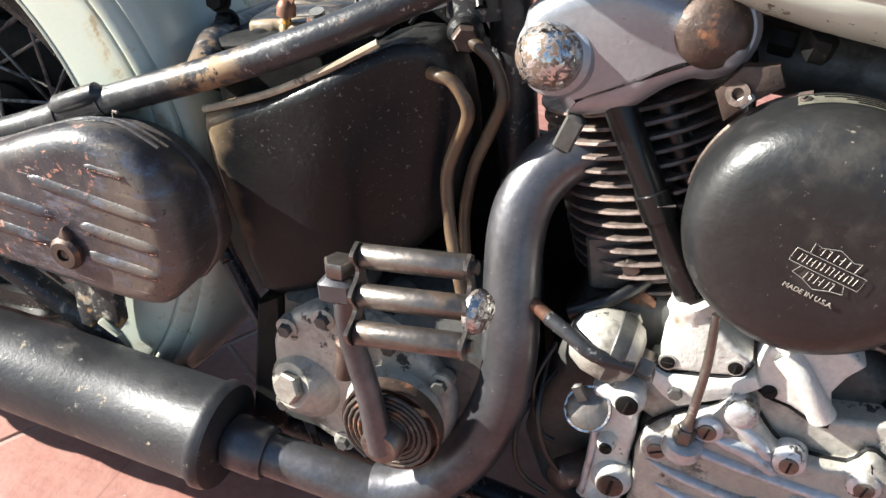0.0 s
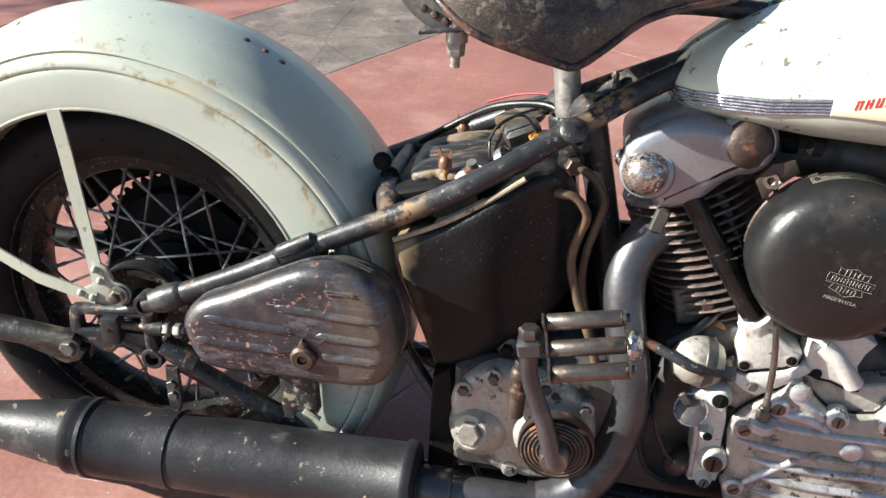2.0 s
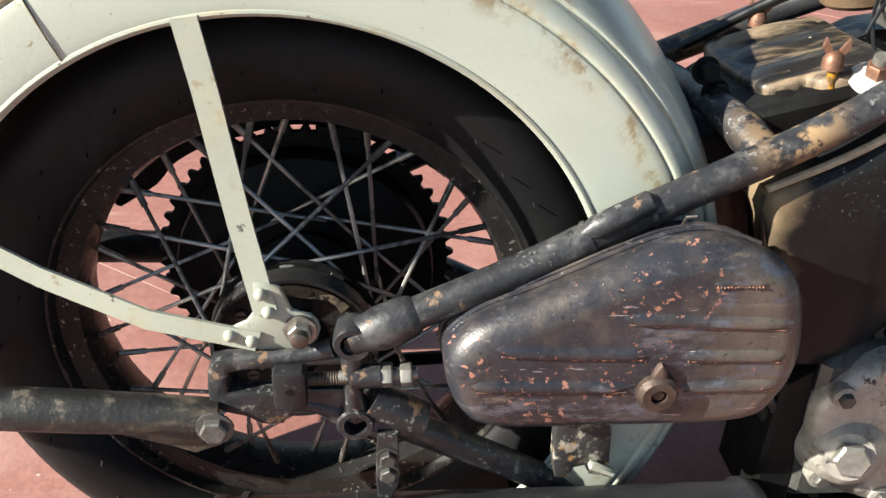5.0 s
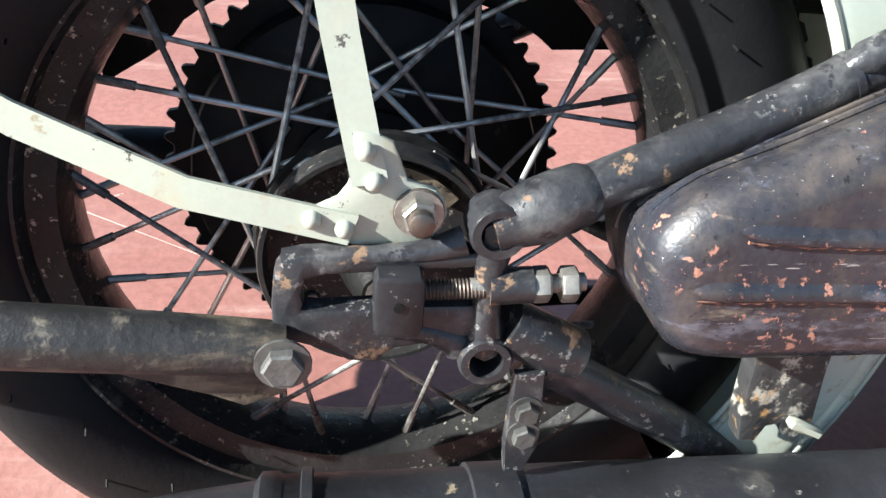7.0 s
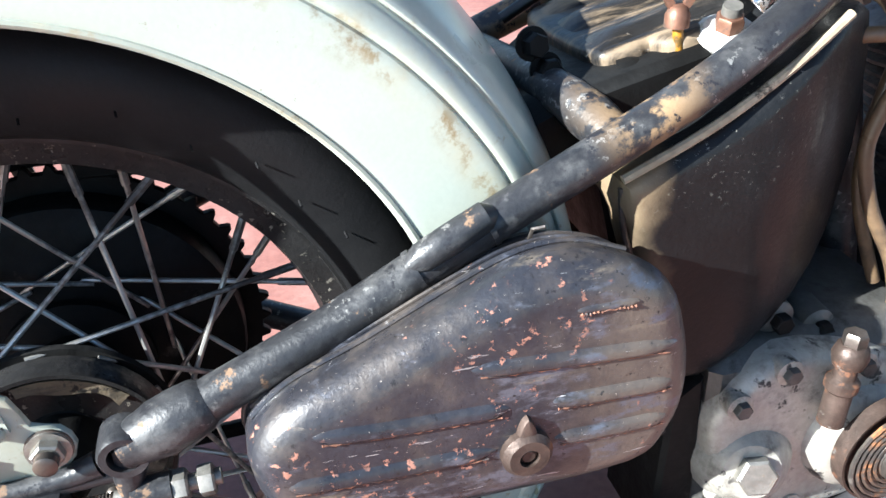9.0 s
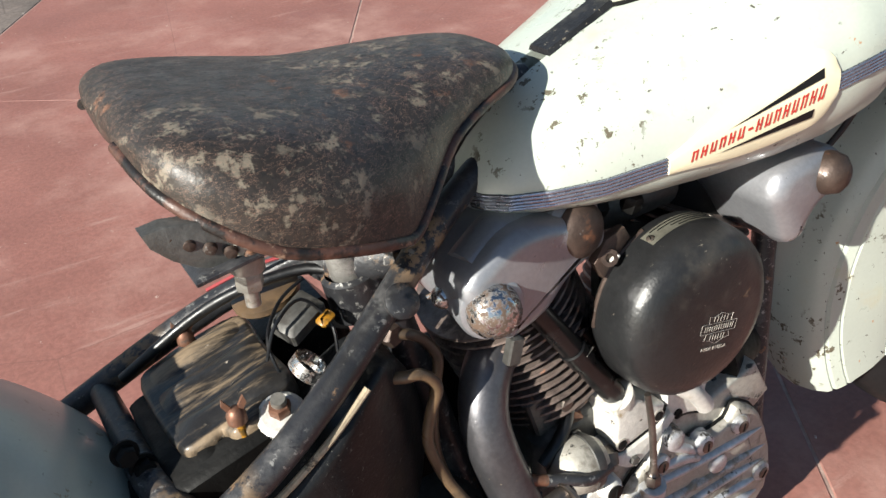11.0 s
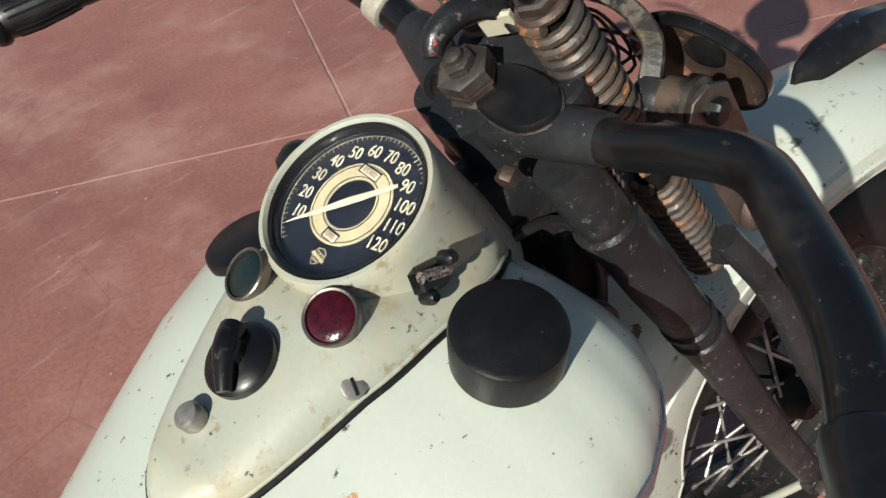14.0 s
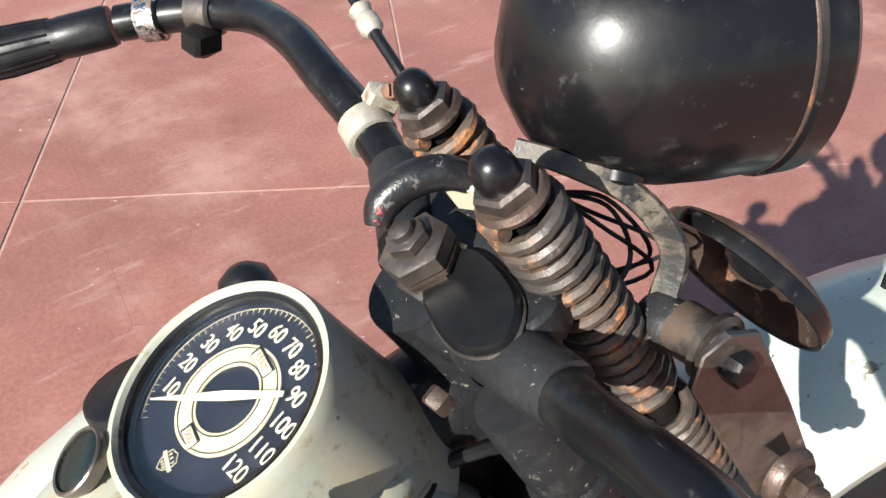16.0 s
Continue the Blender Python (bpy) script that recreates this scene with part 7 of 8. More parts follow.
def saddle():
    st = [(0.352, 0.06, 0.800, 0.790), (0.362, 0.115, 0.812, 0.775), (0.39, 0.150, 0.822, 0.755), (0.44, 0.168, 0.822, 0.728), (0.50, 0.168, 0.812, 0.712), (0.545, 0.158, 0.802, 0.700), (0.575, 0.146, 0.797, 0.694), (0.605, 0.125, 0.794, 0.712), (0.64, 0.100, 0.792, 0.736), (0.68, 0.080, 0.790, 0.748), (0.72, 0.062, 0.785, 0.754), (0.742, 0.040, 0.776, 0.757), (0.75, 0.018, 0.768, 0.760)]
    st = [(0.575 + (x - 0.575) * 0.80 if x < 0.575 else x, w, a, b) for x, w, a, b in st]
    rings = []
    for p, q in zip(spline([(s[0], s[1], s[2]) for s in st], 3), spline([(s[0], s[3], 0) for s in st], 3)):
        ring = []
        dip = 0.018 * math.exp(-((p.x - 0.48) / 0.09) ** 2)
        for k in range(29):
            a = math.pi * k / 28
            c, s_ = math.cos(a), math.sin(a)
            z = q.y + (p.z - q.y) * abs(s_) ** 0.62 - dip * max(0, s_) ** 3
            ring.append((p.x, p.y * math.copysign(abs(c) ** 0.75, c), z))
        ring += [(p.x, p.y * 0.93 * math.copysign(abs(math.cos(a)) ** 0.75, math.cos(a)), q.y + max(0.0, (p.z - q.y) * abs(math.sin(a)) ** 0.62 - 0.014) - dip * max(0, math.sin(a)) ** 3) for a in (math.pi - math.pi * k / 14 for k in range(15))]
        rings.append(ring)
    s = part("saddle", Shape().loft(rings), leather, bike, "black leather saddle, cracked and scuffed", angle=60)
    edge = [vec(r[0]) + vec((0, -0.001, 0.0)) for r in rings]
    part("saddle_edge", Shape().tube([(v.x, -abs(v.y), v.z) for v in edge], 0.0048, 10), edge_leather, s, "worn rolled edge with brown leather showing")
    part("saddle_edge", Shape().tube([(v.x, abs(v.y), v.z) for v in edge], 0.0042, 10), leather, s)
    for i in range(5):
        x = 0.40 + i * 0.012
        part("edge_rivet", Shape().lathe([(0.005, 0), (0.004, 0.003), (0.0005, 0.004)], (x, -0.146 - 0.002 * i, 0.752 - 0.006 * i), (-0.2, -0.9, -0.2), 12), rust_steel, s)
    # steel pan bracket and its bolt below
    b = part("pan_bracket", Shape().slab([(0.385, 0.762), (0.40, 0.738), (0.43, 0.722), (0.475, 0.722), (0.49, 0.732), (0.46, 0.742), (0.42, 0.760)], -0.150, -0.135, 0.002, 2, 2), alu_dark, bike, "grey-green steel pan bracket")
    part("pan_plate", Shape().box((0.445, -0.11, 0.727), (0.075, 0.10, 0.004), pose(0, 0, 0, 0, -8, 0), 0.001), frame_black, b)
    part("spring_post", Shape().lathe([(0.012, 0.012), (0.012, 0.045), (0.010, 0.05)], (0.446, -0.142, 0.700), (0.05, 0, 1), 22), bolt_steel, b)
    part("post_nut", Shape().hexnut((0.4455, -0.142, 0.697), (0.05, 0, 1), 0.010, 0.016), bolt_steel, b)
    part("post_end", Shape().tube([(0.445, -0.142, 0.684), (0.4455, -0.142, 0.70)], 0.0055, 12), bolt_steel, b)
    part("nose_bar", Shape().tube([(0.55, 0.0, 0.735), (0.60, 0, 0.735), (0.70, 0, 0.74), (0.78, 0, 0.735)], 0.012, 12, 3), frame_black, bike)


# ---- front: everything here turns with the handlebar ----
FORK = Matrix.Translation((1.515, -0.11, 0.325)) @ Matrix.Rotation(radians(-17), 4, "Z")


def fork_part(name, shape, mat, parent, label="", angle=38):
    return part(name, shape.placed(FORK), mat, parent, label, angle)


def helix(a, b, r, turns, wire, n=14):
    u, w, ax = frame_of(vec(b) - vec(a))
    pts = []
    for i in range(int(turns * n) + 1):
        q = 2 * math.pi * i / n
        pts.append(vec(a).lerp(vec(b), i / (turns * n)) + (u * math.cos(q) + w * math.sin(q)) * r)
    return Shape().tube(pts, wire, 9)


def frame_neck():
    n = part("frame_neck", Shape().tube([(1.10, 0, 0.80), (1.17, -0.005, 0.815), (1.215, -0.015, 0.80), (1.235, -0.02, 0.74)], [0.030, 0.036, 0.038, 0.034], 20, 4), fork_black, bike, "cast black steering neck of the frame")
    part("neck_web", Shape().slab([(1.09, 0.70), (1.10, 0.79), (1.20, 0.80), (1.25, 0.74), (1.26, 0.62), (1.17, 0.60)], -0.035, 0.035, 0.01, 2, 1), dark_void, n)
    part("down_tube", Shape().tube([(1.24, 0.0, 0.76), (1.215, 0.05, 0.60), (1.17, 0.09, 0.35), (1.09, 0.10, 0.12)], 0.016, 14, 4), frame_black, bike, "black front frame tube")
    for y in (-0.062, 0.062):
        part("neck_cover", Shape().slab([(1.185, 0.66), (1.19, 0.76), (1.215, 0.79), (1.245, 0.76), (1.255, 0.66), (1.22, 0.62)], y, y * 0.35, 0.012, 3, 2), dark_void, n)
    for i, (y, z) in enumerate(((-0.05, 0.78), (-0.03, 0.80), (0.03, 0.79), (-0.06, 0.74))):
        part("control_cable", Shape().tube([(1.14 + 0.01 * i, y * 0.8, z + 0.03), (1.195, y * 1.1, z + 0.02 - 0.01 * i), (1.23, y * 1.3, z - 0.06), (1.20, y, z - 0.16), (1.14, y * 0.6, z - 0.22)], 0.0042, 8, 5), wire_black, n)


def front_end():
    at = FORK @ Matrix.Translation((0.045, 0.022, 0.004))
    w = wheel("front_wheel", vec((0, 0, 0)), at, 0.312, bike, False)
    part("front_drum", Shape().lathe([(0.03, 0.04), (0.095, 0.042), (0.10, 0.046), (0.10, 0.075), (0.03, 0.08)], (0, 0, 0), (0, 1, 0), 40).placed(at), dark_void, w)
    guard = FORK @ Matrix.Translation((0.07, 0.030, 0.0))
    # the guard's sides hang lower behind the wheel
    depth = [(18, 0.322), (80, 0.327), (112, 0.320), (147, 0.285), (171, 0.248), (187, 0.256), (206, 0.283)]
    rows, lip = [], []
    for i in range(63):
        deg = 18 + i * 3
        k = next(j for j in range(len(depth) - 1) if depth[j + 1][0] >= deg)
        q = (deg - depth[k][0]) / (depth[k + 1][0] - depth[k][0])
        r0 = depth[k][1] * (1 - q) + depth[k + 1][1] * q
        half = [(r0, -0.0715), (r0 + 0.003, -0.0750), (r0 + 0.4 * (0.349 - r0), -0.0815), (0.3475, -0.0846), (0.3500, -0.0815), (0.3525, -0.0842), (0.3670, -0.0822), (0.3705, -0.0775), (0.3735, -0.0800), (0.379, -0.0775), (0.393, -0.0620), (0.406, -0.0340), (0.410, 0.0)]
        outer = half + [(r, -y) for r, y in half[::-1][1:]]
        ring = outer + [(r - 0.003, y * 0.965) for r, y in outer[::-1]]
        a = radians(deg)
        rows.append([(r * math.cos(a), y, r * math.sin(a)) for r, y in ring])
        lip.append((r0 * math.cos(a), -0.0732, r0 * math.sin(a)))
    f = part("front_fender", Shape().loft(rows).placed(guard), cream, bike, "pale green front mudguard with deep sides", angle=30)
    part("rolled_lip", Shape().tube(lip, 0.0026, 8).placed(guard), cream, f)
    part("fender_light", Shape().loft([[(x, y * k, z + dz) for y, dz in ((-1, -0.02), (-0.8, 0.0), (-0.3, 0.010), (0.3, 0.010), (0.8, 0.0), (1, -0.02))] for x, z, k in ((0.047, 0.420, 0.003), (0.047 + 0.03, 0.420 + 0.012, 0.020), (0.047 + 0.09, 0.420 + 0.022, 0.027), (0.047 + 0.16, 0.420 + 0.012, 0.018), (0.047 + 0.19, 0.420 - 0.012, 0.004))]).placed(FORK @ Matrix.Translation((0, 0.041, 0))), gloss_black, f, "black teardrop fender lamp")
    fork_part("fender_stay", Shape().tube([(-0.215, -0.060, 0.00), (-0.12, -0.090, -0.010), (-0.04, -0.116, 0.004)], 0.0055, 10, 3), cream_dirty, f)
    for s in (-1, 1):
        leg = fork_part("fork_leg", Shape().tube([(-0.345, s * 0.070, 0.548), (-0.318, s * 0.078, 0.497), (-0.270, s * 0.085, 0.412), (-0.222, s * 0.091, 0.330), (-0.12, s * 0.106, 0.14), (-0.045, s * 0.113, 0.015)], [0.020, 0.0215, 0.0225, 0.0215, 0.0175, 0.0160], 22, 4), fork_black, bike, "black rigid fork leg with dust and chips")
        for h in (0.0, 0.022):
            p = vec((-0.238 + h * 0.5, s * (0.0890 + h * 0.07), 0.358 - h * 0.87))
            fork_part("leg_band", Shape().lathe([(0.0215, -0.005), (0.0240, -0.003), (0.0240, 0.003), (0.0215, 0.005)], p, (0.5, 0, -0.86), 24), fork_black, leg)
        fork_part("leg_collar", Shape().lathe([(0.021, -0.012), (0.0245, -0.008), (0.0245, 0.010), (0.021, 0.014)], (-0.312, s * 0.079, 0.486), (0.48, s * 0.07, -0.87), 24), fork_black, leg)
        rod = fork_part("spring_rod", Shape().tube([(-0.185, s * 0.075, 0.405), (-0.135, s * 0.095, 0.325), (-0.075, s * 0.104, 0.20), (0.035, s * 0.110, 0.015)], [0.0125, 0.0125, 0.0125, 0.012], 18, 4), fork_black, bike, "thin black sprung fork leg")
        fork_part("rocker_plate", Shape().slab([(-0.062, 0.012), (-0.045, 0.028), (0.0, 0.022), (0.038, 0.030), (0.055, 0.012), (0.045, -0.012), (0.0, -0.014), (-0.05, -0.010)], s * 0.128, s * 0.112, 0.003, 2, 2), fork_black, bike)
        for x, z in ((-0.045, 0.012), (0.035, 0.012), (-0.005, 0.003)):
            fork_part("pivot_nut", Shape().hexnut((x, s * 0.127, z), (0, s, 0), 0.0135, 0.014), old_steel, bike)
        # springs above and below the perch
        a, ax = vec((-0.331, s * 0.047, 0.641)), vec((0.50, 0, -0.866))
        top = a
        sp = fork_part("fork_spring", helix(top, top + ax * 0.160, 0.0168, 15.0, 0.0046), spring_steel, bike, "fork spring with rust between its turns")
        fork_part("spring_guide", Shape().tube([top, top + ax * 0.33], 0.011, 12), dark_void, sp)
        fork_part("lower_spring", helix(top + ax * 0.185, top + ax * 0.325, 0.0168, 13.5, 0.0046), spring_steel, sp)
        fork_part("spring_washer", Shape().lathe([(0.0175, 0), (0.0185, 0.003), (0.0165, 0.006)], top - ax * 0.002, -ax, 24), rust_steel, sp)
        fork_part("spring_nut", Shape().hexnut(top - ax * 0.004, -ax, 0.0158, 0.012), old_steel, sp)
        fork_part("acorn", Shape().lathe([(0.0108, 0), (0.0110, 0.005), (0.0103, 0.010), (0.0076, 0.0142), (0.0037, 0.0165), (0.0003, 0.017)], top - ax * 0.016, -ax, 28), gloss_black, sp, "black acorn nut")
        fork_part("rod_fork", Shape().tube([top + ax * 0.31, (-0.175, s * 0.075, 0.385)], [0.014, 0.012], 14), fork_black, sp)
    # steering head: top clamp with its nut, cap plate, damper handle
    tilt = vec((-0.50, 0, 0.866))
    head = Shape().tube([(-0.365, 0, 0.575), (-0.315, 0, 0.49), (-0.255, 0, 0.385)], 0.029, 24)
    h = fork_part("steering_head", head, fork_black, bike, "black steering head")
    m = Matrix.Translation((-0.344, -0.004, 0.576)) @ Matrix.Rotation(radians(-30), 4, "Y")
    plate = Shape()
    ring = [(-0.030, -0.030), (-0.036, 0.0), (-0.030, 0.030), (-0.005, 0.060), (0.025, 0.066), (0.040, 0.045), (0.046, 0.0), (0.040, -0.045), (0.025, -0.066), (-0.005, -0.060)]
    pts = [(p.x, p.y) for p in spline([(a, b, 0) for a, b in ring], 4, True)]
    plate.loft([[(x * k, y * k, z) for x, y in pts] for z, k in ((-0.016, 0.98), (-0.014, 1.0), (0.004, 1.0), (0.007, 0.96))])
    part("top_clamp", plate.placed(FORK @ m), fork_black, h, "black fork top clamp")
    cap = Shape()
    o = [(p.x, p.y) for p in spline([(-0.020, -0.052, 0), (-0.019, -0.010, 0), (0.000, 0.002, 0), (0.018, -0.010, 0), (0.019, -0.052, 0), (0.0, -0.070, 0)], 5, True)]
    cap.loft([[(x, y, 0.006) for x, y in o], [(x, y, 0.012) for x, y in o], [(x * 0.9, y * 0.97 - 0.001, 0.015) for x, y in o]])
    part("cap_rim", Shape().tube([(x, y, 0.0085) for x, y in o + o[:1]], 0.0013, 6).placed(FORK @ m), old_steel, h)
    part("clamp_cap", cap.placed(FORK @ m), satin_black, h, "black oval cover plate with a bright rim")
    for r_, z0, hh, mt in ((0.0215, 0.004, 0.010, old_steel), (0.0190, 0.014, 0.005, rust_steel), (0.0205, 0.018, 0.003, rust_steel), (0.0205, 0.021, 0.012, old_steel), (0.0118, 0.033, 0.007, old_steel)):
        s = Shape().hexnut((-0.006, 0.004, z0), (0, 0, 1), r_, hh, turn=r_ * 50)
        part("stem_nut", s.placed(FORK @ m), mt, h)
    part("stem_bolt", Shape().lathe([(0.0065, 0.036), (0.0065, 0.044), (0.004, 0.0455)], (-0.006, 0.004, 0), (0, 0, 1), 18).placed(FORK @ m), old_steel, h)
    part("damper_handle", Shape().tube([(-0.014, 0.014, 0.046), (-0.004, 0.018, 0.052), (0.014, 0.017, 0.053), (0.030, 0.012, 0.046), (0.038, 0.004, 0.034), (0.036, -0.004, 0.022)], [0.0065, 0.0095, 0.0098, 0.0092, 0.0070, 0.0045], 16, 5).placed(FORK @ m), flaked_black, h, "black damper handle, paint flaked to red")
    part("damper_loop", Shape().box((0.032, 0.006, 0.030), (0.006, 0.026, 0.020), pose(0, 0, 0, 0, 0, 30), 0.002).placed(FORK @ m), dial_cream, h)
    part("pinch_bolt", Shape().hexnut((-0.038, -0.050, -0.010), (-0.9, -0.3, 0), 0.0078, 0.010).placed(FORK @ m), rust_steel, h)
    # handlebar
    right = [(-0.345, -0.044, 0.564), (-0.337, -0.085, 0.571), (-0.335, -0.126, 0.580), (-0.336, -0.170, 0.597), (-0.337, -0.208, 0.605), (-0.360, -0.246, 0.608), (-0.398, -0.303, 0.603), (-0.440, -0.345, 0.592)]
    left = [(-0.352, 0.045, 0.572), (-0.340, 0.090, 0.585), (-0.345, 0.135, 0.603), (-0.355, 0.185, 0.618), (-0.362, 0.245, 0.627), (-0.378, 0.305, 0.627), (-0.420, 0.345, 0.623), (-0.470, 0.366, 0.617)]
    bar = fork_part("handlebar", Shape().tube(right[::-1] + left, 0.0142, 20, 6), gloss_black, bike, "black handlebar swept back")
    for pts in (((-0.346, -0.040, 0.563), (-0.339, -0.075, 0.5695), (-0.3335, -0.102, 0.5740)), ((-0.352, 0.040, 0.572), (-0.341, 0.085, 0.584), (-0.340, 0.10, 0.588))):
        fork_part("bar_sleeve", Shape().tube(pts, [0.019, 0.0185, 0.0165], 22, 4), fork_black, bar)
    g0, g1 = vec((-0.428, -0.332, 0.595)), vec((-0.532, -0.452, 0.562))
    for a, b, lab in ((g0, g1, "worn black rubber twist grip"), (vec((-0.475, 0.367, 0.616)), vec((-0.60, 0.392, 0.597)), "ribbed black rubber grip")):
        d = (b - a).normalized()
        L = (b - a).length
        prof = [(0.0150, 0), (0.0165, 0.004), (0.0165, L * 0.30), (0.0160, L * 0.32), (0.0175, L * 0.45), (0.0190, L * 0.65), (0.0178, L * 0.82), (0.0172, L * 0.85), (0.0196, L * 0.865), (0.0208, L * 0.89), (0.0208, L * 0.92), (0.0196, L * 0.95), (0.0168, L * 0.975), (0.0120, L * 0.992), (0.0060, L), (0.0015, L * 1.002)]
        gr = fork_part("grip", Shape().lathe(prof, a, d, 36), rubber, bar, lab)
        u, v, ax_ = frame_of(d)
        for i in range(18 if lab.startswith("ribbed") else 0):
            q = 2 * math.pi * i / 18
            n_ = u * math.cos(q) + v * math.sin(q)
            fork_part("grip_rib", Shape().tube([a + d * (L * f) + n_ * r_ for f, r_ in ((0.36, 0.0163), (0.46, 0.0176), (0.65, 0.0190), (0.80, 0.0179))], 0.0011, 5), rubber, bar)
    cl = fork_part("lever_clamp", Shape().lathe([(0.0155, -0.009), (0.0168, -0.008), (0.0168, 0.008), (0.0155, 0.009)], (-0.345, 0.130, 0.601), (-0.1, 0.9, 0.36), 24), clamp_grey, bar, "grey-beige clamp with a brass screw")
    fork_part("clamp_ear", Shape().box((-0.333, 0.134, 0.617), (0.022, 0.014, 0.022), pose(0, 0, 0, 20, 25, 0), 0.004), clamp_grey, bar)
    screws(bar, [tuple(FORK @ vec((-0.330, 0.124, 0.626)))], (-0.5, -0.6, 0.6), 0.0055, 0.003, copper, "clamp_screw")
    fork_part("lever_clamp", Shape().lathe([(0.0155, -0.012), (0.018, -0.010), (0.018, 0.010), (0.0155, 0.012)], (-0.405, 0.335, 0.6245), (-0.65, 0.70, -0.07), 24), old_steel, bar)
    fork_part("lever_pivot", Shape().box((-0.415, 0.322, 0.608), (0.026, 0.022, 0.026), pose(0, 0, 0, 10, 5, 30), 0.006), dark_void, bar)
    fork_part("lever_clamp", Shape().lathe([(0.0155, -0.009), (0.0185, -0.008), (0.0185, 0.008), (0.0155, 0.009)], (-0.445, 0.357, 0.620), (-0.85, 0.45, -0.1), 24), chrome, bar)
    fork_part("control_cable", Shape().tube([(-0.30, 0.060, 0.560), (-0.318, 0.120, 0.625), (-0.325, 0.155, 0.648), (-0.330, 0.20, 0.668), (-0.335, 0.26, 0.680), (-0.34, 0.34, 0.672)], 0.0038, 10, 5), rubber, bar, "black control cable")
    fork_part("cable_joint", Shape().lathe([(0.005, -0.012), (0.008, -0.008), (0.008, 0.0), (0.006, 0.004), (0.008, 0.010), (0.004, 0.014)], (-0.327, 0.170, 0.655), (-0.1, 0.85, 0.4), 14), clamp_grey, bar)
    # head lamp
    LC, LA = (-0.228, 0.017, 0.673), (0.99, -0.14, 0.02)
    hl = fork_part("headlight", Shape().lathe([(r_ * 0.82, h_ * 0.82) for r_, h_ in [(0.0005, -0.092), (0.022, -0.089), (0.048, -0.078), (0.069, -0.058), (0.082, -0.033), (0.089, -0.004), (0.092, 0.028), (0.0925, 0.062), (0.0955, 0.064), (0.0955, 0.082), (0.090, 0.088), (0.070, 0.094), (0.0005, 0.10)]], LC, LA, 72), gloss_black, bike, "glossy black headlight bowl, lightly scratched")
    fork_part("lamp_seam", Shape().lathe([(r_ * 0.82, h_ * 0.82) for r_, h_ in [(0.0926, 0.0585), (0.0932, 0.0595), (0.0932, 0.0610), (0.0926, 0.062)]], LC, LA, 72, caps=False), rust_steel, hl)
    fork_part("lamp_foot", Shape().lathe([(0.013, -0.004), (0.0125, 0.001), (0.010, 0.0025), (0.0005, 0.0028)], (-0.262, -0.022, 0.620), (-0.45, -0.45, -0.78), 22), gloss_black, hl)
    # lamp bracket: curved strap, bolts, link below
    line = spline([(-0.306, 0.004, 0.638), (-0.285, -0.014, 0.632), (-0.258, -0.033, 0.617), (-0.240, -0.045, 0.588), (-0.245, -0.049, 0.560), (-0.250, -0.056, 0.545)], 5)
    rings = []
    for i, c in enumerate(line):
        d = (line[min(i + 1, len(line) - 1)] - line[max(i - 1, 0)]).normalized()
        n_ = vec((-0.68, -0.50, 0.52))
        n_ = (n_ - d * n_.dot(d)).normalized()
        u = d.cross(n_) * (0.0052 + 0.0042 * i / len(line))
        rings.append([c + u, c + u * 0.8 + n_ * 0.003, c - u * 0.8 + n_ * 0.003, c - u, c - u * 0.8 - n_ * 0.002, c + u * 0.8 - n_ * 0.002])
    b = fork_part("lamp_bracket", Shape().loft(rings), brace_tan, bike, "grimy cast lamp bracket")
    side = (0.18, -0.97, 0.05)
    fork_part("bracket_lug", Shape().lathe([(0.012, -0.014), (0.015, -0.010), (0.015, 0.006), (0.012, 0.010)], (-0.248, -0.058, 0.550), side, 24), fork_black, b)
    fork_part("bracket_sleeve", Shape().lathe([(0.0150, 0), (0.0150, 0.020), (0.019, 0.021), (0.019, 0.025), (0.0150, 0.027), (0.0130, 0.034), (0.010, 0.035)], (-0.246, -0.066, 0.554), side, 26), old_steel, b, "worn steel sleeve with a washer")
    fork_part("sleeve_bolt", Shape().hexnut((-0.243, -0.099, 0.556), side, 0.0095, 0.012), satin_black, b)
    m2 = Matrix.Translation((-0.2165, -0.099, 0.504)) @ Matrix.Rotation(radians(-28), 4, "Y")
    pl = Shape().slab([(-0.022, 0.062), (-0.010, 0.078), (0.006, 0.079), (0.020, 0.066), (0.021, 0.0), (0.019, -0.060), (0.008, -0.076), (-0.008, -0.076), (-0.019, -0.060), (-0.021, -0.01)], -0.004, 0.0, 0.001, 1, 0)
    part("link_plate", pl.placed(FORK @ m2), old_steel, b, "flat brown steel link")
    part("plate_slot", Shape().slab([(-0.002, -0.020), (0.010, -0.020), (0.010, -0.040), (0.003, -0.040)], -0.0045, -0.0038, 0.0002, 1, 0).placed(FORK @ m2), dark_void, b)
    fork_part("link_bolt", Shape().hexnut((-0.187, -0.112, 0.453), side, 0.0115, 0.010), rust_steel, b, "rusty hexagon bolt")
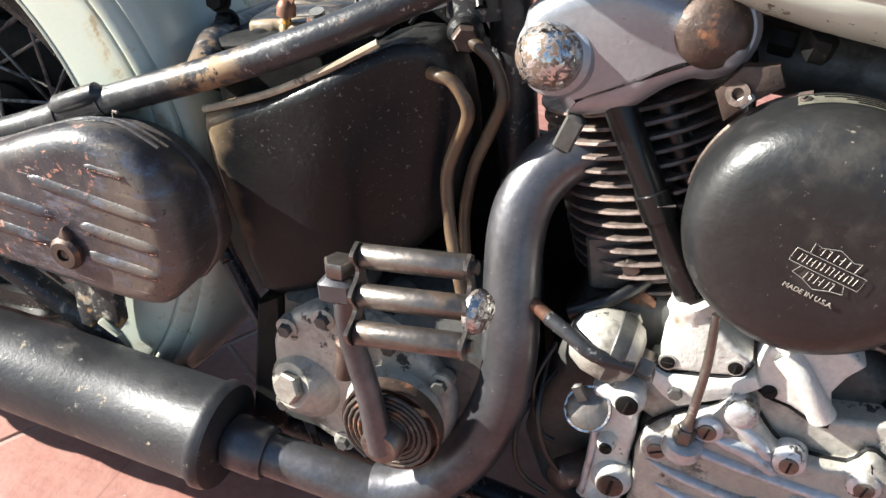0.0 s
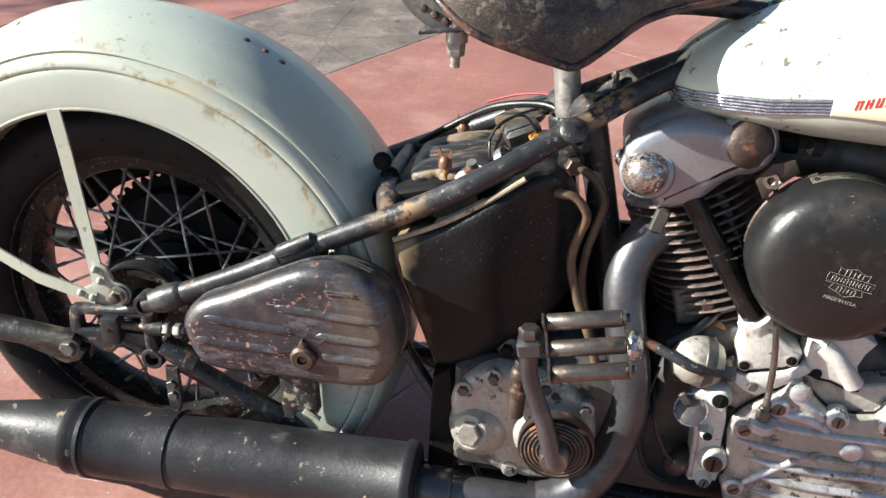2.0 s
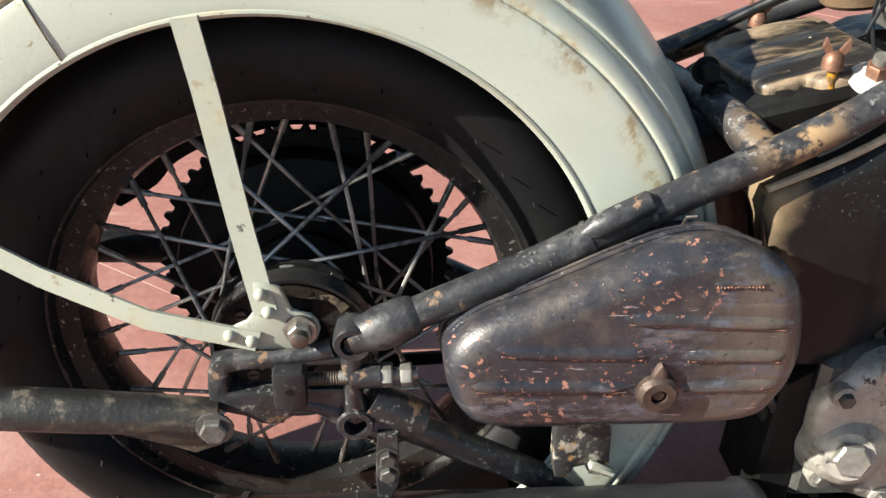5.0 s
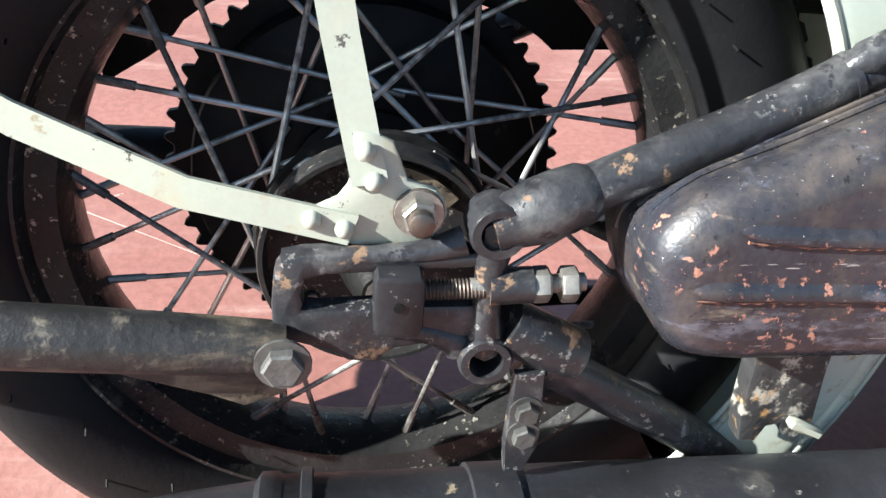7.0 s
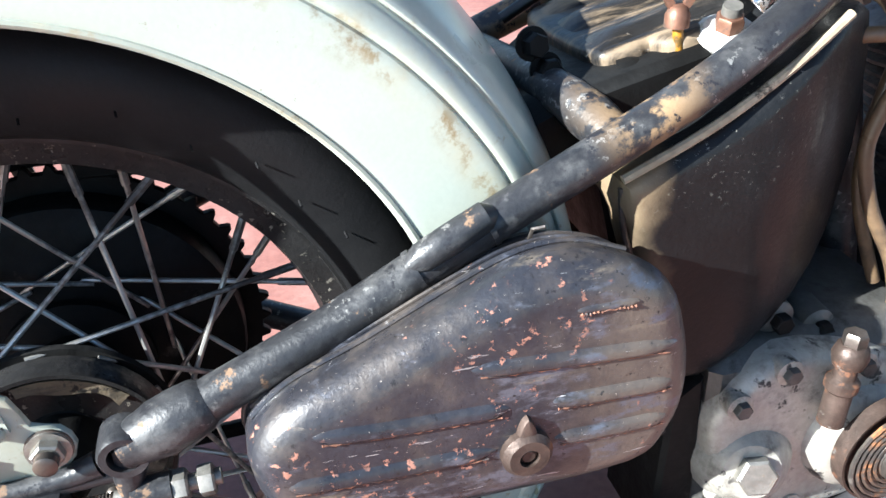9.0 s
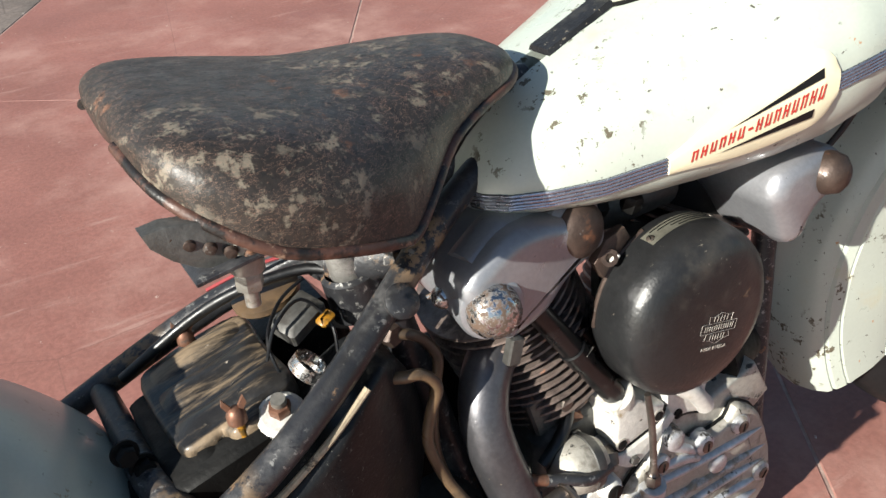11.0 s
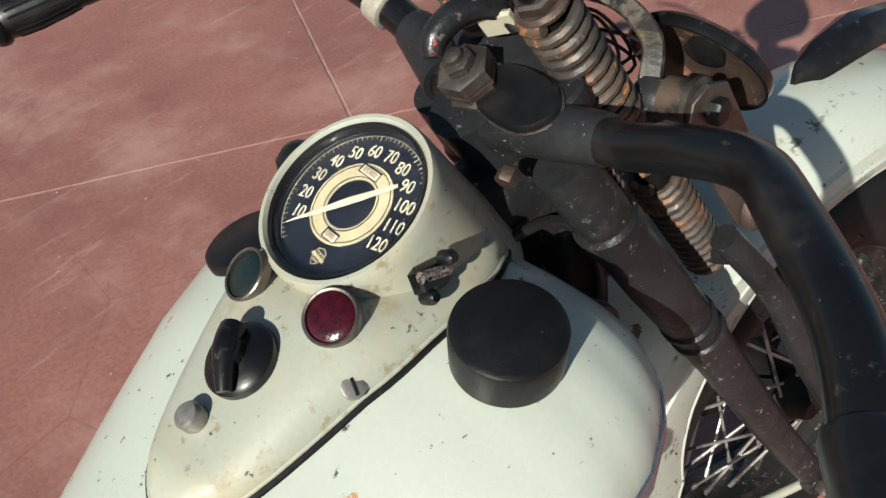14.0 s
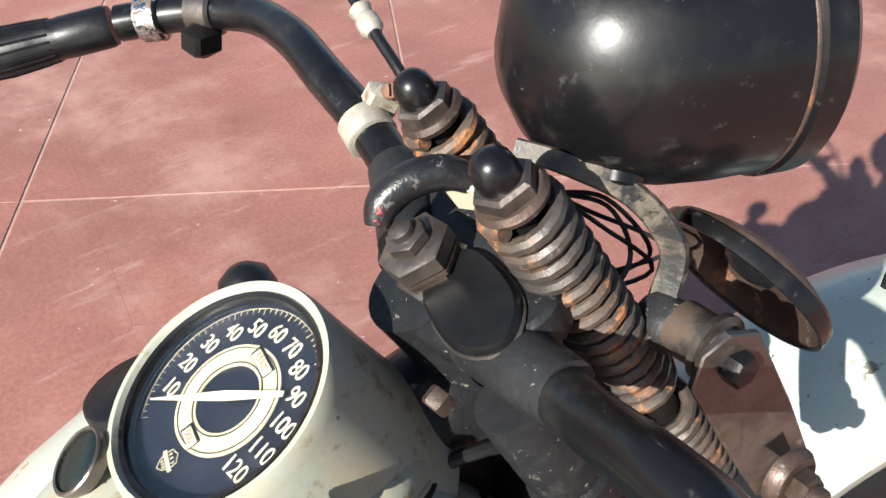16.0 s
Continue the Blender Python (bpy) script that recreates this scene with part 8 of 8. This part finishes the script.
    fork_part("bolt_tip", Shape().lathe([(0.0072, 0), (0.0072, 0.007), (0.0055, 0.0085), (0.0005, 0.0085)], (-0.1855, -0.121, 0.4535), side, 18), rust_steel, b)
    fork_part("link_washer", Shape().lathe([(0.019, 0), (0.019, 0.005), (0.016, 0.009)], (-0.188, -0.1025, 0.4525), side, 24), rust_steel, b)
    # horn shell, open to the rear
    ha, hc = (-0.815, -0.15, -0.56), (-0.186, -0.040, 0.548)
    ho = fork_part("horn", Shape().lathe([(r_ * 0.80, h_) for r_, h_ in [(0.0005, -0.013), (0.045, -0.011), (0.058, -0.006), (0.064, 0.003), (0.067, 0.004), (0.069, 0.002), (0.064, -0.008), (0.048, -0.014), (0.0005, -0.016)]], hc, ha, 56), rust_steel, bike, "round horn shell, rusty inside, chipped black rim")
    fork_part("horn_rim", Shape().lathe([(r_ * 0.80, h_) for r_, h_ in [(0.0660, 0.001), (0.0668, 0.0052), (0.0695, 0.0052), (0.0700, 0.001), (0.0690, -0.004), (0.0675, -0.002)]], hc, ha, 56, caps=False), gloss_black, ho)
    fork_part("horn_core", Shape().lathe([(r_ * 0.80, h_) for r_, h_ in [(0.018, -0.016), (0.020, -0.006), (0.012, -0.003), (0.001, -0.002)]], hc, ha, 28), oil_black, ho)
    rnd = random.Random(3)
    for i in range(4):
        j = [rnd.uniform(-0.012, 0.012) for _ in range(9)]
        fork_part("lamp_wire", Shape().tube([(-0.290, -0.004, 0.612), (-0.262 + j[0], -0.020 + j[1], 0.598 + j[2]), (-0.240 + j[3], -0.030 + j[4], 0.572 + j[5]), (-0.262 + j[6], -0.018 + j[7], 0.548 + j[8]), (-0.285, -0.004, 0.530)], 0.0014, 6, 6), wire_black, b)


rear_end()
axle_plate()
frame_tubes()
under_seat()
tool_box()
exhaust()
gearbox()
left_side()
engine()
air_cleaner()
fuel_tank()
dash()
saddle()
frame_neck()
front_end()
part("side_stand", Shape().tube([(0.62, 0.10, 0.16), (0.62, 0.20, 0.08), (0.61, 0.27, -0.031)], 0.011, 12), frame_black, bike, "black side stand")
